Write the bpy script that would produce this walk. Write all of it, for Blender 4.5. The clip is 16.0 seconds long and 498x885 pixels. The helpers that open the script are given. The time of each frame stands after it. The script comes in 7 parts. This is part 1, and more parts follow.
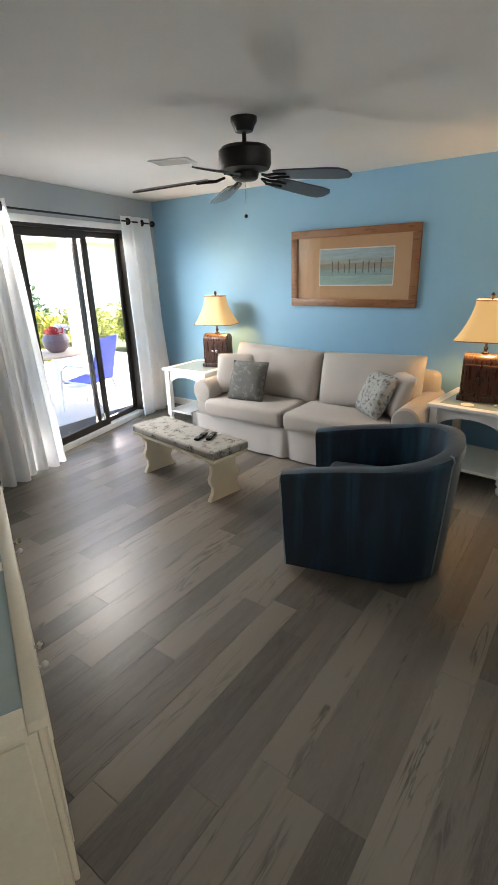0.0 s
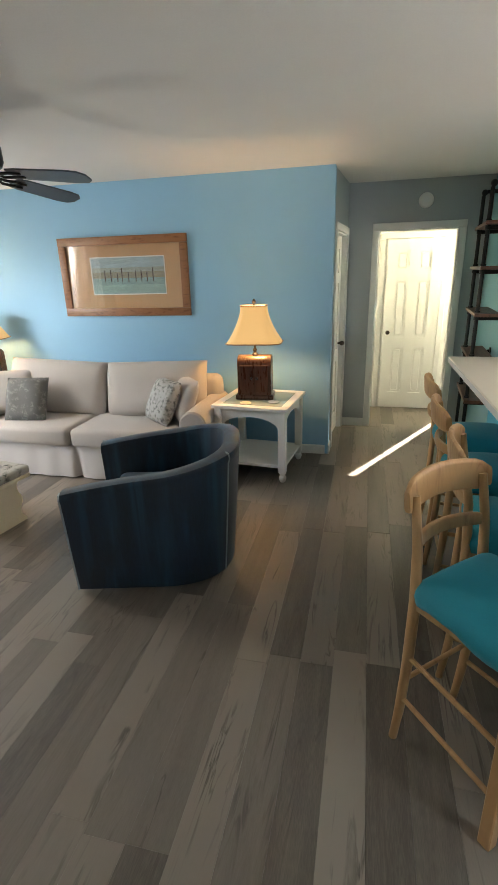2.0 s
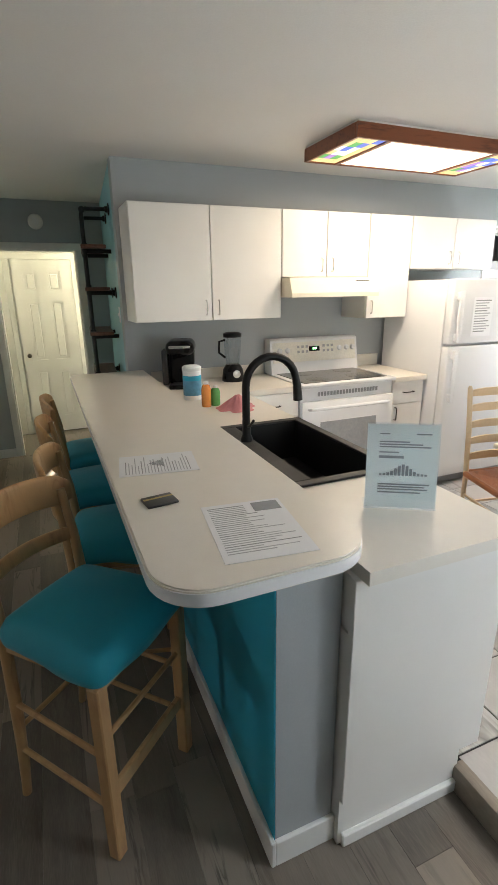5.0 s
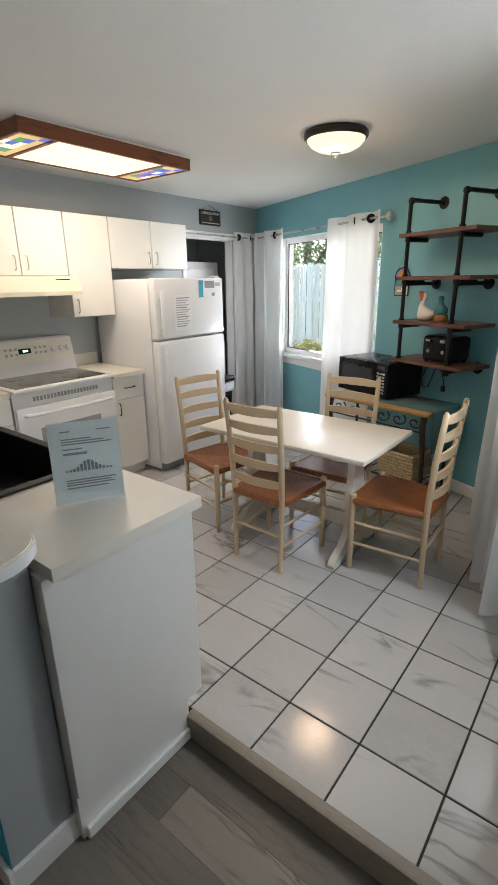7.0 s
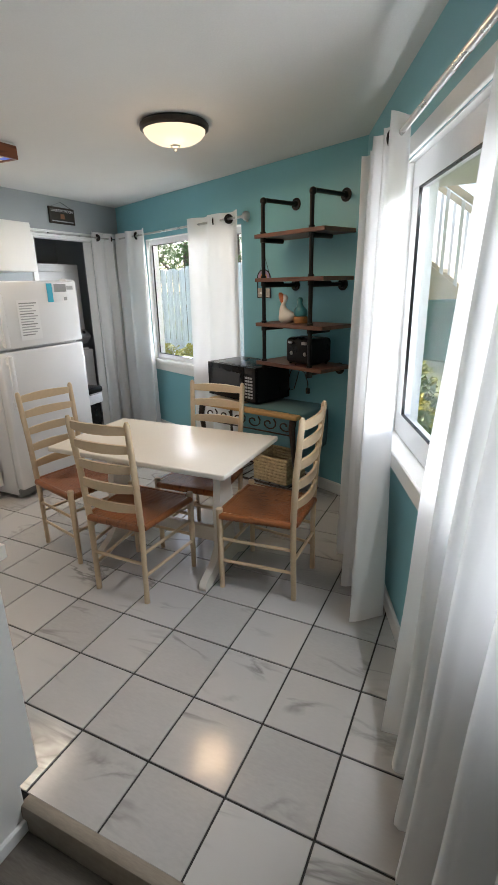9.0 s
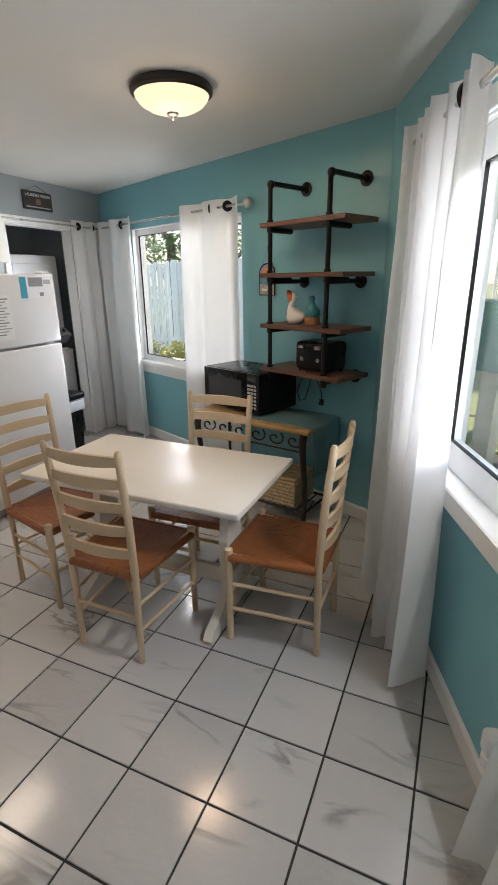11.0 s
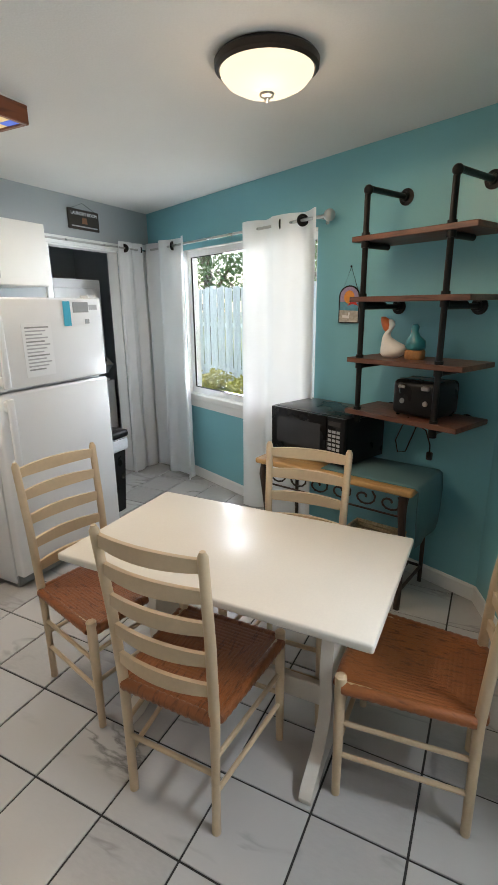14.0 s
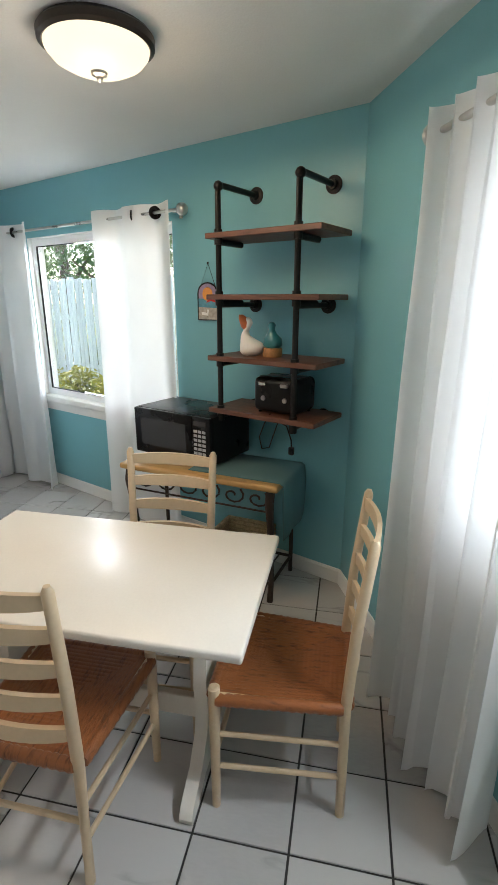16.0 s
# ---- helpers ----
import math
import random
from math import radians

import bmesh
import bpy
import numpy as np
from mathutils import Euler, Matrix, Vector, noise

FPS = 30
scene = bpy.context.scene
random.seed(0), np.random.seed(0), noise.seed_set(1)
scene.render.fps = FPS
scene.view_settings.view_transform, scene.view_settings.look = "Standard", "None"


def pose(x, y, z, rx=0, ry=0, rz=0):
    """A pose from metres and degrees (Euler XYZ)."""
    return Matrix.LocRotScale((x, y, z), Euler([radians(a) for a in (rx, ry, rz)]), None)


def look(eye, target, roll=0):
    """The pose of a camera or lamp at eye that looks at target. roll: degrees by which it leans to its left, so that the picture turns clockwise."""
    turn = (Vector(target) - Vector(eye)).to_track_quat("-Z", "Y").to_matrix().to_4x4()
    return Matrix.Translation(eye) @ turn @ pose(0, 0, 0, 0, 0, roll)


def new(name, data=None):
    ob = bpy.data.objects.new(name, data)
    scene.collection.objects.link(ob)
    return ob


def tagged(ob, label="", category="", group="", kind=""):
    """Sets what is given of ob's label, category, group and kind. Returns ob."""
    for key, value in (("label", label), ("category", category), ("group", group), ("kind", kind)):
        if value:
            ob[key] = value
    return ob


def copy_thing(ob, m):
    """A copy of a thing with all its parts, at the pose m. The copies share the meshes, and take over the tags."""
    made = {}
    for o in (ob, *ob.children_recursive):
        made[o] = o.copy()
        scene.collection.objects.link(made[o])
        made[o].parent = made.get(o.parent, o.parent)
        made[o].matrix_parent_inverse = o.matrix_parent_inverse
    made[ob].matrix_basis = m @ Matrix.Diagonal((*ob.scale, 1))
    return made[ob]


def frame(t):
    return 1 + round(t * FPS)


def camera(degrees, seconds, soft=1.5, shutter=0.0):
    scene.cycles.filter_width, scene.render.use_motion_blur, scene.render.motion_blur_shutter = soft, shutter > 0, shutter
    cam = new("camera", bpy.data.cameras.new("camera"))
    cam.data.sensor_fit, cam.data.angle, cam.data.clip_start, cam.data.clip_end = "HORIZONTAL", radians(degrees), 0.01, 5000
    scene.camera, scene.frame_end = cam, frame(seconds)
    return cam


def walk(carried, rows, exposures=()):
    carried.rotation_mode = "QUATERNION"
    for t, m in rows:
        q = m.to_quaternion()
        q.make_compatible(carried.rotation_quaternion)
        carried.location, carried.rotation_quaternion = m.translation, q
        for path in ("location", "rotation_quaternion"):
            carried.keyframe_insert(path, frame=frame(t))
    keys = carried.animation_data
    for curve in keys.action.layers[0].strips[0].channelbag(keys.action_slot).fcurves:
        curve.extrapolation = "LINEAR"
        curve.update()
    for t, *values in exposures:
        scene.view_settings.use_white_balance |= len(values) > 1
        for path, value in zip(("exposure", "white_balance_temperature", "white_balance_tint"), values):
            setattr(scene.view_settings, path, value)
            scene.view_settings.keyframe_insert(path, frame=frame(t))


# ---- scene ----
cam = camera(54.7, 16.0)
PATH = [
    (0, (0.335, 0.783, 1.75), (-0.783, 2.294, 1.066), -1.9),
    (0.5, (0.364, 0.827, 1.74), (-0.591, 2.443, 1.049), -1.6),
    (1, (0.448, 0.896, 1.72), (-0.316, 2.611, 1.032), -1.7),
    (1.5, (0.503, 0.912, 1.714), (-0.107, 2.692, 1.037), -1.6),
    (2, (0.517, 0.898, 1.721), (0.069, 2.73, 1.055), -1.6),
    (2.5, (0.496, 0.846, 1.715), (0.179, 2.708, 1.057), -1.6),
    (3, (0.566, 0.823, 1.739), (0.466, 2.716, 1.102), -1.2),
    (5.5, (1.05, 0.914, 1.682), (1.997, 2.572, 1.085), -1.1),
    (6, (1.12, 0.862, 1.681), (2.283, 2.369, 1.07), -1.2),
    (6.5, (1.14, 0.784, 1.686), (2.47, 2.142, 1.067), -1.0),
    (7, (1.116, 0.695, 1.701), (2.604, 1.873, 1.07), -0.9),
    (7.5, (1.114, 0.637, 1.695), (2.701, 1.678, 1.067), -0.8),
    (8, (1.17, 0.611, 1.697), (2.828, 1.536, 1.069), -0.9),
    (8.5, (1.3, 0.602, 1.683), (2.992, 1.467, 1.061), -1.2),
    (11, (1.75, 0.939, 1.692), (3.485, 1.698, 1.049), -0.7),
    (11.5, (1.874, 1.022, 1.659), (3.588, 1.836, 1.028), -0.4),
    (12, (2.057, 1.107, 1.654), (3.736, 2.0, 1.033), -0.3),
    (12.5, (2.132, 1.142, 1.643), (3.792, 2.073, 1.03), -0.2),
    (13, (2.164, 1.223, 1.641), (3.829, 2.157, 1.045), -0.4),
    (13.5, (2.178, 1.349, 1.668), (3.865, 2.26, 1.1), -0.6),
    (14, (2.168, 1.453, 1.685), (3.885, 2.322, 1.14), -0.7),
    (14.5, (2.193, 1.478, 1.703), (3.935, 2.304, 1.174), -0.5),
    (15, (2.219, 1.475, 1.706), (3.997, 2.221, 1.175), -0.2),
    (15.5, (2.241, 1.457, 1.71), (4.062, 2.077, 1.162), -0.1),
    (16, (2.261, 1.425, 1.705), (4.138, 1.81, 1.132), 0.1),
]
# stops, white balance
EXPOSURES = [(0.0, 2.8, 6650, 12), (1.5, 3.05, 6750, 12), (3.0, 3.0, 6800, 12), (5.5, 2.05, 6700, 12), (8.5, 1.5, 6600, 12), (11.0, 1.38, 6700, 14), (16.0, 1.75, 6400, 8)]
walk(cam, [(t, look(eye, target, roll)) for t, eye, target, roll in PATH], EXPOSURES)

# ---- light ----
world = bpy.data.worlds.new("world")
scene.world = world
world.use_nodes = True
wn = world.node_tree
sky = wn.nodes.new("ShaderNodeTexSky")
sky.sky_type, sky.sun_disc = "NISHITA", False
SUN_DIR = Vector((0.46, 0.89, 0.80)).normalized()
sky.sun_elevation = math.asin(SUN_DIR.z)
sky.sun_rotation = math.atan2(SUN_DIR.x, SUN_DIR.y)
wn.links.new(sky.outputs[0], wn.nodes["Background"].inputs[0])
wn.nodes["Background"].inputs[1].default_value = 0.15
sun = new("sun", bpy.data.lights.new("sun", "SUN"))
sun.data.energy, sun.data.angle, sun.data.color = 5.0, radians(0.5), (1, 0.95, 0.86)
sun.matrix_basis = look((0, 0, 0), -SUN_DIR)


def area_lamp(name, m, sx, sy, power, color):
    ob = new(name, bpy.data.lights.new(name, "AREA"))
    ob.data.shape, ob.data.size, ob.data.size_y = "RECTANGLE", sx, sy
    ob.data.energy, ob.data.color = power, color
    ob.matrix_basis = m
    return ob


def point_lamp(name, p, power, color, radius):
    ob = new(name, bpy.data.lights.new(name, "POINT"))
    ob.data.energy, ob.data.color, ob.data.shadow_soft_size = power, color, radius
    ob.location = p
    return ob


# ---- materials ----
def mat(name, base, rough=0.5, metal=0.0, var=0.12, scale=6.0, fine=60.0, bump=0.05, spec=0.5, stretch=(1, 1, 1), rand=0.0, sheen=0.0, alpha=None):
    """Principled surface with a coarse stain, a fine grain and a light relief."""
    m = bpy.data.materials.new(name)
    m.use_nodes = True
    nt = m.node_tree
    N, L = nt.nodes, nt.links
    p = N["Principled BSDF"]
    p.inputs["Roughness"].default_value, p.inputs["Metallic"].default_value = rough, metal
    p.inputs["Specular IOR Level"].default_value = spec
    if sheen:
        p.inputs["Sheen Weight"].default_value, p.inputs["Sheen Roughness"].default_value = sheen, 0.4
    tc, mp = N.new("ShaderNodeTexCoord"), N.new("ShaderNodeMapping")
    mp.inputs["Scale"].default_value = stretch
    L.new(tc.outputs["Object"], mp.inputs["Vector"])
    oi = N.new("ShaderNodeObjectInfo")
    if rand:
        mul = N.new("ShaderNodeMath")
        mul.operation, mul.inputs[1].default_value = "MULTIPLY", 37.0
        L.new(oi.outputs["Random"], mul.inputs[0])
        comb = N.new("ShaderNodeCombineXYZ")
        for i in range(3):
            L.new(mul.outputs[0], comb.inputs[i])
        L.new(comb.outputs[0], mp.inputs["Location"])
    n1, n2 = N.new("ShaderNodeTexNoise"), N.new("ShaderNodeTexNoise")
    n1.inputs["Scale"].default_value, n2.inputs["Scale"].default_value = scale, fine
    n1.inputs["Detail"].default_value, n2.inputs["Detail"].default_value = 4, 6
    for n in (n1, n2):
        L.new(mp.outputs[0], n.inputs["Vector"])
    add = N.new("ShaderNodeMath")
    add.operation = "ADD"
    L.new(n1.outputs["Fac"], add.inputs[0])
    L.new(n2.outputs["Fac"], add.inputs[1])
    last = add
    if rand:
        a2 = N.new("ShaderNodeMath")
        a2.operation, a2.inputs[1].default_value, a2.inputs[2].default_value = "MULTIPLY_ADD", rand, -rand * 0.5
        L.new(oi.outputs["Random"], a2.inputs[0])
        a3 = N.new("ShaderNodeMath")
        L.new(last.outputs[0], a3.inputs[0])
        L.new(a2.outputs[0], a3.inputs[1])
        last = a3
    mr = N.new("ShaderNodeMapRange")
    mr.inputs["From Min"].default_value, mr.inputs["From Max"].default_value = 0.6, 1.4
    L.new(last.outputs[0], mr.inputs["Value"])
    mix = N.new("ShaderNodeMix")
    mix.data_type = "RGBA"
    lo, hi = [c * (1 - var) for c in base], [min(1, c * (1 + var)) for c in base]
    mix.inputs["A"].default_value, mix.inputs["B"].default_value = (*lo, 1), (*hi, 1)
    L.new(mr.outputs[0], mix.inputs["Factor"])
    L.new(mix.outputs["Result"], p.inputs["Base Color"])
    rr = N.new("ShaderNodeMapRange")
    rr.inputs["To Min"].default_value, rr.inputs["To Max"].default_value = max(0.02, rough * 0.85), min(1, rough * 1.15)
    L.new(n1.outputs["Fac"], rr.inputs["Value"])
    L.new(rr.outputs[0], p.inputs["Roughness"])
    if bump:
        b = N.new("ShaderNodeBump")
        b.inputs["Strength"].default_value, b.inputs["Distance"].default_value = bump, 0.004
        L.new(n2.outputs["Fac"], b.inputs["Height"])
        L.new(b.outputs[0], p.inputs["Normal"])
    return m


def veined(name, lo, hi, vein, rough, scale, rand=0.0, var=0.08, stretch=(1, 1, 1), width=0.06, bump=0.0, dist=1.5, tone=0.15):
    """Stone or figured wood: a two-tone ground with thin darker veins along a warped wave."""
    m = mat(name, lo, rough, var=var, scale=scale, rand=rand, stretch=stretch, bump=bump)
    nt = m.node_tree
    N, L = nt.nodes, nt.links
    p = N["Principled BSDF"]
    mp = [n for n in N if n.type == "MAPPING"][0]
    n = N.new("ShaderNodeTexNoise")
    n.inputs["Scale"].default_value, n.inputs["Detail"].default_value, n.inputs["Distortion"].default_value = scale * 0.5, 5, dist
    L.new(mp.outputs[0], n.inputs["Vector"])
    sub = N.new("ShaderNodeMath")
    sub.operation, sub.inputs[1].default_value = "SUBTRACT", 0.5
    L.new(n.outputs["Fac"], sub.inputs[0])
    ab = N.new("ShaderNodeMath")
    ab.operation = "ABSOLUTE"
    L.new(sub.outputs[0], ab.inputs[0])
    mr = N.new("ShaderNodeMapRange")
    mr.inputs["From Max"].default_value, mr.inputs["To Min"].default_value, mr.inputs["To Max"].default_value = width, 1.0, 0.0
    L.new(ab.outputs[0], mr.inputs["Value"])
    big = N.new("ShaderNodeTexNoise")
    big.inputs["Scale"].default_value = scale * 0.8
    L.new(mp.outputs[0], big.inputs["Vector"])
    mk = N.new("ShaderNodeMapRange")
    mk.inputs["From Min"].default_value, mk.inputs["From Max"].default_value = 0.48, 0.68
    L.new(big.outputs["Fac"], mk.inputs["Value"])
    mu = N.new("ShaderNodeMath")
    mu.operation = "MULTIPLY"
    L.new(mr.outputs[0], mu.inputs[0])
    L.new(mk.outputs[0], mu.inputs[1])
    old = p.inputs["Base Color"].links[0].from_socket
    t = N.new("ShaderNodeMix")
    t.data_type = "RGBA"
    t.inputs["B"].default_value = (*hi, 1)
    oi = N.new("ShaderNodeObjectInfo")
    L.new(oi.outputs["Random"], t.inputs["Factor"])
    L.new(old, t.inputs["A"])
    x = N.new("ShaderNodeMix")
    x.data_type = "RGBA"
    x.inputs["B"].default_value = (*vein, 1)
    L.new(t.outputs["Result"], x.inputs["A"])
    L.new(mu.outputs[0], x.inputs["Factor"])
    L.new(x.outputs["Result"], p.inputs["Base Color"])
    return m


def glow(name, color, strength, base=(0.8, 0.8, 0.8)):
    m = bpy.data.materials.new(name)
    m.use_nodes = True
    p = m.node_tree.nodes["Principled BSDF"]
    p.inputs["Base Color"].default_value = (*base, 1)
    p.inputs["Emission Color"].default_value, p.inputs["Emission Strength"].default_value = (*color, 1), strength
    return m


def clear(name, color=(1, 1, 1), rough=0.0, mixed=0.05):
    """Thin pane: mostly see-through, with a glossy skin."""
    m = bpy.data.materials.new(name)
    m.use_nodes = True
    nt = m.node_tree
    N, L = nt.nodes, nt.links
    N.remove(N["Principled BSDF"])
    t, g, x = N.new("ShaderNodeBsdfTransparent"), N.new("ShaderNodeBsdfGlossy"), N.new("ShaderNodeMixShader")
    t.inputs["Color"].default_value = (*color, 1)
    g.inputs["Roughness"].default_value = rough
    x.inputs[0].default_value = mixed
    L.new(t.outputs[0], x.inputs[1])
    L.new(g.outputs[0], x.inputs[2])
    L.new(x.outputs[0], N["Material Output"].inputs["Surface"])
    return m


def cloth(name, color, through_light=0.5, see=0.12, scale=900):
    """Thin curtain cloth that lets light through."""
    m = bpy.data.materials.new(name)
    m.use_nodes = True
    nt = m.node_tree
    N, L = nt.nodes, nt.links
    N.remove(N["Principled BSDF"])
    d, tl, tr = N.new("ShaderNodeBsdfDiffuse"), N.new("ShaderNodeBsdfTranslucent"), N.new("ShaderNodeBsdfTransparent")
    tc, n = N.new("ShaderNodeTexCoord"), N.new("ShaderNodeTexNoise")
    n.inputs["Scale"].default_value = 5
    L.new(tc.outputs["Object"], n.inputs["Vector"])
    mr = N.new("ShaderNodeMix")
    mr.data_type = "RGBA"
    mr.inputs["A"].default_value, mr.inputs["B"].default_value = (*[c * 0.93 for c in color], 1), (*color, 1)
    L.new(n.outputs["Fac"], mr.inputs["Factor"])
    L.new(mr.outputs["Result"], d.inputs["Color"])
    L.new(mr.outputs["Result"], tl.inputs["Color"])
    a, b = N.new("ShaderNodeMixShader"), N.new("ShaderNodeMixShader")
    a.inputs[0].default_value, b.inputs[0].default_value = through_light, see
    L.new(d.outputs[0], a.inputs[1])
    L.new(tl.outputs[0], a.inputs[2])
    L.new(a.outputs[0], b.inputs[1])
    L.new(tr.outputs[0], b.inputs[2])
    L.new(b.outputs[0], N["Material Output"].inputs["Surface"])
    return m


BLUE = mat("blue_wall_paint", (0.26, 0.49, 0.69), 0.55, var=0.04, scale=2, fine=180, bump=0.12)
TEAL = mat("teal_wall_paint", (0.19, 0.455, 0.52), 0.42, var=0.04, scale=2, fine=180, bump=0.12)
BARTEAL = mat("bright_teal_paint", (0.02, 0.38, 0.56), 0.4, var=0.05, scale=3, fine=180, bump=0.1)
GREY = mat("grey_wall_paint", (0.40, 0.43, 0.45), 0.6, var=0.04, scale=2, fine=180, bump=0.12)
CEIL = mat("ceiling_paint", (0.72, 0.71, 0.69), 0.8, var=0.03, scale=3, fine=120, bump=0.25)
WHITE = mat("white_trim_paint", (0.80, 0.80, 0.78), 0.4, var=0.03, fine=90, bump=0.04)
CABW = mat("white_laminate", (0.80, 0.79, 0.76), 0.35, var=0.02, fine=200, bump=0.02)
APPL = mat("white_enamel", (0.80, 0.81, 0.83), 0.22, var=0.02, fine=200, bump=0.01)
COUNTER = mat("cream_laminate_top", (0.76, 0.72, 0.65), 0.32, var=0.03, scale=20, fine=250, bump=0.01)
EXT = mat("exterior_stucco", (0.72, 0.72, 0.70), 0.9, var=0.08, scale=3, fine=90, bump=0.4)
PLANK = veined("grey_wood_plank", (0.128, 0.109, 0.090), (0.245, 0.212, 0.174), (0.082, 0.068, 0.054), 0.36, 5.0, rand=0.6, var=0.38, stretch=(5, 0.5, 1), width=0.045, bump=0.08, dist=2.0)
TILE = veined("white_marble_tile", (0.45, 0.435, 0.42), (0.53, 0.515, 0.50), (0.26, 0.25, 0.24), 0.15, 4.0, rand=0.3, stretch=(1.9, 0.6, 1), width=0.032, dist=0.9)
GROUT = mat("dark_grout", (0.035, 0.033, 0.03), 0.9, var=0.3, scale=15)
SUBFLOOR = mat("dark_joint", (0.03, 0.026, 0.022), 0.9)
NOSING = mat("taupe_wood_nosing", (0.26, 0.22, 0.175), 0.45, var=0.2, stretch=(4, 0.5, 1))
SHEER = cloth("white_curtain_cloth", (0.95, 0.95, 0.95), 0.33, 0.04)
BLACK = mat("black_iron", (0.012, 0.011, 0.011), 0.42, 0.6, var=0.3, fine=120, bump=0.1)
BLKPL = mat("black_plastic", (0.007, 0.007, 0.008), 0.28, spec=0.2, var=0.2, bump=0.02)
BRONZE = mat("dark_bronze_frame", (0.035, 0.028, 0.024), 0.4, 0.5, var=0.2)
CHROME = mat("brushed_nickel", (0.55, 0.54, 0.52), 0.28, 1.0, var=0.06)
GLASS = clear("window_glass")
VINYL = mat("white_vinyl", (0.80, 0.81, 0.82), 0.35, var=0.02)


# ---- mesh helpers ----
def BM():
    return bmesh.new()


def box(bm, x0, x1, y0, y1, z0, z1, bev=0.0, seg=1, m=None):
    mm = Matrix.Translation(((x0 + x1) / 2, (y0 + y1) / 2, (z0 + z1) / 2)) @ Matrix.Diagonal((x1 - x0, y1 - y0, z1 - z0, 1))
    if m is not None:
        mm = m @ mm
    vs = bmesh.ops.create_cube(bm, size=1, matrix=mm)["verts"]
    if bev:
        es = list({e for v in vs for e in v.link_edges})
        bmesh.ops.bevel(bm, geom=es, offset=bev, segments=seg, affect="EDGES", profile=0.5)
    return bm


def rod(bm, a, b, r, seg=12, r2=None):
    a, b = Vector(a), Vector(b)
    d = b - a
    m = Matrix.Translation((a + b) / 2) @ d.to_track_quat("Z", "Y").to_matrix().to_4x4()
    bmesh.ops.create_cone(bm, cap_ends=True, segments=seg, radius1=r, radius2=r if r2 is None else r2, depth=d.length, matrix=m)
    return bm


def ball(bm, c, r, seg=12, sc=(1, 1, 1)):
    bmesh.ops.create_uvsphere(bm, u_segments=seg, v_segments=max(6, seg * 2 // 3), radius=r, matrix=Matrix.Translation(c) @ Matrix.Diagonal((*sc, 1)))
    return bm


def lathe(bm, prof, seg=24, m=None, sx=1.0, sy=1.0):
    m = m or Matrix()
    rings = []
    for r, z in prof:
        rings.append([bm.verts.new(m @ Vector((r * sx * math.cos(2 * math.pi * i / seg), r * sy * math.sin(2 * math.pi * i / seg), z))) for i in range(seg)])
    for a, b in zip(rings, rings[1:]):
        for i in range(seg):
            bm.faces.new((a[i], a[(i + 1) % seg], b[(i + 1) % seg], b[i]))
    bm.faces.new(rings[0][::-1])
    bm.faces.new(rings[-1])
    return bm


def tube(bm, pts, r, seg=8):
    pts = [Vector(p) for p in pts]
    rings = []
    for i, p in enumerate(pts):
        d = (pts[min(i + 1, len(pts) - 1)] - pts[max(i - 1, 0)]).normalized()
        q = d.to_track_quat("Z", "Y")
        rr = r[i] if isinstance(r, (list, tuple)) else r
        rings.append([bm.verts.new(p + q @ Vector((rr * math.cos(2 * math.pi * k / seg), rr * math.sin(2 * math.pi * k / seg), 0))) for k in range(seg)])
    for a, b in zip(rings, rings[1:]):
        best = min(range(seg), key=lambda s: (a[0].co - b[s].co).length)
        for k in range(seg):
            bm.faces.new((a[k], a[(k + 1) % seg], b[(k + 1 + best) % seg], b[(k + best) % seg]))
    bm.faces.new(rings[0][::-1])
    bm.faces.new(rings[-1])
    return bm


def prism(bm, poly, lo, hi, axis="z", m=None):
    """A polygon of 2D points drawn out along an axis."""
    def P(u, v, w):
        q = {"z": (u, v, w), "y": (u, w, v), "x": (w, u, v)}[axis]
        return m @ Vector(q) if m is not None else Vector(q)
    a = [bm.verts.new(P(u, v, lo)) for u, v in poly]
    b = [bm.verts.new(P(u, v, hi)) for u, v in poly]
    bm.faces.new(a[::-1])
    bm.faces.new(b)
    n = len(poly)
    for i in range(n):
        bm.faces.new((a[i], a[(i + 1) % n], b[(i + 1) % n], b[i]))
    bmesh.ops.recalc_face_normals(bm, faces=bm.faces)
    return bm


def cushion(bm, sx, sy, sz, m=None, n=12, edge=0.35, dent=0.0, seed=0):
    """A soft pad, full in the middle and thin at its piped edges."""
    m = m or Matrix()
    top, bot = {}, {}
    for i in range(n + 1):
        for j in range(n + 1):
            u, v = 2 * i / n - 1, 2 * j / n - 1
            f = ((1 - abs(u) ** 3.2) * (1 - abs(v) ** 3.2)) ** edge
            w = 0.012 * noise.noise(Vector((u * 1.7 + seed, v * 1.7, seed * 3.1))) * f
            cu = u * (1 - 0.035 * (1 - v * v) * (abs(u) > 0.99))
            h = sz / 2 * f
            top[i, j] = bm.verts.new(m @ Vector((cu * sx / 2, v * sy / 2, h + w - dent * f * (1 - u * u))))
            bot[i, j] = top[i, j] if i in (0, n) or j in (0, n) else bm.verts.new(m @ Vector((cu * sx / 2, v * sy / 2, -h + w)))
    for i in range(n):
        for j in range(n):
            bm.faces.new((top[i, j], top[i + 1, j], top[i + 1, j + 1], top[i, j + 1]))
            q = (bot[i, j], bot[i, j + 1], bot[i + 1, j + 1], bot[i + 1, j])
            if len(set(q)) == 4:
                bm.faces.new(q)
    return bm


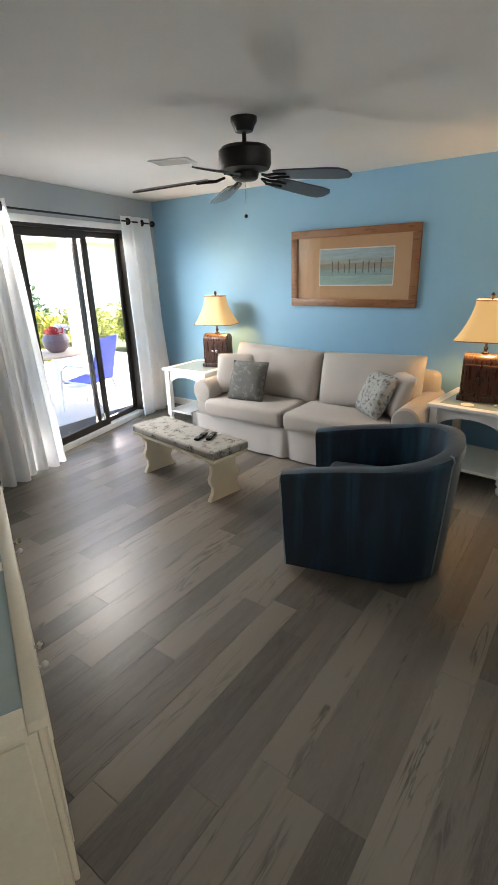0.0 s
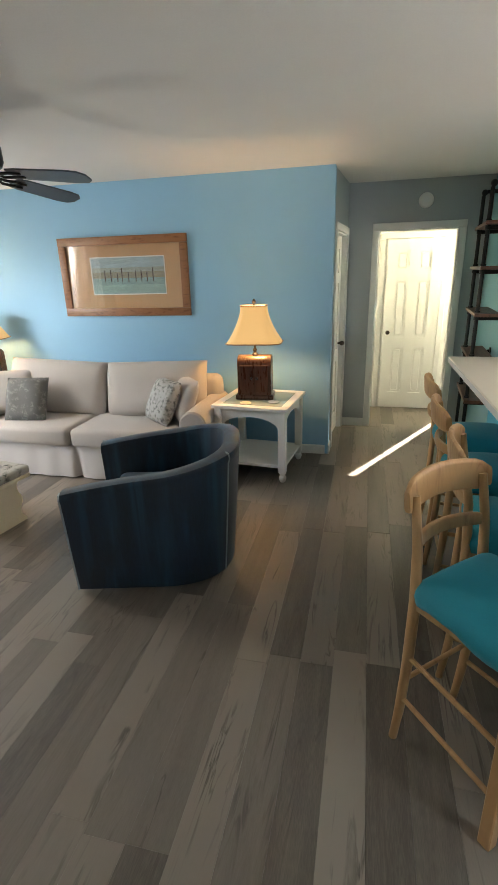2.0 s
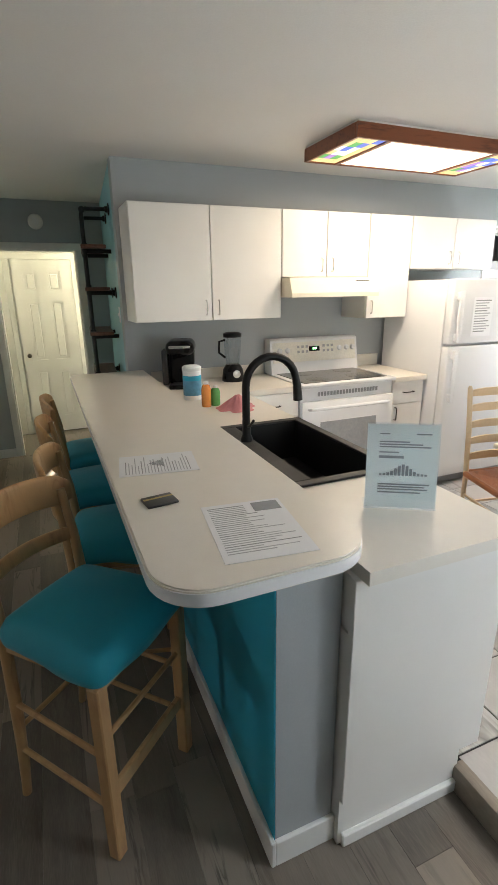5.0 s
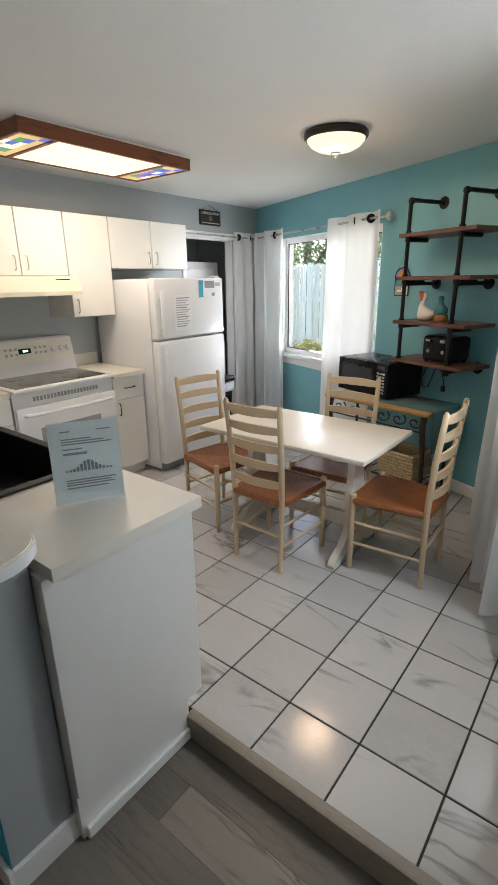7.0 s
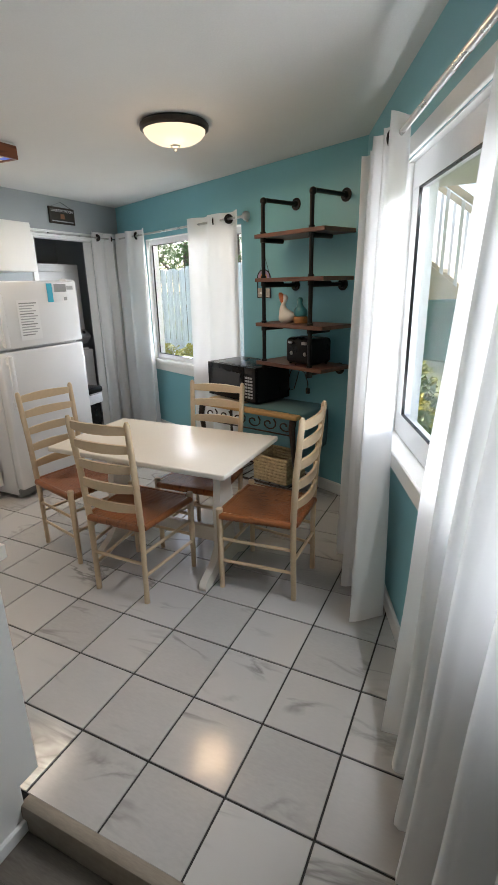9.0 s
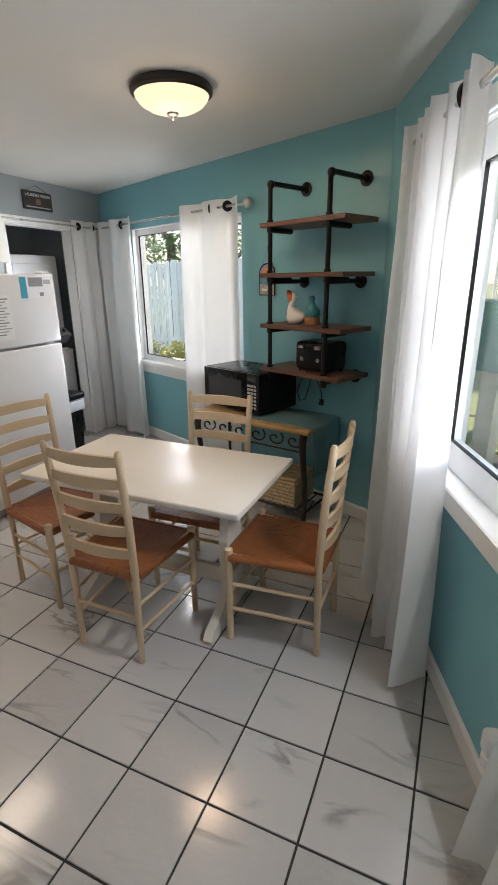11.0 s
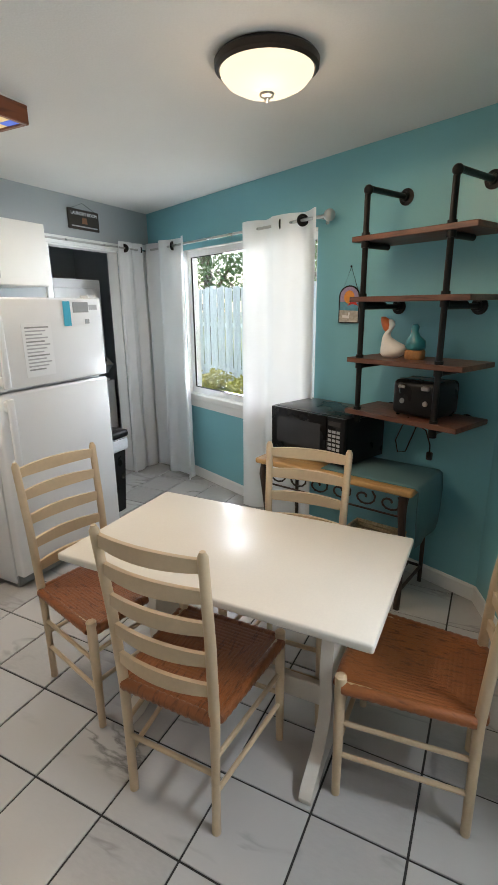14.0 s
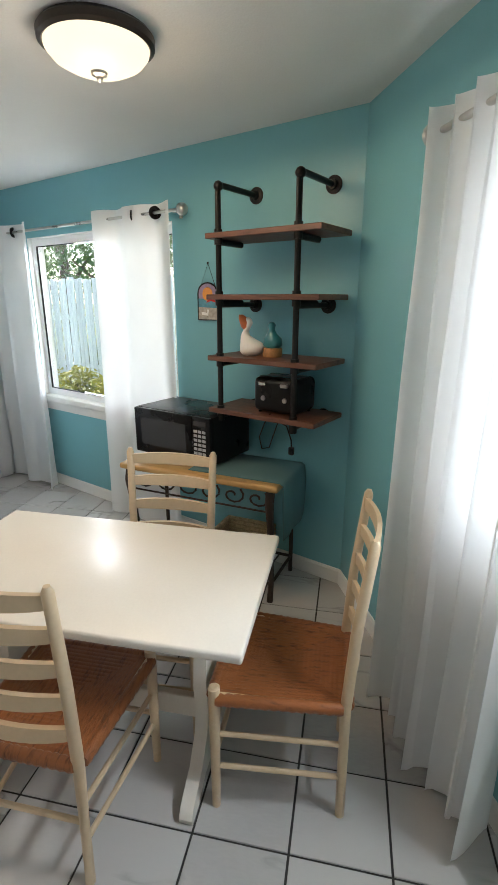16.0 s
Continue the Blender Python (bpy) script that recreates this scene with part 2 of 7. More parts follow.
def link_mesh(name, bm, material, smooth=35):
    me = bpy.data.meshes.new(name)
    bm.to_mesh(me)
    bm.free()
    me.materials.append(material)
    if smooth:
        me.polygons.foreach_set("use_smooth", [True] * len(me.polygons))
        me.set_sharp_from_angle(angle=radians(smooth))
    return me


def part(name, bm, material, parent, label="", smooth=35):
    ob = new(name, link_mesh(name, bm, material, smooth))
    ob.parent = parent
    return tagged(ob, label)


def thing(name, label, category, m=None, group="", kind=""):
    ob = new(name)
    ob.empty_display_size = 0.05
    if m is not None:
        ob.matrix_basis = m
    return tagged(ob, label, category, group, kind)


def solid(name, bm, material, label="", category="", group="", kind="", m=None, smooth=35):
    ob = new(name, link_mesh(name, bm, material, smooth))
    if m is not None:
        ob.matrix_basis = m
    return tagged(ob, label, category, group, kind)


# ---- plan ----
CEILING, TILE_Z = 2.54, 0.10
SOFA_Y, HALL_Y, KIT_Y = 5.43, 6.43, 4.57
CORNER_L = Vector((-4.48, 5.43))
CORNER_S = Vector((-3.69, 2.09))
CORNER_M = Vector((1.09, -0.095))
CORNER_N = Vector((4.80, 1.40))
CORNER_K = Vector((6.213, 4.57))


def frame_of(p, q):
    """Local frame of a wall: x along it from p to q, y out of the room, z up."""
    d = (q - p).normalized()
    return Matrix(((d.x, -d.y, 0, p.x), (d.y, d.x, 0, p.y), (0, 0, 1, 0), (0, 0, 0, 1)))


def wall(name, p, q, openings, material, label, t=0.14, z0=0.0, z1=CEILING, outer=None, m=None):
    """A wall from p to q whose room face is the line pq, with openings (s0, s1, z0, z1)."""
    m = m or frame_of(p, q)
    n = (q - p).length
    bm = BM()
    s = 0.0
    for a, b, lo, hi in sorted(openings):
        if a > s:
            box(bm, s, a, 0, t, z0, z1)
        if lo > z0:
            box(bm, a, b, 0, t, z0, lo)
        if hi < z1:
            box(bm, a, b, 0, t, hi, z1)
        s = b
    if n > s:
        box(bm, s, n, 0, t, z0, z1)
    return solid(name, bm, material, label, "wall", kind="structure", m=m, smooth=0)


# room faces run so that the room lies to the right of p -> q reversed: y of the frame points outwards
M_SOFA = frame_of(CORNER_L, Vector((0.21, SOFA_Y)))
wall("wall_sofa", CORNER_L, Vector((0.21, SOFA_Y)), [], BLUE, "sky-blue painted living room wall")
HS0, HS1 = Vector((0.21, SOFA_Y + 0.14)), Vector((0.285, HALL_Y))
M_HS = frame_of(HS0, HS1)
wall("wall_hall_side", HS0, HS1, [(0.08, 0.78, 0, 2.06)], GREY, "grey painted short hall wall with a doorway")
wall("wall_hall_end", Vector((0.07, HALL_Y)), Vector((1.9, HALL_Y)), [(0.53, 1.30, 0, 2.09)], GREY, "grey painted hall end wall with a doorway", t=0.11)
wall("wall_hall_teal", Vector((1.65, HALL_Y)), Vector((1.519, KIT_Y + 0.112)), [], TEAL, "teal painted hall wall", t=0.10)
wall("wall_kitchen", Vector((1.513, KIT_Y)), CORNER_K + Vector((0.1, 0)), [(3.467, 4.247, 0, 2.17)], GREY, "grey painted kitchen wall with a laundry opening", t=0.11)
WA0, WA1, WAZ0, WAZ1 = 1.24, 2.84, 0.88, 2.16
M_A = frame_of(CORNER_K, CORNER_N)
LEN_A = (CORNER_K - CORNER_N).length
wall("wall_dining_window", CORNER_K, CORNER_N, [(LEN_A - WA1, LEN_A - WA0, WAZ0, WAZ1)], TEAL, "teal painted dining wall with a window")
M_B = frame_of(CORNER_N, CORNER_M)
WB0, WB1, WBZ0, WBZ1 = 1.06, 3.02, 0.95, 2.17
wall("wall_side_window", CORNER_N, CORNER_M, [(WB0, WB1, WBZ0, WBZ1)], TEAL, "teal painted side wall with a window")
M_C = frame_of(CORNER_M, CORNER_S)
wall("wall_south", CORNER_M, CORNER_S, [], GREY, "plain grey painted wall behind the cream cabinet")
M_D = frame_of(CORNER_S, CORNER_L)
LEN_D = (CORNER_L - CORNER_S).length
SD0, SD1, SDZ = LEN_D - 2.52, LEN_D - 0.60, 2.19
wall("wall_slider", CORNER_S, CORNER_L, [(SD0, SD1, 0.0, SDZ)], GREY, "pale grey painted wall with a sliding glass door")

# vestibule behind the hall doorway, and the room beside the hall
wall("wall_vestibule_end", Vector((0.3, 7.30)), Vector((1.66, 7.30)), [], WHITE, "white painted wall behind the hall", t=0.1)
wall("wall_vestibule_left", Vector((0.50, 6.54)), Vector((0.50, 7.30)), [], WHITE, "white painted vestibule wall", t=0.1)
wall("wall_vestibule_right", Vector((2.3, 7.45)), Vector((2.3, 6.54)), [], WHITE, "white painted vestibule wall", t=0.1)
wall("wall_side_room", Vector((-0.7, SOFA_Y + 0.14)), Vector((-0.7, 6.5)), [], GREY, "plain wall of the room beside the hall", t=0.1)
bm = box(BM(), -5.2, 6.9, -0.6, 7.75, CEILING, CEILING + 0.12)
solid("ceiling", bm, CEIL, "off-white textured flat ceiling", "ceiling", kind="structure", smooth=0)

# laundry closet
for nm, a in (("wall_laundry_back", (4.80, 6.35, 5.55, 5.63)), ("wall_laundry_left", (4.80, 4.88, 4.68, 5.55)), ("wall_laundry_right", (6.20, 6.28, 4.68, 5.55))):
    solid(nm, box(BM(), *a, 0.0, CEILING), GREY, "grey painted laundry closet wall", "wall", kind="structure", smooth=0)


def baseboard(m, a, b, z, h=0.09, t=0.014):
    bm = BM()
    prism(bm, [(0, z), (0, z + h), (-t * 0.5, z + h), (-t, z + h - 0.012), (-t, z)], a, b, "x")
    return solid("baseboard", bm, WHITE, "white painted wooden baseboard", "baseboard", kind="structure", m=m, smooth=0)


baseboard(M_SOFA, 0, 4.66, 0)
baseboard(M_A, 0.0, LEN_A, TILE_Z)
baseboard(M_B, 0.0, 2.9, TILE_Z)
baseboard(M_B, 2.9, 4.0, 0)
baseboard(M_C, 0.0, (CORNER_S - CORNER_M).length, 0)
baseboard(M_D, 0.0, SD0 - 0.06, 0)
baseboard(M_D, SD1 + 0.06, LEN_D, 0)
baseboard(frame_of(Vector((0.21, HALL_Y)), Vector((0.54, HALL_Y))), 0, 0.33, 0)
baseboard(frame_of(Vector((1.65, HALL_Y)), Vector((1.50, KIT_Y))), 0, 1.86, 0)
baseboard(Matrix(((0, -1, 0, 0.21), (1, 0, 0, SOFA_Y), (0, 0, 1, 0), (0, 0, 0, 1))), 0, 0.17, 0)

# floors
floor = solid("floor", box(BM(), -4.85, 2.11, -0.35, 7.6, -0.12, -0.004), SUBFLOOR, "grey wood-plank floor", "floor", kind="structure", smooth=0)
tile_floor = solid("tiled_floor", box(BM(), 2.125, 6.6, -0.1, 5.7, -0.12, TILE_Z - 0.005), GROUT, "raised floor of white marble-look tiles with dark grout", "floor", kind="structure", smooth=0)
bm = prism(BM(), [(2.085, 0.0), (2.085, 0.088), (2.09, 0.100), (2.10, 0.104), (2.128, 0.104), (2.128, 0.0)], 0.20, 1.80, "y")
solid("step_nosing", bm, NOSING, "taupe wooden nosing of the step up to the tiles", "step edge", kind="structure")
# unseen wall, added so that the gap beside it lets in a strip of sun
wall("wall_unseen_sun_slit", Vector((1.775, 7.30)), Vector((2.4, 7.30)), [], WHITE, "unseen white wall added to leave a slit for the sun", t=0.1)


# ---- doors ----
def casing(name, m, a, b, h, z=0.0, w=0.065, t=0.018, depth=0.0, label="white painted door casing"):
    ob = thing(name, label, "door frame", m, kind="structure")
    for x0, x1 in ((a - w, a), (b, b + w)):
        part("jamb_trim", box(BM(), x0, x1, -t, 0, z, h, 0.004), WHITE, ob)
    part("head_trim", box(BM(), a - w, b + w, -t, 0, h, h + w, 0.004), WHITE, ob)
    if depth:
        part("jamb", box(BM(), a, a + 0.012, 0.001, depth, z, h - 0.012), WHITE, ob)
        part("jamb", box(BM(), b - 0.012, b, 0.001, depth, z, h - 0.012), WHITE, ob)
        part("head_jamb", box(BM(), a, b, 0.001, depth, h - 0.012, h), WHITE, ob)
    return ob


def panel_door(name, m, w, h, label, knob_side=1):
    """Six raised panels between stiles and rails, with a round knob."""
    ob = thing(name, label, "door", m, kind="structure")
    st, t = 0.11, 0.036
    bm = BM()
    zs = [0, 0.20, 0.78, 0.90, 1.58, 1.68, h - 0.12, h]
    for x0, x1 in ((0, st), (w / 2 - 0.05, w / 2 + 0.05), (w - st, w)):
        box(bm, x0, x1, 0, t, 0, h)
    for i in (0, 2, 4, 6):
        for x0, x1 in ((st, w / 2 - 0.05), (w / 2 + 0.05, w - st)):
            box(bm, x0, x1, 0, t, zs[i], zs[i + 1])
    part("stiles_and_rails", bm, WHITE, ob, smooth=0)
    for i in (1, 3, 5):
        for x0, x1 in ((st, w / 2 - 0.05), (w / 2 + 0.05, w - st)):
            bm = box(BM(), x0, x1, 0.014, 0.024, zs[i], zs[i + 1])
            box(bm, x0 + 0.03, x1 - 0.03, 0.005, 0.016, zs[i] + 0.03, zs[i + 1] - 0.03, 0.008)
            part("panel", bm, WHITE, ob, smooth=0)
    kx = 0.06 if knob_side > 0 else w - 0.06
    bm = rod(BM(), (kx, 0, 0.96), (kx, -0.035, 0.96), 0.012)
    ball(bm, (kx, -0.045, 0.96), 0.026)
    part("knob", bm, BRONZE, ob, "dark round knob")
    return ob


M_HALL = frame_of(Vector((0.07, HALL_Y)), Vector((1.9, HALL_Y)))
casing("door_1", M_HALL, 0.53, 1.30, 2.09, depth=0.11)
casing("door_2", M_HS, 0.08, 0.78, 2.06, depth=0.14)
panel_door("door_3", pose(0.72, 7.255, 0.012), 0.62, 2.03, "closed white six-panel door at the end of the hall")
casing("door_4", pose(0, 7.30, 0), 0.70, 1.36, 2.05, t=0.02)
panel_door("door_5", M_HS @ pose(0.10, 0.045, 0.012), 0.66, 2.03, "closed white panel door in the short hall wall", -1)

# ---- windows and sliding door ----
def pane(name, bm, parent):
    ob = part(name, bm, GLASS, parent, smooth=0)
    ob.visible_shadow = False
    return ob


def sash(parent, x0, x1, y0, y1, z0, z1, w, material, name="window_frame"):
    bm = BM()
    box(bm, x0, x1, y0, y1, z0, z0 + w, 0.003)
    box(bm, x0, x1, y0, y1, z1 - w, z1, 0.003)
    box(bm, x0, x0 + w, y0 + 0.001, y1 - 0.001, z0 + w, z1 - w, 0.003)
    box(bm, x1 - w, x1, y0 + 0.001, y1 - 0.001, z0 + w, z1 - w, 0.003)
    f = part(name, bm, material, parent)
    pane("pane", box(BM(), x0 + w, x1 - w, (y0 + y1) / 2 - 0.002, (y0 + y1) / 2 + 0.002, z0 + w, z1 - w), f)
    bm = BM()
    g = 0.006
    for a in ((x0 + w, x1 - w, z0 + w, z0 + w + g), (x0 + w, x1 - w, z1 - w - g, z1 - w), (x0 + w, x0 + w + g, z0 + w + g, z1 - w - g), (x1 - w - g, x1 - w, z0 + w + g, z1 - w - g)):
        box(bm, a[0], a[1], y0 - 0.001, y0 + 0.012, a[2], a[3])
    part("gasket", bm, BLKPL, f, smooth=0)
    return f


a0, a1 = LEN_A - WA1, LEN_A - WA0
win = thing("window_1", "white vinyl sliding window over the dining corner", "window", M_A, kind="structure")
am = LEN_A - 1.95
for lx0, lx1, lz0 in ((a0, a0 + 0.006, WAZ0 + 0.03), (a1 - 0.006, a1, WAZ0 + 0.03), (a0 + 0.006, a1 - 0.006, WAZ1 - 0.006)):
    part("lining", box(BM(), lx0, lx1, 0.001, 0.139, lz0, WAZ1), WHITE, win, smooth=0)
sash(win, a0 + 0.006, am + 0.03, 0.035, 0.065, WAZ0 + 0.03, WAZ1 - 0.006, 0.055, VINYL)
sash(win, am - 0.03, a1 - 0.006, 0.07, 0.10, WAZ0 + 0.03, WAZ1 - 0.006, 0.055, VINYL)
part("window_sill", box(BM(), a0 - 0.05, a1 + 0.05, -0.035, 0.139, WAZ0 - 0.02, WAZ0 + 0.03, 0.006), WHITE, win)
part("apron", box(BM(), a0 - 0.03, a1 + 0.03, -0.014, 0, WAZ0 - 0.09, WAZ0 - 0.02, 0.003), WHITE, win)
win = thing("window_2", "white vinyl picture window beside the dining table", "window", M_B, kind="structure")
bm = BM()
for q in ((WB0 - 0.07, WB0, WBZ0 - 0.06, WBZ1 + 0.07), (WB1, WB1 + 0.07, WBZ0 - 0.06, WBZ1 + 0.07), (WB0, WB1, WBZ1, WBZ1 + 0.07)):
    box(bm, q[0], q[1], -0.016, 0, q[2], q[3], 0.003)
part("trim", bm, WHITE, win)
part("lining", box(BM(), WB0, WB0 + 0.006, 0.001, 0.139, WBZ0 + 0.02, WBZ1), WHITE, win, smooth=0)
part("lining", box(BM(), WB1 - 0.006, WB1, 0.001, 0.139, WBZ0 + 0.02, WBZ1), WHITE, win, smooth=0)
part("lining", box(BM(), WB0 + 0.006, WB1 - 0.006, 0.001, 0.139, WBZ1 - 0.006, WBZ1), WHITE, win, smooth=0)
sash(win, WB0 + 0.006, WB1 - 0.006, 0.03, 0.075, WBZ0 + 0.02, WBZ1 - 0.006, 0.11, VINYL)
part("window_sill", box(BM(), WB0 - 0.07, WB1 + 0.07, -0.05, 0.139, WBZ0 - 0.06, WBZ0 + 0.02, 0.006), WHITE, win)

sld = thing("door_6", "bronze sliding glass door, one panel slid open to the patio", "sliding door", M_D, kind="structure")
part("track", box(BM(), SD0, SD1, 0.0, 0.139, 0.0, 0.06, 0.003), VINYL, sld, "pale metal floor track")
bm = BM()
box(bm, SD0, SD0 + 0.03, 0.01, 0.13, 0.03, SDZ - 0.03)
box(bm, SD1 - 0.03, SD1, 0.01, 0.13, 0.03, SDZ - 0.03)
box(bm, SD0, SD1, 0.01, 0.13, SDZ - 0.03, SDZ)
part("outer_frame", bm, BRONZE, sld, smooth=0)
sash(sld, LEN_D - 1.40, SD1 - 0.03, 0.085, 0.115, 0.06, SDZ - 0.03, 0.055, BRONZE, "fixed_panel")
sash(sld, LEN_D - 2.19, LEN_D - 1.25, 0.03, 0.06, 0.06, SDZ - 0.03, 0.075, BRONZE, "sliding_panel")
bm = BM()
for q in ((SD0 - 0.06, SD0, 0.0, SDZ + 0.06), (SD1, SD1 + 0.06, 0.0, SDZ + 0.06), (SD0, SD1, SDZ, SDZ + 0.06)):
    box(bm, q[0], q[1], -0.016, 0, q[2], q[3], 0.003)
part("trim", bm, WHITE, sld)


# ---- curtains ----
def curtain(m, s0, s1, z0, z1, label, amp=0.035, waves=6, top=None, off=-0.10, seed=1, spread=0.0, rings=None):
    """A hanging cloth with folds that widen downwards; s is along the wall, negative y is the room side."""
    ob = thing("curtain", label, "curtain", m, group="white curtains")
    bm = BM()
    nu, nv = waves * 12, 22
    t0, t1 = top or (s0, s1)
    rows = []
    for j in range(nv + 1):
        v = j / nv
        row = []
        for i in range(nu + 1):
            u = i / nu
            a = t0 + (s0 - t0) * v
            b = t1 + (s1 - t1) * v
            ph = u * waves * 2 * math.pi + 0.25 * math.sin(2.2 * v + seed) + 0.5 * math.sin(u * 9 + seed * 2 + 0.5 * v)
            k = amp * (0.75 + 0.5 * v + spread * v) * (0.8 + 0.35 * math.sin(seed * 5 + u * 11))
            s = a + (b - a) * u + 0.012 * math.sin(ph * 2 + seed) + 0.01 * v * math.sin(u * 23 + seed)
            w = -k * math.cos(ph) + 0.012 * noise.noise(Vector((u * 6, v * 3, seed)))
            z = z1 + (z0 - z1) * v + (0.010 * math.sin(ph + 1) if j == nv else 0)
            row.append(bm.verts.new((s, off + w, z)))
        rows.append(row)
    for j in range(nv):
        for i in range(nu):
            bm.faces.new((rows[j][i], rows[j][i + 1], rows[j + 1][i + 1], rows[j + 1][i]))
    part("cloth", bm, SHEER, ob, smooth=80)
    for i, u in enumerate(rings or [(k / 2 + 0.25) / waves for k in range(waves * 2)]):
        bm = BM()
        s = t0 + (t1 - t0) * u
        mm = Matrix.Translation((s, off, z1 - 0.055)) @ Matrix.Rotation(radians(90), 4, "Y") @ Matrix.Rotation(0.5 if i % 2 else -0.5, 4, "X")
        lathe(bm, [(0.021, -0.004), (0.037, -0.005), (0.037, 0.005), (0.021, 0.004), (0.021, -0.004)], 16, mm)
        part("grommet", bm, BLACK, ob, "dark metal grommet")
    return ob


def curtain_rod(m, s0, s1, z, material, label, off=-0.10, r=0.010, ends=(1, 1), finial="disc"):
    ob = thing("curtain_rod", label, "curtain rod", m)
    part("pole", rod(BM(), (s0, off, z), (s1, off, z), r), material, ob)
    for s, k in ((s0, -1), (s1, 1)):
        if ends[0 if k < 0 else 1]:
            bm = BM()
            if finial == "disc":
                lathe(bm, [(0.012, -0.01), (0.034, 0.0), (0.036, 0.012), (0.02, 0.03), (0.006, 0.034)], 16, Matrix.Translation((s, off, z)) @ Matrix.Rotation(radians(90 * k), 4, "Y"))
            else:
                ball(bm, (s + 0.02 * k, off, z), 0.035, 14)
            part("finial", bm, material, ob)
        bm = rod(BM(), (s - 0.08 * k, off, z), (s - 0.08 * k, -0.004, z), 0.006)
        box(bm, s - 0.08 * k - 0.012, s - 0.08 * k + 0.012, -0.006, -0.0005, z - 0.03, z + 0.03)
        part("bracket", bm, material, ob)
    return ob


LA = LEN_A
curtain(M_A, LA - 3.30, LA - 2.62, 0.115, 2.25, "long white grommet curtain gathered beside the dining window", 0.055, 2, off=-0.10, seed=2, rings=(0.66,))
curtain(M_A, LA - 1.84, LA - 1.14, 0.115, 2.25, "long white grommet curtain drawn over half the dining window", 0.05, 2, off=-0.10, seed=5, rings=(0.52, 0.80))
curtain_rod(M_A, LA - 3.38, LA - 1.08, 2.195, CHROME, "brushed nickel curtain rod with crystal ball ends", -0.10, finial="ball")
curtain(M_B, 0.86, 1.46, 0.125, 2.245, "long white grommet curtain at the side window", 0.06, 6, top=(0.83, 1.47), off=-0.115, seed=3, spread=0.3, rings=(0.79,))
curtain(M_B, 2.05, 3.30, 0.125, 2.245, "long white grommet curtain gathered near the step", 0.06, 8, top=(2.36, 3.30), off=-0.125, seed=7, spread=0.35)
curtain_rod(M_B, 0.80, 3.42, 2.185, CHROME, "brushed nickel curtain rod with dark ends", -0.115, 0.011)
curtain(M_D, LEN_D - 0.80, LEN_D - 0.10, 0.015, 2.33, "white grommet curtain beside the sliding door", 0.05, 3, top=(LEN_D - 0.85, LEN_D - 0.28), off=-0.10, seed=4, rings=(0.30, 0.80))
curtain(M_D, LEN_D - 3.02, LEN_D - 2.28, 0.015, 2.33, "white grommet curtain gathered beside the sliding door", 0.06, 6, top=(LEN_D - 2.95, LEN_D - 2.42), off=-0.15, seed=6, spread=0.5)
curtain_rod(M_D, LEN_D - 3.02, LEN_D - 0.2, 2.275, BLACK, "thin black curtain rod", -0.11, 0.009)

# ---- large kitchen structure ----
half = solid("half_wall", box(BM(), 1.415, 1.61, 1.83, KIT_Y, 0, 1.08), GREY, "grey painted half wall under the breakfast bar", "wall", kind="structure", smooth=0)
solid("bar_face", box(BM(), 1.411, 1.415, 1.832, KIT_Y, 0.0, 1.08), BARTEAL, "bright teal painted face of the breakfast bar", "wall", kind="structure", smooth=0)
bm = box(BM(), 1.396, 1.411, 1.815, KIT_Y, 0, 0.10, 0.003)
box(bm, 1.411, 1.625, 1.815, 1.83, 0, 0.10, 0.003)
solid("baseboard", bm, WHITE, "white baseboard round the breakfast bar", "baseboard", kind="structure")


def rounded(x0, x1, y0, y1, r, n=8):
    pts = []
    for cx, cy, a in ((x0 + r, y0 + r, 180), (x1 - r, y0 + r, 270)):
        for i in range(n + 1):
            t = radians(a + 90 * i / n)
            pts.append((cx + r * math.cos(t), cy + r * math.sin(t)))
    return pts + [(x1, y1), (x0, y1)]


bar = thing("breakfast_bar", "cream laminate breakfast bar top with rounded corners", "counter")
bm = prism(BM(), rounded(1.10, 1.625, 1.695, KIT_Y - 0.002, 0.13), 1.08, 1.12)
bmesh.ops.bevel(bm, geom=[e for e in bm.edges if all(v.co.z > 1.11 for v in e.verts)], offset=0.004, segments=2, affect="EDGES")
part("top", bm, COUNTER, bar)
bm = prism(BM(), rounded(1.098, 1.627, 1.693, KIT_Y - 0.002, 0.132), 1.083, 1.112)
part("edge_band", bm, APPL, bar, "pale blue-white edge strip")

pen = thing("peninsula_cabinet", "white kitchen peninsula cabinet on a recessed plinth", "cabinet")
part("end_panel", box(BM(), 1.612, 2.16, 1.775, 1.80, 0.20, 0.98, 0.002), CABW, pen)
part("filler", box(BM(), 1.618, 1.66, 1.802, 1.84, 0.805, 0.976), CABW, pen)
part("plinth", box(BM(), 1.615, 2.10, 1.795, 4.5, 0.0, 0.20), CABW, pen)
part("plinth_trim", box(BM(), 1.626, 2.095, 1.778, 1.795, 0.0, 0.05, 0.004), WHITE, pen)
part("body", box(BM(), 1.615, 2.15, 1.80, 4.55, 0.20, 0.80), CABW, pen)
for i in range(4):
    y0 = 1.81 + i * 0.52
    d = part("door", box(BM(), 2.15, 2.17, y0, y0 + 0.51, 0.21, 0.97, 0.003), CABW, pen)
    part("handle", tube(BM(), [(2.17, y0 + 0.45, 0.80), (2.195, y0 + 0.45, 0.81), (2.195, y0 + 0.45, 0.89), (2.17, y0 + 0.45, 0.90)], 0.005), CHROME, d)
SX0, SX1, SY0, SY1 = 1.735, 2.155, 2.30, 3.11
top = thing("worktop", "cream laminate kitchen worktop with a sink cut-out", "worktop")
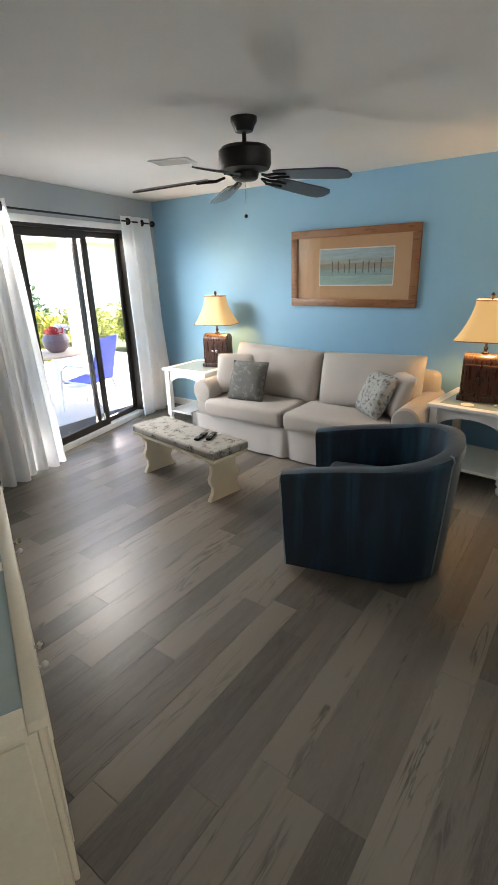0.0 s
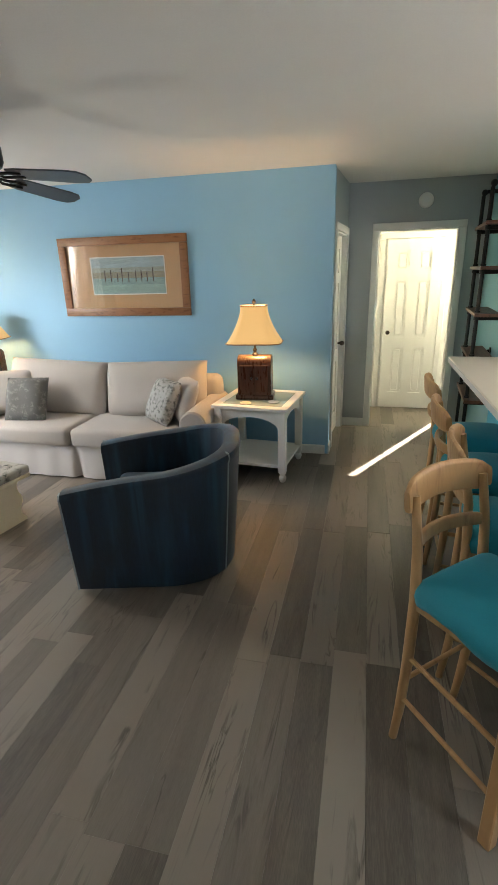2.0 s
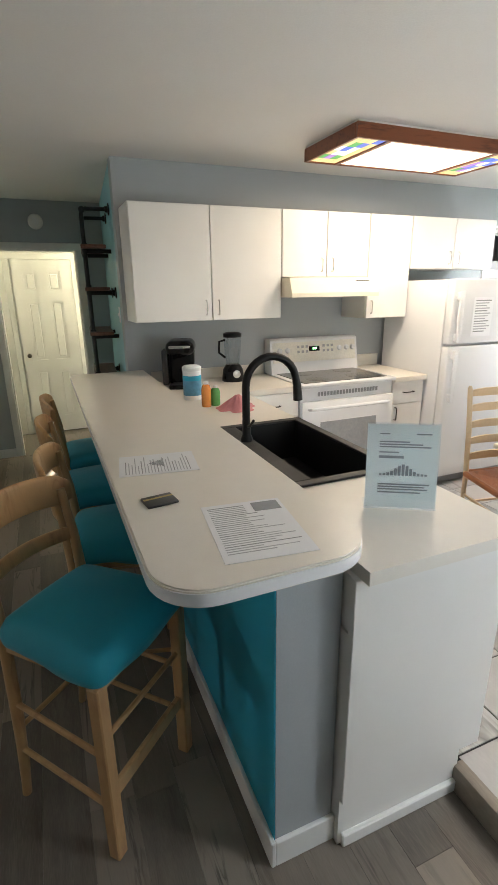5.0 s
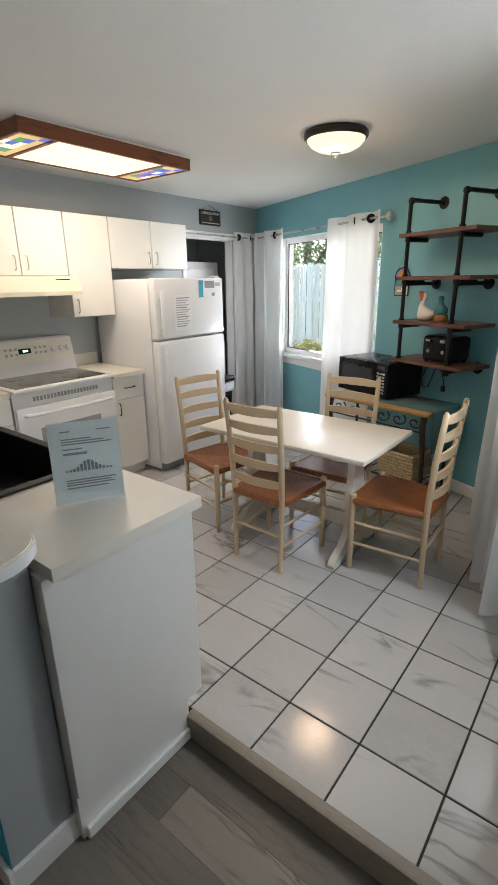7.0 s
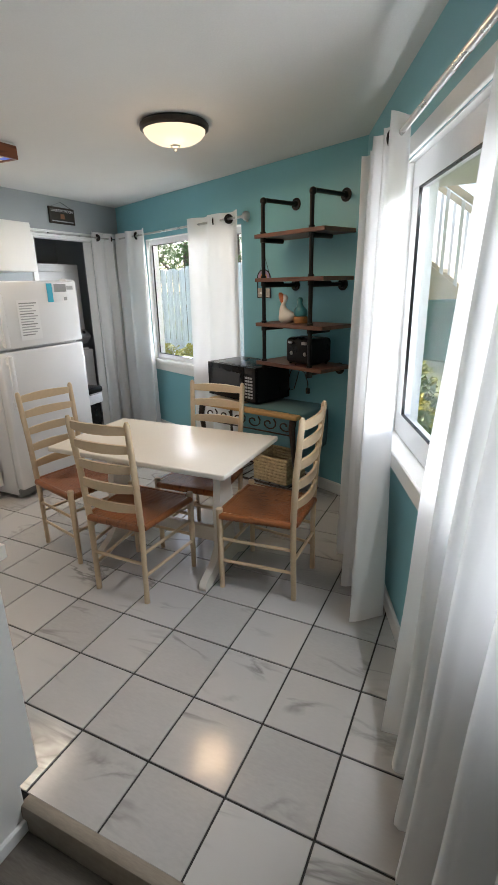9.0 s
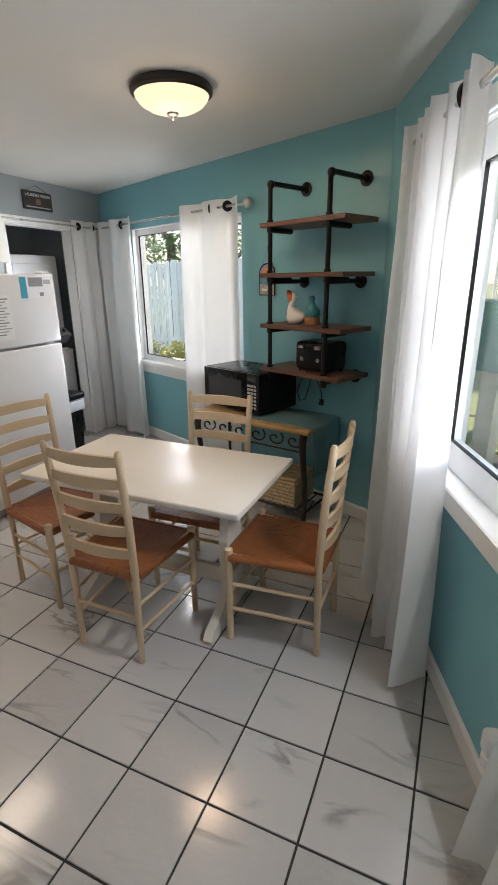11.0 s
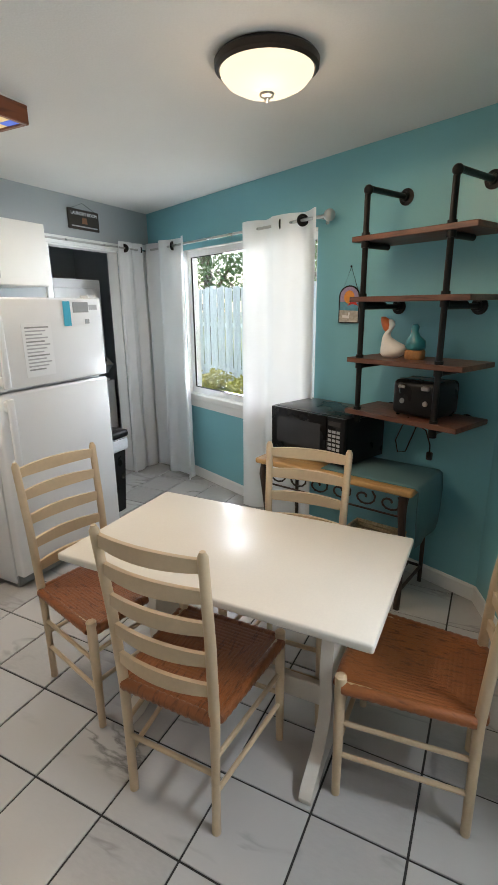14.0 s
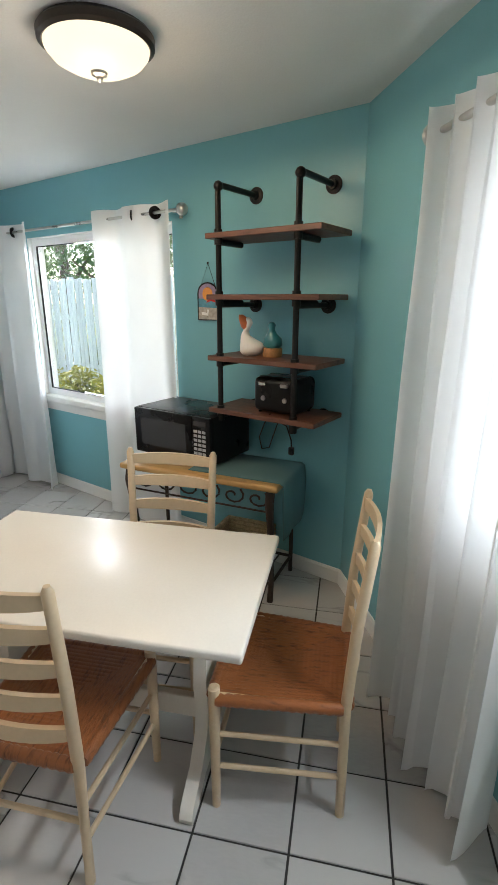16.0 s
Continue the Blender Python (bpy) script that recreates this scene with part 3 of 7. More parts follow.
outer = [(1.63, 1.745), (2.178, 1.745), (2.178, 3.93), (2.615, 3.93), (2.615, KIT_Y - 0.002), (1.63, KIT_Y - 0.002)]
hole = [(SX0, SY0), (SX1, SY0), (SX1, SY1), (SX0, SY1)]
bm = BM()
lo_o, hi_o = [[bm.verts.new((x, y, z)) for x, y in outer] for z in (0.98, 1.02)]
lo_h, hi_h = [[bm.verts.new((x, y, z)) for x, y in hole] for z in (0.98, 1.02)]
for o, h in ((lo_o, lo_h), (hi_o, hi_h)):
    for f in ((o[0], o[1], h[1], h[0]), (o[1], o[2], h[2], h[1]), (o[0], h[0], h[3], o[5]), (o[2], o[3], o[4], o[5], h[3], h[2])):
        bm.faces.new(f)
for a, b in ((lo_o, hi_o), (lo_h, hi_h)):
    for i in range(len(a)):
        j = (i + 1) % len(a)
        bm.faces.new((a[i], a[j], b[j], b[i]))
bmesh.ops.recalc_face_normals(bm, faces=bm.faces)
part("top", bm, COUNTER, top, smooth=0)
part("backsplash", box(BM(), 1.68, 2.615, KIT_Y - 0.022, KIT_Y - 0.001, 1.02, 1.10, 0.003), COUNTER, top)
top2 = thing("worktop", "short cream worktop between range and fridge", "worktop")
part("top", box(BM(), 3.445, 3.76, 3.90, KIT_Y - 0.002, 0.98, 1.02, 0.003), COUNTER, top2)
part("backsplash", box(BM(), 3.445, 3.76, KIT_Y - 0.022, KIT_Y - 0.001, 1.02, 1.12, 0.003), COUNTER, top2)

# planks and tiles, one object each
def ylim(x):
    lo = max(CORNER_M.y + (x - CORNER_M.x) * -0.458, CORNER_M.y + (x - CORNER_M.x) * 0.403) - 0.05
    hi = SOFA_Y + 0.05
    if x < -3.69:
        lo = 2.09 + (-3.69 - x) / 0.258 - 0.12
    if 0.10 < x < 1.6:
        hi = 7.35
    if x >= 1.6:
        hi = 1.85
    if 0.10 > x > -0.75:
        hi = 6.45
    return lo, hi


def chamfered(bm, w, h, t, c):
    """A slab with a small bevel round its top face, centred, top at z = 0."""
    a = [bm.verts.new((sx * w / 2, sy * h / 2, -t)) for sx, sy in ((-1, -1), (1, -1), (1, 1), (-1, 1))]
    b = [bm.verts.new((sx * w / 2, sy * h / 2, -c)) for sx, sy in ((-1, -1), (1, -1), (1, 1), (-1, 1))]
    d = [bm.verts.new((sx * (w / 2 - c), sy * (h / 2 - c), 0)) for sx, sy in ((-1, -1), (1, -1), (1, 1), (-1, 1))]
    bm.faces.new(d)
    for p, q in ((a, b), (b, d)):
        for i in range(4):
            bm.faces.new((p[i], p[(i + 1) % 4], q[(i + 1) % 4], q[i]))
    return bm


def lay_floors():
    """The floors' planks and tiles, called last."""
    rnd = random.Random(4)
    pw, pl = 0.150, 1.22
    meshes = {}
    x = -4.65
    while x < 2.08:
        w = min(pw, 2.085 - x)
        lo, hi = ylim(x + w / 2)
        lo = min(lo, min(ylim(x)[0], ylim(x + w)[0]))
        y = lo - rnd.random() * pl
        while y < hi:
            y0, y1 = max(y, lo), min(y + pl, hi)
            if y1 - y0 > 0.04:
                key = (round(w, 3), round(y1 - y0, 2))
                if key not in meshes:
                    meshes[key] = link_mesh("plank", chamfered(BM(), w - 0.0006, y1 - y0 - 0.0006, 0.006, 0.0007), PLANK, 0)
                ob = new("plank", meshes[key])
                ob.location = (x + w / 2, (y0 + y1) / 2, rnd.uniform(-0.0004, 0.0004))
                ob.parent = floor
            y += pl
        x += pw
    pitch = 0.304
    me = link_mesh("tile", chamfered(BM(), pitch - 0.0075, pitch - 0.0075, 0.009, 0.0015), TILE, 0)
    for i in range(-3, 11):
        for j in range(-6, 13):
            cx, cy = 2.995 + (i + 0.5) * pitch, 1.514 + (j + 0.5) * pitch
            if cx < 2.2 and cy > 1.9 or cy < 0.403 * (cx - 4.8) + 1.40 - 0.25 or cx > 5.055 + (cy - 1.97) * 0.445 + 0.28 or cy > 5.5 or (cy > 4.75 and cx < 4.8):
                continue
            if cx - pitch / 2 < 2.12:
                key = "edge_tile"
                w = cx + pitch / 2 - 0.004 - 2.130
                if w < 0.02:
                    continue
                if key not in meshes:
                    meshes[key] = link_mesh("tile", chamfered(BM(), w, pitch - 0.0075, 0.009, 0.0015), TILE, 0)
                ob = new("tile", meshes[key])
                ob.location = (2.130 + w / 2, cy, TILE_Z)
            else:
                ob = new("tile", me)
                ob.location = (cx, cy, TILE_Z + rnd.uniform(-0.0005, 0.0005))
            ob.parent = tile_floor

# ---- lamps: sky light in the openings, a vestibule fill, and the lamps of the house ----
def at_opening(m, s, z, out=0.16):
    """A lamp in an opening that shines into the room."""
    return m @ Matrix.Translation((s, out, z)) @ Matrix.Rotation(radians(-90), 4, "X")


DAY = (0.95, 0.97, 1.0)


def head_strip(name, m, s, z, width, power, color=DAY, tilt=-70, out=0.13):
    """A lamp strip that stands in for daylight, mostly at an opening's head or sill."""
    area_lamp(name, m @ Matrix.Translation((s, out, z)) @ Matrix.Rotation(radians(tilt), 4, "X"), width, 0.07, power, color)


def behind_curtain(name, m, s0, s1, z0, z1, power, color=DAY):
    """Sky light in the part of an opening that a curtain covers."""
    area_lamp(name, at_opening(m, (s0 + s1) / 2, (z0 + z1) / 2, 0.025), s1 - s0, z1 - z0, power, color)


WARMDAY = (1.0, 0.96, 0.90)
COOLDAY = (0.88, 0.94, 1.0)
head_strip("slider_daylight", M_D, SD0 + 0.85, SDZ - 0.07, 1.4, 20, WARMDAY, -88)
head_strip("slider_ground_light", M_D, SD0 + 0.85, 0.12, 1.4, 5, WARMDAY, -98)
head_strip("dining_daylight", M_A, LEN_A - 2.2, WAZ1 - 0.06, 0.5, 8, COOLDAY, -88)
head_strip("dining_ground_light", M_A, LEN_A - 2.2, WAZ0 + 0.12, 0.5, 4, COOLDAY, -104)
behind_curtain("dining_curtain_light", M_A, LEN_A - 1.80, LEN_A - 1.30, WAZ0 + 0.1, WAZ1 - 0.05, 0.9, COOLDAY)
head_strip("side_daylight", M_B, 1.85, WBZ1 - 0.06, 0.5, 12.5, COOLDAY, -84)
head_strip("side_ground_light", M_B, 1.85, WBZ0 + 0.12, 0.5, 5.5, COOLDAY, -99)
behind_curtain("side_curtain_light", M_B, 1.09, 1.32, WBZ0 + 0.1, WBZ1 - 0.05, 1.0, COOLDAY)
behind_curtain("side_curtain_light", M_B, 2.50, 2.98, WBZ0 + 0.1, WBZ1 - 0.05, 2.0, COOLDAY)
# added fill lamp on a closed wall, standing in for the vestibule's daylight
head_strip("vestibule_fill", frame_of(Vector((2.3, 7.45)), Vector((2.3, 6.54))), 0.45, 2.0, 0.7, 7, (1.0, 0.90, 0.60), -80, -0.03)
dome = new("dome_bulb", bpy.data.lights.new("dome_bulb", "SPOT"))
dome.data.energy, dome.data.color, dome.data.shadow_soft_size = 7.0, (1, 0.70, 0.44), 0.15
dome.data.spot_size, dome.data.spot_blend = radians(179), 0.03
dome.location = (4.02, 2.30, 2.395)
point_lamp("dome_glow", (4.02, 2.30, 2.33), 0.7, (1, 0.72, 0.46), 0.10)
area_lamp("kitchen_tubes", pose(3.255, 3.66, 2.415), 0.8, 0.3, 4.0, (1, 0.86, 0.68))
point_lamp("table_lamp_bulb", (-0.41, 5.0, 1.31), 3.0, (1, 0.62, 0.28), 0.04)
point_lamp("table_lamp_bulb", (-3.30, 5.15, 1.31), 3.0, (1, 0.62, 0.28), 0.04)

# ---- living room ----
LINEN = mat("oatmeal_linen", (0.43, 0.395, 0.36), 0.9, var=0.07, scale=4, fine=350, bump=0.35, sheen=0.2)
SKIRT = mat("pale_linen_skirt", (0.53, 0.50, 0.475), 0.9, var=0.06, scale=4, fine=350, bump=0.35)
# the lighter streaks put the sheen of the velvet's nap into the colour
VELVET = veined("navy_velvet", (0.0035, 0.016, 0.036), (0.004, 0.018, 0.040), (0.018, 0.075, 0.120), 0.36, 4.5, stretch=(2.6, 2.6, 0.35), width=0.16, bump=0.1, dist=0.8, var=0.5)
VELVET.node_tree.nodes["Principled BSDF"].inputs["Sheen Weight"].default_value = 0.15
PIPING = mat("pale_piping", (0.30, 0.36, 0.38), 0.6, var=0.1)
CREAMP = mat("cream_paint", (0.72, 0.65, 0.50), 0.42, var=0.05, fine=60, bump=0.05)
FURNW = mat("white_furniture_paint", (0.78, 0.78, 0.76), 0.35, var=0.03, fine=60, bump=0.05)
DKWOOD = veined("dark_red_wood", (0.040, 0.015, 0.010), (0.06, 0.022, 0.014), (0.02, 0.008, 0.006), 0.28, 9, stretch=(6, 6, 1), width=0.08)
SHADE = glow("lamp_shade_cloth", (1.0, 0.56, 0.18), 0.075, (0.50, 0.38, 0.20))
PILGREY = veined("grey_figured_fabric", (0.10, 0.10, 0.095), (0.13, 0.13, 0.12), (0.27, 0.27, 0.25), 0.85, 22, width=0.09, dist=3, bump=0.3)
PILZEB = veined("zebra_weave_fabric", (0.36, 0.36, 0.34), (0.36, 0.36, 0.34), (0.07, 0.07, 0.07), 0.85, 34, width=0.3, dist=3.5, bump=0.3)
PRINT = veined("script_print_fabric", (0.40, 0.38, 0.34), (0.40, 0.38, 0.34), (0.035, 0.033, 0.03), 0.8, 17, width=0.13, dist=4, bump=0.2)
WALNUT = veined("brown_wood", (0.24, 0.105, 0.05), (0.28, 0.13, 0.06), (0.13, 0.05, 0.025), 0.35, 12, stretch=(1, 5, 5), width=0.1)
MATTAN = mat("tan_mount_card", (0.55, 0.33, 0.16), 0.8, var=0.04)


def sofa():
    m = pose(-1.93, 4.90, 0)
    ob = thing("sofa", "oatmeal linen two-seat sofa with a pleated skirt", "sofa", m)
    W, D = 2.40, 0.92
    x0, x1, y0, y1 = -W / 2, W / 2, -0.46, 0.44
    bm = box(BM(), x0 + 0.02, x1 - 0.02, y0 + 0.05, y1, 0.05, 0.30)
    part("base", bm, LINEN, ob, smooth=0)
    # skirt with pleats at the corners and the middle
    bm = BM()
    pts = []
    n = 140
    for i in range(n + 1):
        u = i / n
        x = x0 + W * u
        pleat = sum(math.exp(-((x - c) / 0.03) ** 2) for c in (x0 + 0.06, 0.0, x1 - 0.06))
        pts.append((x, pleat))
    prev = None
    for x, pl in pts:
        col = []
        for z, f in ((0.30, 0.0), (0.2, 0.5), (0.015, 1.0)):
            col.append(bm.verts.new((x, y0 + 0.02 - 0.03 * f + 0.05 * pl * f + 0.006 * f * math.sin(x * 26), z)))
        if prev:
            for a in range(2):
                bm.faces.new((prev[a], prev[a + 1], col[a + 1], col[a]))
        prev = col
    for sx in (x0, x1):
        prev = None
        for i in range(30):
            y = y0 + 0.0 + (y1 - y0) * i / 29
            col = [bm.verts.new((sx + (0.012 if sx > 0 else -0.012) * f + 0.004 * f * math.sin(y * 25), y, z)) for z, f in ((0.30, 0), (0.015, 1))]
            if prev:
                bm.faces.new((prev[0], prev[1], col[1], col[0]))
            prev = col
    part("skirt", bm, SKIRT, ob, "pleated skirt to the floor", smooth=60)
    part("back", box(BM(), x0 + 0.06, x1 - 0.06, y1 - 0.20, y1, 0.28, 0.82, 0.075, 6), LINEN, ob, smooth=70)
    for k, sx in ((-1, x0 + 0.13), (1, x1 - 0.13)):
        bm = box(BM(), sx - 0.10, sx + 0.10, y0 + 0.06, y1 - 0.02, 0.29, 0.55, 0.02, 2)
        mm = Matrix.Translation((sx + 0.015 * k, (y0 + y1) / 2 + 0.02, 0.53)) @ Matrix.Rotation(radians(90), 4, "X")
        lathe(bm, [(0.05, -0.42), (0.105, -0.415), (0.12, -0.40), (0.12, 0.40), (0.105, 0.415), (0.05, 0.42)], 24, mm)
        part("arm", bm, LINEN, ob, "rolled arm")
    for i, (a, b) in enumerate(((-1.0, -0.06), (-0.04, 1.0))):
        bm = box(BM(), a, b, y0 - 0.02, 0.16, 0.30, 0.47, 0.045, 4)
        for v in bm.verts:
            if v.co.z > 0.42:
                u, w = (v.co.x - (a + b) / 2) / 0.5, (v.co.y + 0.15) / 0.35
                v.co.z += 0.02 * max(0, 1 - u * u) * max(0, 1 - w * w)
        part("seat_cushion", bm, LINEN, ob)
    for i, (a, b) in enumerate(((-1.02, 0.05), (0.05, 1.06))):
        mm = Matrix.Translation(((a + b) / 2, 0.13, 0.70)) @ Matrix.Rotation(radians(76), 4, "X") @ Matrix.Rotation(radians(2.0 if i else -2.0), 4, "Z")
        bm = BM()
        cushion(bm, b - a + 0.02, 0.54, 0.27, mm, 26, 0.42, seed=i + 2)
        bmesh.ops.smooth_vert(bm, verts=bm.verts, factor=0.5, use_axis_x=True, use_axis_y=True, use_axis_z=True)
        part("back_cushion", bm, LINEN, ob, smooth=80)
    return ob


sofa()


def pillow(p, s, m_, label, rx, rz, seed):
    bm = cushion(BM(), s, s, 0.16, None, 14, 0.5, seed=seed)
    return solid("throw_pillow", bm, m_, label, "pillow", m=pose(*p, rx, 0, rz), smooth=60)


pillow((-2.80, 4.82, 0.69), 0.42, LINEN, "oatmeal linen throw pillow leaning in the sofa corner", 66, 24, 5)
pillow((-2.55, 4.70, 0.655), 0.41, PILGREY, "dark grey feather-patterned throw pillow on the sofa", 64, 8, 6)
pillow((-1.22, 4.80, 0.655), 0.40, PILZEB, "grey zebra-patterned throw pillow on the sofa", 64, -40, 7)
pillow((-1.05, 4.86, 0.665), 0.40, LINEN, "oatmeal linen throw pillow against the sofa arm", 66, -50, 8)


def barrel_chair():
    ob = thing("swivel_chair", "navy velvet barrel swivel chair with an open front", "armchair", pose(-0.665, 3.48, 0, 0, 0, 13.6))
    # the back points along +x, the opening along -x
    N, half = 56, 2.55
    prof = []
    for i in range(N + 1):
        a = -half + 2 * half * i / N
        c, s = math.cos(a), math.sin(a)
        r = 1.0
        x, y = (0.44 if c > 0 else 0.58) * (abs(c) ** 0.85) * (1 if c > 0 else -1), 0.447 * (abs(s) ** 0.75 if c > 0 else 1) * (1 if s > 0 else -1)
        k = (1 + math.cos(a)) / 2
        h = 0.60 + 0.185 * k ** 0.8
        prof.append((x, y, h, k))
    bm = BM()
    loops = []
    for i, (x, y, h, k) in enumerate(prof):
        nx, ny = (x, y) if x > 0 else (0, y)
        l = math.hypot(nx, ny)
        nx, ny = nx / l, ny / l
        t = 0.095
        lean = 0.035 + 0.05 * k
        ring = []
        sect = [(-0.01 - lean * 0.25, 0.012), (-lean * 0.2, 0.02), (-lean * 0.1, 0.3), (0.0, h - 0.06), (0.008, h - 0.03), (0.0, h - 0.006), (-0.02, h), (-t + 0.02, h), (-t, h - 0.012), (-t - 0.004, h - 0.05), (-t - 0.005, 0.36), (-t - 0.005, 0.08)]
        for o, z in sect:
            taper = 1.0 if x > 0 else 0.94 + 0.06 * min(1, z / 0.5)
            ring.append(bm.verts.new((x * taper + nx * o + lean * 0.4 * k * (z / 0.7), y + ny * o, z)))
        loops.append(ring)
    loops_co = [[v.co.copy() for v in ring[1:7]] for ring in loops]
    m = len(loops[0])
    for a, b in zip(loops, loops[1:]):
        for j in range(m):
            bm.faces.new((a[j], b[j], b[(j + 1) % m], a[(j + 1) % m]))
    bm.faces.new(loops[0])
    bm.faces.new(loops[-1][::-1])
    bmesh.ops.recalc_face_normals(bm, faces=bm.faces)
    part("shell", bm, VELVET, ob, smooth=50)
    for ring in (loops_co[0], loops_co[-1], loops_co[N // 2 - 6]):
        part("piping", tube(BM(), ring, 0.006, 6), PIPING, ob, "pale grey-blue edge piping")
    bm = box(BM(), -0.36, 0.24, -0.31, 0.31, 0.30, 0.445, 0.045, 4)
    part("seat_cushion", bm, VELVET, ob)
    part("seat_base", box(BM(), -0.35, 0.28, -0.315, 0.315, 0.06, 0.30, 0.02, 2), VELVET, ob)
    part("swivel_base", rod(BM(), (0, 0, 0.0), (0, 0, 0.06), 0.24, 32), BLKPL, ob, "round black swivel base")
    return ob


barrel_chair()


def bench():
    ob = thing("bench", "cream painted wooden bench with a script-print padded seat", "bench", pose(-2.40, 3.59, 0, 0, 0, -9))
    part("seat_board", box(BM(), -0.56, 0.56, -0.185, 0.185, 0.36, 0.385, 0.004), CREAMP, ob)
    bm = box(BM(), -0.565, 0.565, -0.19, 0.19, 0.385, 0.45, 0.022, 4)
    part("seat_pad", bm, PRINT, ob, "padded seat in printed fabric")
    for s in (-0.45, 0.45):
        pts = []
        for k in (1, -1):
            seq = [(0.165, 0.0), (0.16, 0.02), (0.13, 0.06), (0.125, 0.11), (0.15, 0.15), (0.155, 0.19), (0.13, 0.24), (0.125, 0.29), (0.15, 0.33), (0.16, 0.36)]
            pts += [(k * y, z) for y, z in (seq if k > 0 else seq[::-1])]
        part("leg_panel", prism(BM(), pts, s - 0.018, s + 0.018, "x"), CREAMP, ob, "scroll-cut leg panel")
    part("stretcher", box(BM(), -0.43, 0.43, -0.016, 0.016, 0.26, 0.36, 0.003), CREAMP, ob)
    return ob


bench()
for i, (x, y, r) in enumerate(((-2.20, 3.55, 14), (-2.13, 3.60, 22))):
    ob = thing("remote_control", "slim black remote control on the bench", "remote control", pose(x, y, 0.4515, 0, 0, r), group="remotes on the bench")
    part("case", box(BM(), -0.022, 0.022, -0.09, 0.09, 0, 0.018, 0.006, 2), BLKPL, ob)
    for k in range(5):
        for j in (-1, 0, 1):
            part("button", rod(BM(), (j * 0.012, -0.06 + k * 0.022, 0.0175), (j * 0.012, -0.06 + k * 0.022, 0.0205), 0.004, 8), CHROME if k == 4 else GREY, ob)


def end_table(m, label):
    ob = thing("end_table", label, "end table", m, group="end tables")
    s, h = 0.335, 0.665
    bm = BM()
    for a in ((-s, s, -s, -s + 0.07), (-s, s, s - 0.07, s), (-s, -s + 0.07, -s + 0.07, s - 0.07), (s - 0.07, s, -s + 0.07, s - 0.07)):
        box(bm, *a, h - 0.028, h, 0.003)
    part("top_frame", bm, FURNW, ob)
    part("glass_inset", box(BM(), -s + 0.07, s - 0.07, -s + 0.07, s - 0.07, h - 0.012, h - 0.004), TOPGLASS, ob, "bevelled glass inset")
    part("under_panel", box(BM(), -s + 0.07, s - 0.07, -s + 0.07, s - 0.07, h - 0.028, h - 0.016), FURNW, ob)
    leg = [(0.014, 0), (0.024, 0.008), (0.033, 0.035), (0.031, 0.052), (0.018, 0.066), (0.026, 0.076), (0.032, 0.092)]
    for sx in (-1, 1):
        for sy in (-1, 1):
            bm = lathe(BM(), leg, 14, Matrix.Translation((sx * (s - 0.05), sy * (s - 0.05), 0)))
            cx, cy = sx * (s - 0.05), sy * (s - 0.05)
            box(bm, cx - 0.031, cx + 0.031, cy - 0.031, cy + 0.031, 0.092, h - 0.028, 0.003)
            part("leg", bm, FURNW, ob, "square leg on a turned foot")
    part("shelf", box(BM(), -s + 0.03, s - 0.03, -s + 0.03, s - 0.03, 0.13, 0.155, 0.003), FURNW, ob)
    for k in range(4):
        mm = Matrix.Rotation(radians(90 * k), 4, "Z")
        pts = [(-s + 0.075, h - 0.03), (-s + 0.075, h - 0.20)]
        for i in range(13):
            a = math.pi * (1 - i / 12)
            pts.append(((s - 0.085) * math.cos(a), h - 0.20 + 0.105 * math.sin(a)))
        pts += [(s - 0.075, h - 0.20), (s - 0.075, h - 0.03)]
        part("apron", prism(BM(), pts, -s + 0.04, -s + 0.056, "y", mm), FURNW, ob, "arched apron")
    return ob


TOPGLASS = mat("pale_green_glass", (0.42, 0.50, 0.48), 0.06, var=0.04, spec=0.8, bump=0)
end_table(pose(-0.37, 4.99, 0, 0, 0, -6), "white painted end table with arched aprons and glass inset top")
end_table(pose(-3.50, 5.07, 0), "white painted end table with arched aprons beside the curtain")


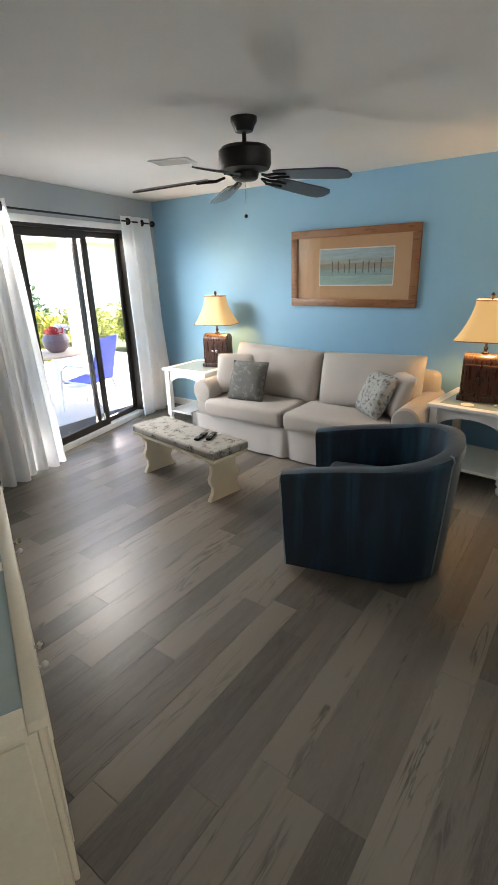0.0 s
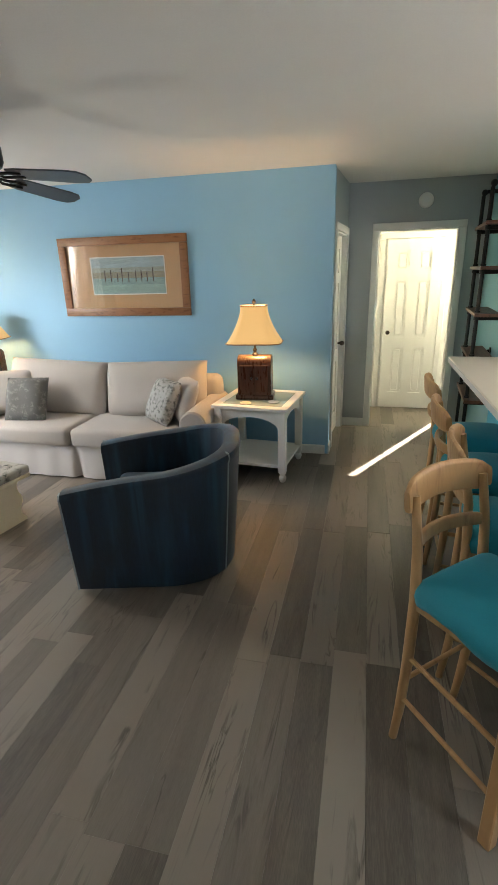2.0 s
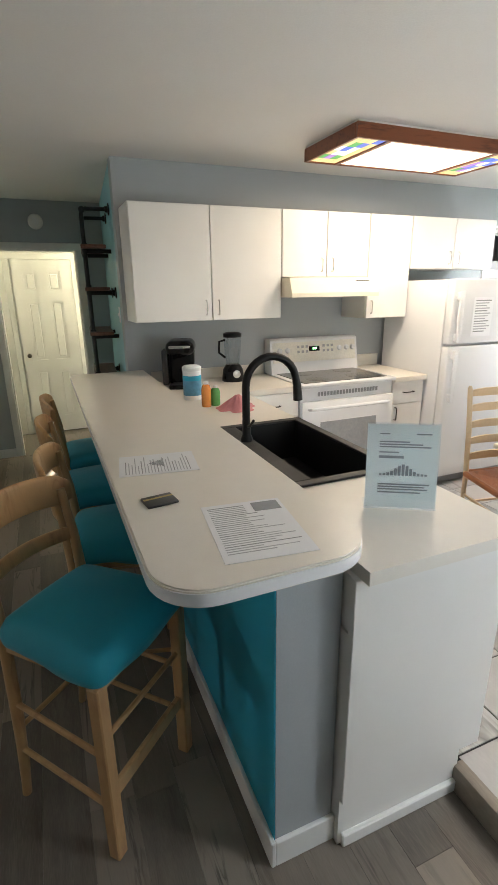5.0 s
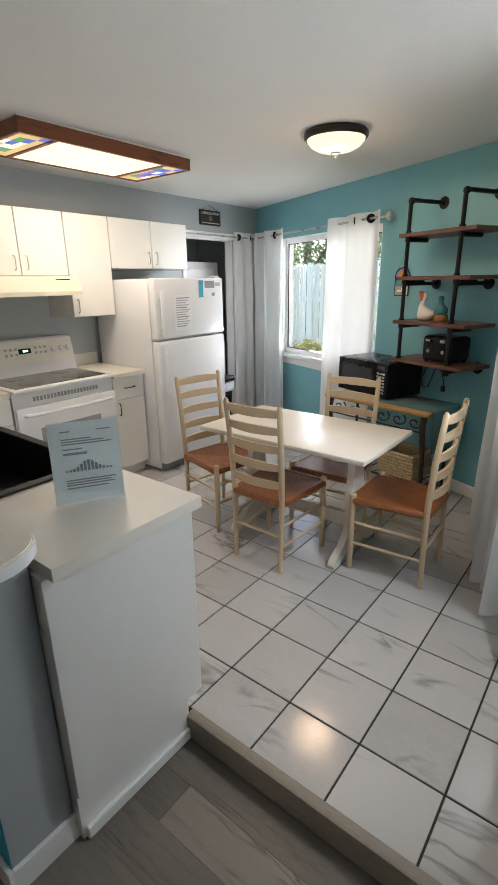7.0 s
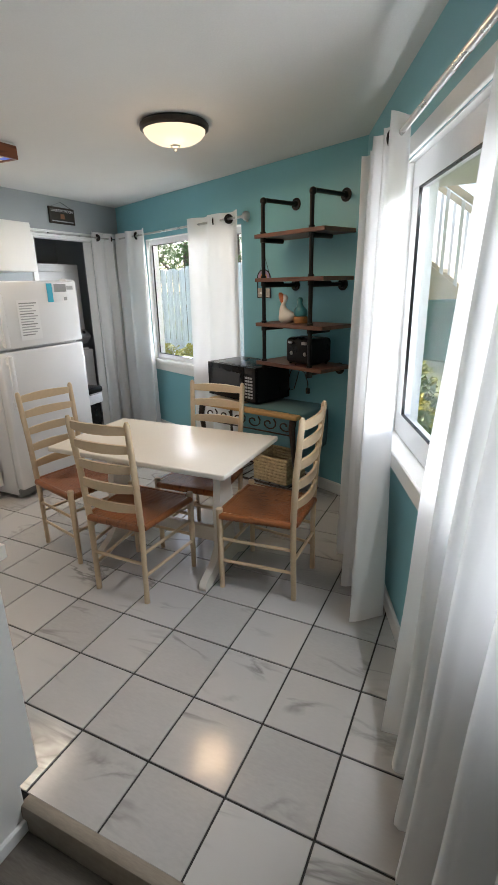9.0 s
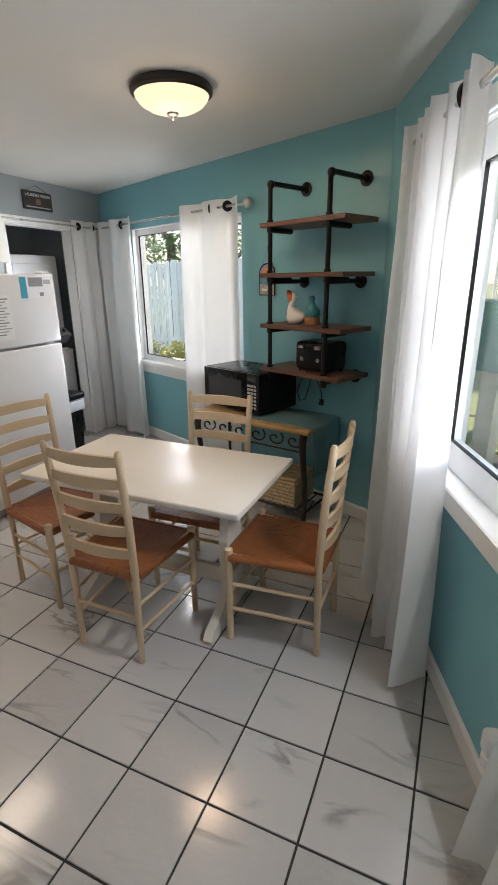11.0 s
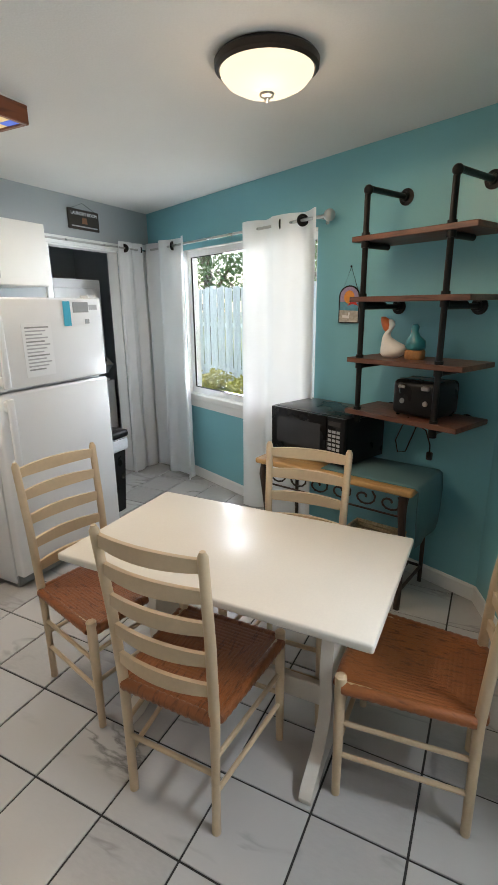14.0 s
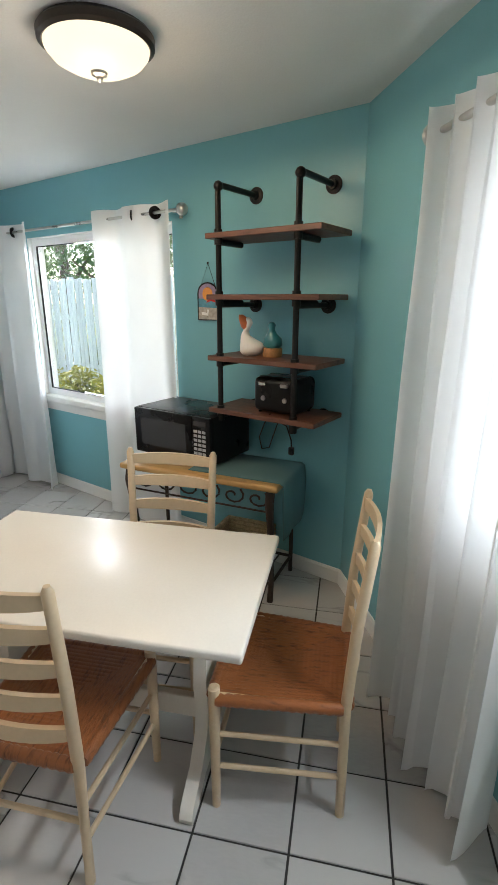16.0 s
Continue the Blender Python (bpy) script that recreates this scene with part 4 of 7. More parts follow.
def table_lamp(m, label):
    ob = thing("table_lamp", label, "table lamp", m, group="table lamps")
    pts = [(-0.09, 0.045), (0.09, 0.045), (0.09, 0.33)] + [(0.09 * math.cos(a), 0.33 + 0.075 * math.sin(a)) for a in [math.pi * i / 12 for i in range(1, 12)]] + [(-0.09, 0.33)]
    part("chest", prism(BM(), pts, -0.155, 0.155, "x"), DKWOOD, ob, "barrel-topped dark wooden chest base")
    part("plinth", box(BM(), -0.175, 0.175, -0.11, 0.11, 0, 0.045, 0.008, 2), DKWOOD, ob)
    for s in (-0.072, 0.072):
        bm = box(BM(), s - 0.062, s + 0.062, -0.098, -0.09, 0.07, 0.32, 0.004)
        d = part("chest_door", bm, DKWOOD, ob)
        part("door_ring", lathe(BM(), [(0.008, -0.003), (0.014, -0.003), (0.014, 0.003), (0.008, 0.003), (0.008, -0.003)], 12, Matrix.Translation((s * 0.35, -0.101, 0.2)) @ Matrix.Rotation(radians(90), 4, "X")), CHROME, d)
    part("stem", lathe(BM(), [(0.03, 0.39), (0.03, 0.41), (0.012, 0.425), (0.02, 0.45), (0.009, 0.47), (0.009, 0.86)], 16), BRONZE, ob)
    # bell shade, square with cut corners
    bm = BM()
    rings = []
    n = 9
    for j in range(n + 1):
        v = j / n
        half = 0.115 + (0.25 - 0.115) * (v ** 1.7)
        z = 0.845 - 0.33 * v
        ring = []
        for k in range(32):
            a = 2 * math.pi * k / 32
            c, s = math.cos(a), math.sin(a)
            q = (abs(c) ** 6 + abs(s) ** 6) ** (-1 / 6)
            ring.append(bm.verts.new((half * c * q, half * 0.72 * s * q, z)))
        rings.append(ring)
    for a, b in zip(rings, rings[1:]):
        for k in range(32):
            bm.faces.new((a[k], b[k], b[(k + 1) % 32], a[(k + 1) % 32]))
    part("shade", bm, SHADE, ob, "glowing cream bell shade", smooth=60)
    for half, z in ((0.118, 0.842), (0.252, 0.518)):
        ringp = []
        for k in range(33):
            a = 2 * math.pi * k / 32
            c, s = math.cos(a), math.sin(a)
            q = (abs(c) ** 6 + abs(s) ** 6) ** (-1 / 6)
            ringp.append((half * c * q, half * 0.72 * s * q, z))
        part("shade_trim", tube(BM(), ringp, 0.005, 6), WALNUT, ob, "brown braid trim")
    part("finial", lathe(BM(), [(0.006, 0.85), (0.016, 0.865), (0.018, 0.88), (0.006, 0.90)], 12), BRONZE, ob)
    return ob


table_lamp(pose(-0.41, 5.0, 0.6655, 0, 0, 4) @ Matrix.Scale(0.94, 4), "lit table lamp with a dark chest base on the end table")
table_lamp(pose(-3.30, 5.15, 0.6655, 0, 0, 12) @ Matrix.Scale(0.94, 4), "lit table lamp with a dark chest base by the curtain")
solid("coaster", lathe(BM(), [(0.048, 0), (0.05, 0.004), (0.05, 0.008), (0.046, 0.01)], 24), CREAMP, "round cream coaster on the end table", "coaster", m=pose(-0.45, 4.77, 0.6655))
solid("coaster", lathe(BM(), [(0.048, 0), (0.05, 0.004), (0.05, 0.008), (0.046, 0.01)], 24), GREY, "round grey coaster on the end table", "coaster", m=pose(-0.22, 4.84, 0.6655))


def wall_picture():
    ob = thing("framed_picture", "pelican waterfront print in a wide brown wooden frame", "picture", pose(-1.785, SOFA_Y - 0.002, 1.712))
    W, H, f = 0.665, 0.365, 0.075
    for a in ((-W, W, H - f, H), (-W, W, -H, -H + f), (-W, -W + f, -H + f, H - f), (W - f, W, -H + f, H - f)):
        part("frame_rail", box(BM(), a[0], a[1], -0.035, 0, a[2], a[3], 0.006, 2), WALNUT, ob)
    part("mount", box(BM(), -W + f, W - f, -0.012, -0.004, -H + f, H - f), MATTAN, ob, "tan mount", smooth=0)
    part("mount_edge", box(BM(), -0.345, 0.43, -0.0135, -0.012, -0.165, 0.185), WHITE, ob, smooth=0)
    bands = [(-0.155, -0.07, (0.30, 0.46, 0.46)), (-0.07, -0.01, (0.24, 0.38, 0.40)), (-0.01, 0.045, (0.30, 0.27, 0.19)), (0.045, 0.085, (0.36, 0.40, 0.36)), (0.085, 0.175, (0.36, 0.48, 0.55))]
    for z0, z1, c in bands:
        part("print_band", box(BM(), -0.337, 0.422, -0.0145, -0.0135, z0, z1), mat("print_ink", c, 0.7, var=0.28, scale=5, fine=25, stretch=(1, 1, 4), bump=0), ob, smooth=0)
    rnd = random.Random(3)
    for i in range(9):
        x = -0.2 + i * 0.062 + rnd.uniform(-0.01, 0.01)
        part("print_post", box(BM(), x, x + 0.01, -0.0152, -0.0145, -0.045, rnd.uniform(0.03, 0.09)), DKWOOD, ob, smooth=0)
    gl = pane("glazing", box(BM(), -W + f, W - f, -0.022, -0.020, -H + f, H - f), ob)
    gl.data.materials[0] = clear("picture_glass", mixed=0.13)
    return ob


wall_picture()


def ceiling_fan():
    ob = thing("ceiling_fan", "black ceiling fan with five slate-coloured blades", "ceiling fan", pose(-1.52, 3.34, CEILING))
    BLADE = mat("slate_blade", (0.045, 0.055, 0.07), 0.35, var=0.2, stretch=(2, 8, 1))
    part("canopy", lathe(BM(), [(0.075, -0.0005), (0.075, -0.02), (0.06, -0.045), (0.05, -0.07), (0.015, -0.075)], 24), BLACK, ob)
    part("downrod", rod(BM(), (0, 0, -0.15), (0, 0, -0.07), 0.013), BLACK, ob)
    part("motor", lathe(BM(), [(0.04, -0.135), (0.13, -0.145), (0.15, -0.165), (0.152, -0.235), (0.14, -0.26), (0.08, -0.275), (0.075, -0.305), (0.06, -0.315), (0.01, -0.32)], 32), BLACK, ob)
    for k in range(5):
        mm = Matrix.Rotation(radians(72 * k), 4, "Z") @ Matrix.Translation((0, 0, -0.285)) @ Matrix.Rotation(radians(6), 4, "Y") @ Matrix.Rotation(radians(-13), 4, "X")
        pts = [(0.22, -0.05), (0.28, -0.06), (0.56, -0.07), (0.63, -0.062), (0.662, -0.03), (0.662, 0.03), (0.63, 0.062), (0.56, 0.07), (0.28, 0.06), (0.22, 0.05)]
        b = part("blade", prism(BM(), pts, -0.004, 0.004, "z", mm), BLADE, ob)
        bm = tube(BM(), [mm @ Vector(p) for p in ((0.12, 0, 0.0), (0.17, 0.02, -0.012), (0.22, 0.025, -0.008), (0.29, 0.02, -0.006))], 0.008, 6)
        tube(bm, [mm @ Vector(p) for p in ((0.12, 0, 0.0), (0.17, -0.02, -0.012), (0.22, -0.025, -0.008), (0.29, -0.02, -0.006))], 0.008, 6)
        part("blade_iron", bm, BLACK, b, "scrolled black blade bracket")
    bm = rod(BM(), (0.02, -0.03, -0.50), (0.02, -0.03, -0.31), 0.0015, 6)
    part("pull_chain", bm, CHROME, ob)
    part("pull_bob", ball(BM(), (0.02, -0.03, -0.507), 0.011), BLACK, ob)


ceiling_fan()
vent = thing("ceiling_vent", "white louvred ceiling air vent", "vent", pose(-2.62, 3.90, CEILING, 0, 0, 20))
bm = BM()
for a in ((-0.16, 0.16, -0.11, -0.085), (-0.16, 0.16, 0.085, 0.11), (-0.16, -0.135, -0.085, 0.085), (0.135, 0.16, -0.085, 0.085)):
    box(bm, *a, -0.010, -0.0005, 0.003)
part("frame", bm, WHITE, vent)
for k in range(8):
    part("slat", box(BM(), -0.135, 0.135, -0.009, 0.009, -0.001, 0.001, m=Matrix.Translation((0, -0.075 + k * 0.0215, -0.008)) @ Matrix.Rotation(radians(35), 4, "X")), WHITE, vent)


def side_cabinet():
    """Long low cabinet whose front runs along the south wall."""
    ob = thing("sideboard", "cream painted sideboard with glass-inset top and small knobs", "sideboard", M_C @ Matrix.Translation((2.06, -0.012, 0)))
    L_ = 1.55
    part("body", box(BM(), 0.0, L_, -0.42, 0, 0.06, 0.715), CREAMP, ob, smooth=0)
    part("plinth", box(BM(), 0.02, L_ - 0.02, -0.40, 0, 0.0, 0.06), CREAMP, ob, smooth=0)
    bm = BM()
    for a in ((0.0, L_, -0.45, -0.40), (0, L_, -0.06, 0.0), (-0.01, 0.06, -0.40, -0.06), (L_ - 0.06, L_ + 0.01, -0.40, -0.06), (0.74, 0.80, -0.40, -0.06)):
        box(bm, *a, 0.715, 0.75, 0.006, 2)
    part("top_frame", bm, CREAMP, ob)
    part("glass_inset", box(BM(), 0.06, 0.74, -0.40, -0.06, 0.722, 0.742), TOPGLASS, ob, "pale green glass inset")
    part("glass_inset", box(BM(), 0.80, L_ - 0.06, -0.40, -0.06, 0.722, 0.742), TOPGLASS, ob, "pale green glass inset")
    part("end_panel", box(BM(), -0.012, 0, -0.395, -0.025, 0.10, 0.70, 0.004), CREAMP, ob)
    for k in range(4):
        a = 0.02 + k * 0.38
        d = part("door", box(BM(), a, a + 0.37, -0.438, -0.42, 0.10, 0.70, 0.006, 2), CREAMP, ob)
        part("door_panel", box(BM(), a + 0.06, a + 0.31, -0.443, -0.438, 0.17, 0.63, 0.003), CREAMP, d)
        kx = a + (0.33 if k % 2 == 0 else 0.05)
        bm = rod(BM(), (kx, -0.438, 0.60), (kx, -0.462, 0.60), 0.005)
        ball(bm, (kx, -0.468, 0.60), 0.013)
        part("knob", bm, CHROME, d)


side_cabinet()
det = thing("smoke_detector", "round white smoke detector on the hall wall", "smoke detector", pose(1.03, HALL_Y - 0.001, 2.345, 90))
part("housing", lathe(BM(), [(0.07, 0), (0.07, 0.018), (0.06, 0.032), (0.03, 0.038)], 28), WHITE, det)
part("grille", lathe(BM(), [(0.028, 0.038), (0.03, 0.041), (0.01, 0.042)], 20), VINYL, det)

# ---- kitchen ----
OAK = veined("honey_beech", (0.46, 0.27, 0.12), (0.50, 0.31, 0.15), (0.34, 0.18, 0.08), 0.38, 8, stretch=(4, 4, 0.7), width=0.12)
TEALCOV = mat("teal_seat_cover", (0.0, 0.26, 0.35), 0.7, var=0.14, scale=6, fine=300, bump=0.25, sheen=0.15)
PAPER = mat("white_paper", (0.80, 0.81, 0.83), 0.7, var=0.02, bump=0)
INK = mat("grey_ink", (0.28, 0.29, 0.30), 0.7, var=0.1, bump=0)
INKL = mat("light_grey_ink", (0.42, 0.43, 0.45), 0.7, var=0.1, bump=0)
SINKB = mat("black_composite", (0.006, 0.006, 0.007), 0.5, var=0.3, fine=300, bump=0.1)
COOKTOP = mat("dark_ceramic_glass", (0.045, 0.042, 0.042), 0.12, var=0.3, fine=200, bump=0)
RINGGREY = mat("faint_burner_print", (0.10, 0.098, 0.095), 0.2, var=0.1, bump=0)
HOODW = mat("almond_enamel", (0.76, 0.71, 0.58), 0.3, var=0.03, bump=0.01)


def bar_handle(bm, p, q, out, r=0.0045):
    p, q, out = Vector(p), Vector(q), Vector(out)
    return tube(bm, [p, p + out * 0.8, p + out + (q - p) * 0.12, q + out - (q - p) * 0.12, q + out * 0.8, q], r, 8)


def upper_cabinet(x0, x1, z0, z1, doors, label, handle):
    ob = thing("wall_cabinet", label, "kitchen cabinet", pose(x0, 0, 0), group="white wall cabinets")
    w = x1 - x0
    part("body", box(BM(), 0.001, w - 0.001, 4.24, KIT_Y - 0.001, z0, z1), CABW, ob, smooth=0)
    dw = w / doors
    for k in range(doors):
        d = part("door", box(BM(), k * dw + 0.003, (k + 1) * dw - 0.003, 4.22, 4.239, z0 + 0.002, z1 - 0.002, 0.003), CABW, ob)
        hx = (k + 1) * dw - 0.045 if (k % 2 == 0 and doors > 1) else k * dw + 0.045
        if doors == 1:
            hx = handle
        part("handle", bar_handle(BM(), (hx, 4.22, z0 + 0.04), (hx, 4.22, z0 + 0.135), (0, -0.024, 0)), CHROME, d, "nickel bow handle")
    return ob


upper_cabinet(1.54, 2.61, 1.485, 2.225, 2, "tall white two-door wall cabinet over the worktop", 0)
upper_cabinet(2.612, 3.36, 1.77, 2.225, 2, "short white two-door wall cabinet over the hood", 0)
upper_cabinet(3.362, 3.765, 1.455, 2.225, 1, "single-door white wall cabinet beside the fridge", 0.045)
upper_cabinet(3.767, 4.66, 1.83, 2.225, 2, "short white two-door wall cabinet over the fridge", 0)

hood = thing("range_hood", "almond enamel range hood under the cabinets", "range hood", pose(2.614, 0, 0))
bm = prism(BM(), [(4.10, 1.765), (4.56, 1.765), (4.56, 1.63), (4.06, 1.63), (4.06, 1.66)], 0, 0.742, "x")
part("body", bm, HOODW, hood, smooth=0)
for i in range(3):
    part("vent_slot", box(BM(), 0.28 + i * 0.085, 0.355 + i * 0.085, 4.092, 4.10, 1.715, 1.745, m=None), INKL, hood)
part("switch_panel", box(BM(), 0.55, 0.67, 4.090, 4.10, 1.715, 1.745, 0.002), BLKPL, hood, "black switch panel")


def base_cabinet(x0, x1, label):
    ob = thing("base_cabinet", label, "kitchen cabinet", pose(x0, 0, TILE_Z), group="white base cabinets")
    w = x1 - x0
    part("body", box(BM(), 0.001, w - 0.001, 3.95, 4.55, 0.10, 0.879), CABW, ob, smooth=0)
    part("plinth", box(BM(), 0.001, w - 0.001, 4.0, 4.55, 0, 0.10), CABW, ob, smooth=0)
    d = part("drawer_front", box(BM(), 0.004, w - 0.004, 3.93, 3.949, 0.70, 0.875, 0.003), CABW, ob)
    part("handle", bar_handle(BM(), (w / 2 - 0.05, 3.93, 0.79), (w / 2 + 0.05, 3.93, 0.79), (0, -0.024, 0)), BRONZE, d)
    d = part("door", box(BM(), 0.004, w - 0.004, 3.93, 3.949, 0.105, 0.695, 0.003), CABW, ob)
    part("handle", bar_handle(BM(), (0.04, 3.93, 0.57), (0.04, 3.93, 0.67), (0, -0.024, 0)), BRONZE, d)


base_cabinet(3.446, 3.76, "narrow white base cabinet with a drawer")
base_cabinet(2.20, 2.614, "white base cabinet with a drawer beside the range")


def kitchen_range():
    ob = thing("electric_range", "white electric range with a dark glass cooktop", "range", pose(2.62, 0, TILE_Z))
    w = 0.82
    part("body", box(BM(), 0.003, w - 0.003, 3.93, 4.545, 0.06, 0.905), APPL, ob, smooth=0)
    part("plinth", box(BM(), 0.02, w - 0.02, 3.98, 4.5, 0, 0.06), BLKPL, ob, smooth=0)
    part("cooktop_rim", box(BM(), 0.0, w, 3.885, 4.50, 0.905, 0.93, 0.006, 2), APPL, ob)
    top = part("cooktop", box(BM(), 0.045, w - 0.045, 3.94, 4.44, 0.930, 0.934, 0.001), COOKTOP, ob, "dark ceramic cooktop")
    for x, y, r in ((0.22, 4.06, 0.09), (0.60, 4.06, 0.11), (0.22, 4.30, 0.075), (0.60, 4.30, 0.075)):
        part("burner_ring", lathe(BM(), [(r - 0.004, 0.934), (r, 0.9345), (r - 0.002, 0.9346)], 28, Matrix.Translation((x, y, 0))), RINGGREY, top)
    d = part("oven_door", box(BM(), 0.008, w - 0.008, 3.895, 3.929, 0.24, 0.80, 0.006, 2), APPL, ob)
    part("oven_window", box(BM(), 0.16, w - 0.16, 3.892, 3.895, 0.36, 0.64, 0.001), mat("oven_window_glass", (0.36, 0.37, 0.38), 0.15, bump=0), d, "pale grey oven window")
    part("handle", tube(BM(), [(0.06, 3.90, 0.745), (0.07, 3.865, 0.75), (0.12, 3.855, 0.75), (w - 0.12, 3.855, 0.75), (w - 0.07, 3.865, 0.75), (w - 0.06, 3.90, 0.745)], 0.013), APPL, d)
    for k in range(20):
        part("vent_slot", box(BM(), 0.15 + k * 0.027, 0.168 + k * 0.027, 3.927, 3.931, 0.83, 0.862), INK, ob, smooth=0)
    part("drawer", box(BM(), 0.008, w - 0.008, 3.90, 3.929, 0.065, 0.23, 0.006, 2), APPL, ob)
    bm = prism(BM(), [(4.40, 0.93), (4.545, 0.93), (4.545, 1.20), (4.47, 1.205), (4.445, 1.19)], 0.0, w, "x")
    g = part("back_guard", bm, APPL, ob)
    tilt = Matrix.Translation((0, 4.425, 1.075)) @ Matrix.Rotation(radians(-9.8), 4, "X")
    part("control_panel", box(BM(), 0.02, w - 0.02, -0.004, 0.002, -0.06, 0.10, 0.001, m=tilt), mat("cream_panel", (0.78, 0.76, 0.70), 0.3), g)
    part("clock_display", box(BM(), 0.35, 0.45, -0.006, -0.004, 0.02, 0.06, m=tilt), BLKPL, g)
    part("clock_digits", box(BM(), 0.385, 0.425, -0.007, -0.006, 0.033, 0.049, m=tilt), glow("green_digits", (0.2, 1.0, 0.3), 2.0), g, "lit green clock digits")
    for x in (0.08, 0.15, 0.64, 0.71, 0.77):
        part("knob", lathe(BM(), [(0.022, 0), (0.020, 0.012), (0.014, 0.018)], 16, tilt @ Matrix.Translation((x, -0.004, 0.035)) @ Matrix.Rotation(radians(90), 4, "X")), APPL, g)
    for x in (0.24, 0.28, 0.32, 0.48, 0.52, 0.56):
        for z in (0.01, 0.05):
            part("key", box(BM(), x, x + 0.022, -0.0055, -0.004, z, z + 0.02, m=tilt), INKL, g, smooth=0)


kitchen_range()


def fridge():
    ob = thing("refrigerator", "white top-freezer refrigerator with papers on its door", "refrigerator", pose(3.775, 3.73, TILE_Z))
    w = 0.825
    part("cabinet", box(BM(), 0, w, 0.075, 0.78, 0.03, 1.64, 0.006, 2), APPL, ob)
    part("grille", box(BM(), 0.01, w - 0.01, 0.06, 0.10, 0.01, 0.075), INK, ob)
    a = part("freezer_door", box(BM(), 0, w, 0, 0.07, 1.165, 1.645, 0.014, 3), APPL, ob)
    b = part("fridge_door", box(BM(), 0, w, 0, 0.07, 0.085, 1.15, 0.014, 3), APPL, ob)
    for d, z0, z1 in ((a, 1.18, 1.56), (b, 0.72, 1.13)):
        bm = box(BM(), 0.03, 0.075, -0.045, -0.025, z0, z1, 0.01, 3)
        box(bm, 0.035, 0.07, -0.03, 0.003, z0 + 0.01, z0 + 0.07, 0.006)
        box(bm, 0.035, 0.07, -0.03, 0.003, z1 - 0.07, z1 - 0.01, 0.006)
        part("handle", bm, APPL, d, "long white handle")
    part("badge", box(BM(), 0.70, 0.78, -0.003, 0.001, 1.575, 1.605), INKL, a)
    part("hinge_cap", box(BM(), w - 0.09, w - 0.02, 0.02, 0.09, 1.645, 1.66, 0.004), APPL, ob)
    return ob


fridge()
nt_ = thing("notice", "printed white notice taped to the freezer door", "paper", pose(3.98, 3.726, 1.32))
part("sheet", box(BM(), 0, 0.20, 0, 0.0015, 0, 0.29), PAPER, nt_, smooth=0)
for k in range(13):
    part("text_line", box(BM(), 0.02, 0.18 - (k * 37 % 5) * 0.012, -0.0006, 0, 0.262 - k * 0.019, 0.270 - k * 0.019), INK if k % 4 == 0 else INKL, nt_, smooth=0)
ph = thing("postcard", "teal and grey photo card on the freezer door", "card", pose(4.28, 3.726, 1.585))
part("card", box(BM(), 0, 0.205, 0, 0.0015, 0, 0.14), PAPER, ph, smooth=0)
part("teal_band", box(BM(), 0, 0.055, -0.001, 0, 0, 0.14), BARTEAL, ph, smooth=0)
part("photo", box(BM(), 0.075, 0.20, -0.001, 0, 0.075, 0.135), INK, ph, smooth=0)
part("photo", box(BM(), 0.165, 0.20, -0.001, 0, 0.008, 0.035), INK, ph, smooth=0)

# sink and tap
sk = thing("sink", "black composite drop-in kitchen sink", "sink")
bm = BM()
for a in ((SX0 - 0.02, SX1 + 0.02, SY0 - 0.02, SY0 + 0.022), (SX0 - 0.02, SX1 + 0.02, SY1 - 0.022, SY1 + 0.02), (SX0 - 0.02, SX0 + 0.06, SY0 + 0.022, SY1 - 0.022), (SX1 - 0.022, SX1 + 0.02, SY0 + 0.022, SY1 - 0.022)):
    box(bm, *a, 1.0205, 1.030, 0.003)
part("rim", bm, SINKB, sk)
bm = BM()
z0, z1 = 0.82, 1.021
X0, X1, Y0, Y1 = SX0 + 0.058, SX1 - 0.021, SY0 + 0.021, SY1 - 0.021
box(bm, X0, X1, Y0, Y1, z0 - 0.01, z0)
box(bm, X0 - 0.008, X0, Y0, Y1, z0, z1)
box(bm, X1, X1 + 0.008, Y0, Y1, z0, z1)
box(bm, X0, X1, Y0 - 0.008, Y0, z0, z1)
box(bm, X0, X1, Y1, Y1 + 0.008, z0, z1)
part("bowl", bm, SINKB, sk, smooth=0)
part("drain", lathe(BM(), [(0.045, z0 + 0.0005), (0.045, z0 + 0.004), (0.03, z0 + 0.002), (0.01, z0 + 0.001)], 20, Matrix.Translation(((X0 + X1) / 2, (Y0 + Y1) / 2, 0))), CHROME, sk)
tap = thing("kitchen_tap", "tall matt black gooseneck kitchen tap", "tap", pose(1.757, 2.85, 1.0305))
part("base", lathe(BM(), [(0.028, 0), (0.028, 0.012), (0.02, 0.03), (0.018, 0.10)], 20), BLACK, tap)
pts = [(0, 0, 0.10), (0, 0, 0.22)]
for i in range(13):
    a = math.pi * (1 - i / 12 * 0.93)
    pts.append((0.125 + 0.125 * math.cos(a), 0, 0.25 + 0.125 * math.sin(a)))
part("spout", tube(BM(), pts, 0.018, 14), BLACK, tap)
part("spray_head", tube(BM(), [(0.247, 0, 0.28), (0.256, 0, 0.235), (0.262, 0, 0.165)], [0.017, 0.020, 0.022], 14), BLACK, tap)
part("lever", tube(BM(), [(0, -0.015, 0.07), (0, -0.05, 0.085), (0.0, -0.085, 0.115)], 0.006), BLACK, tap)


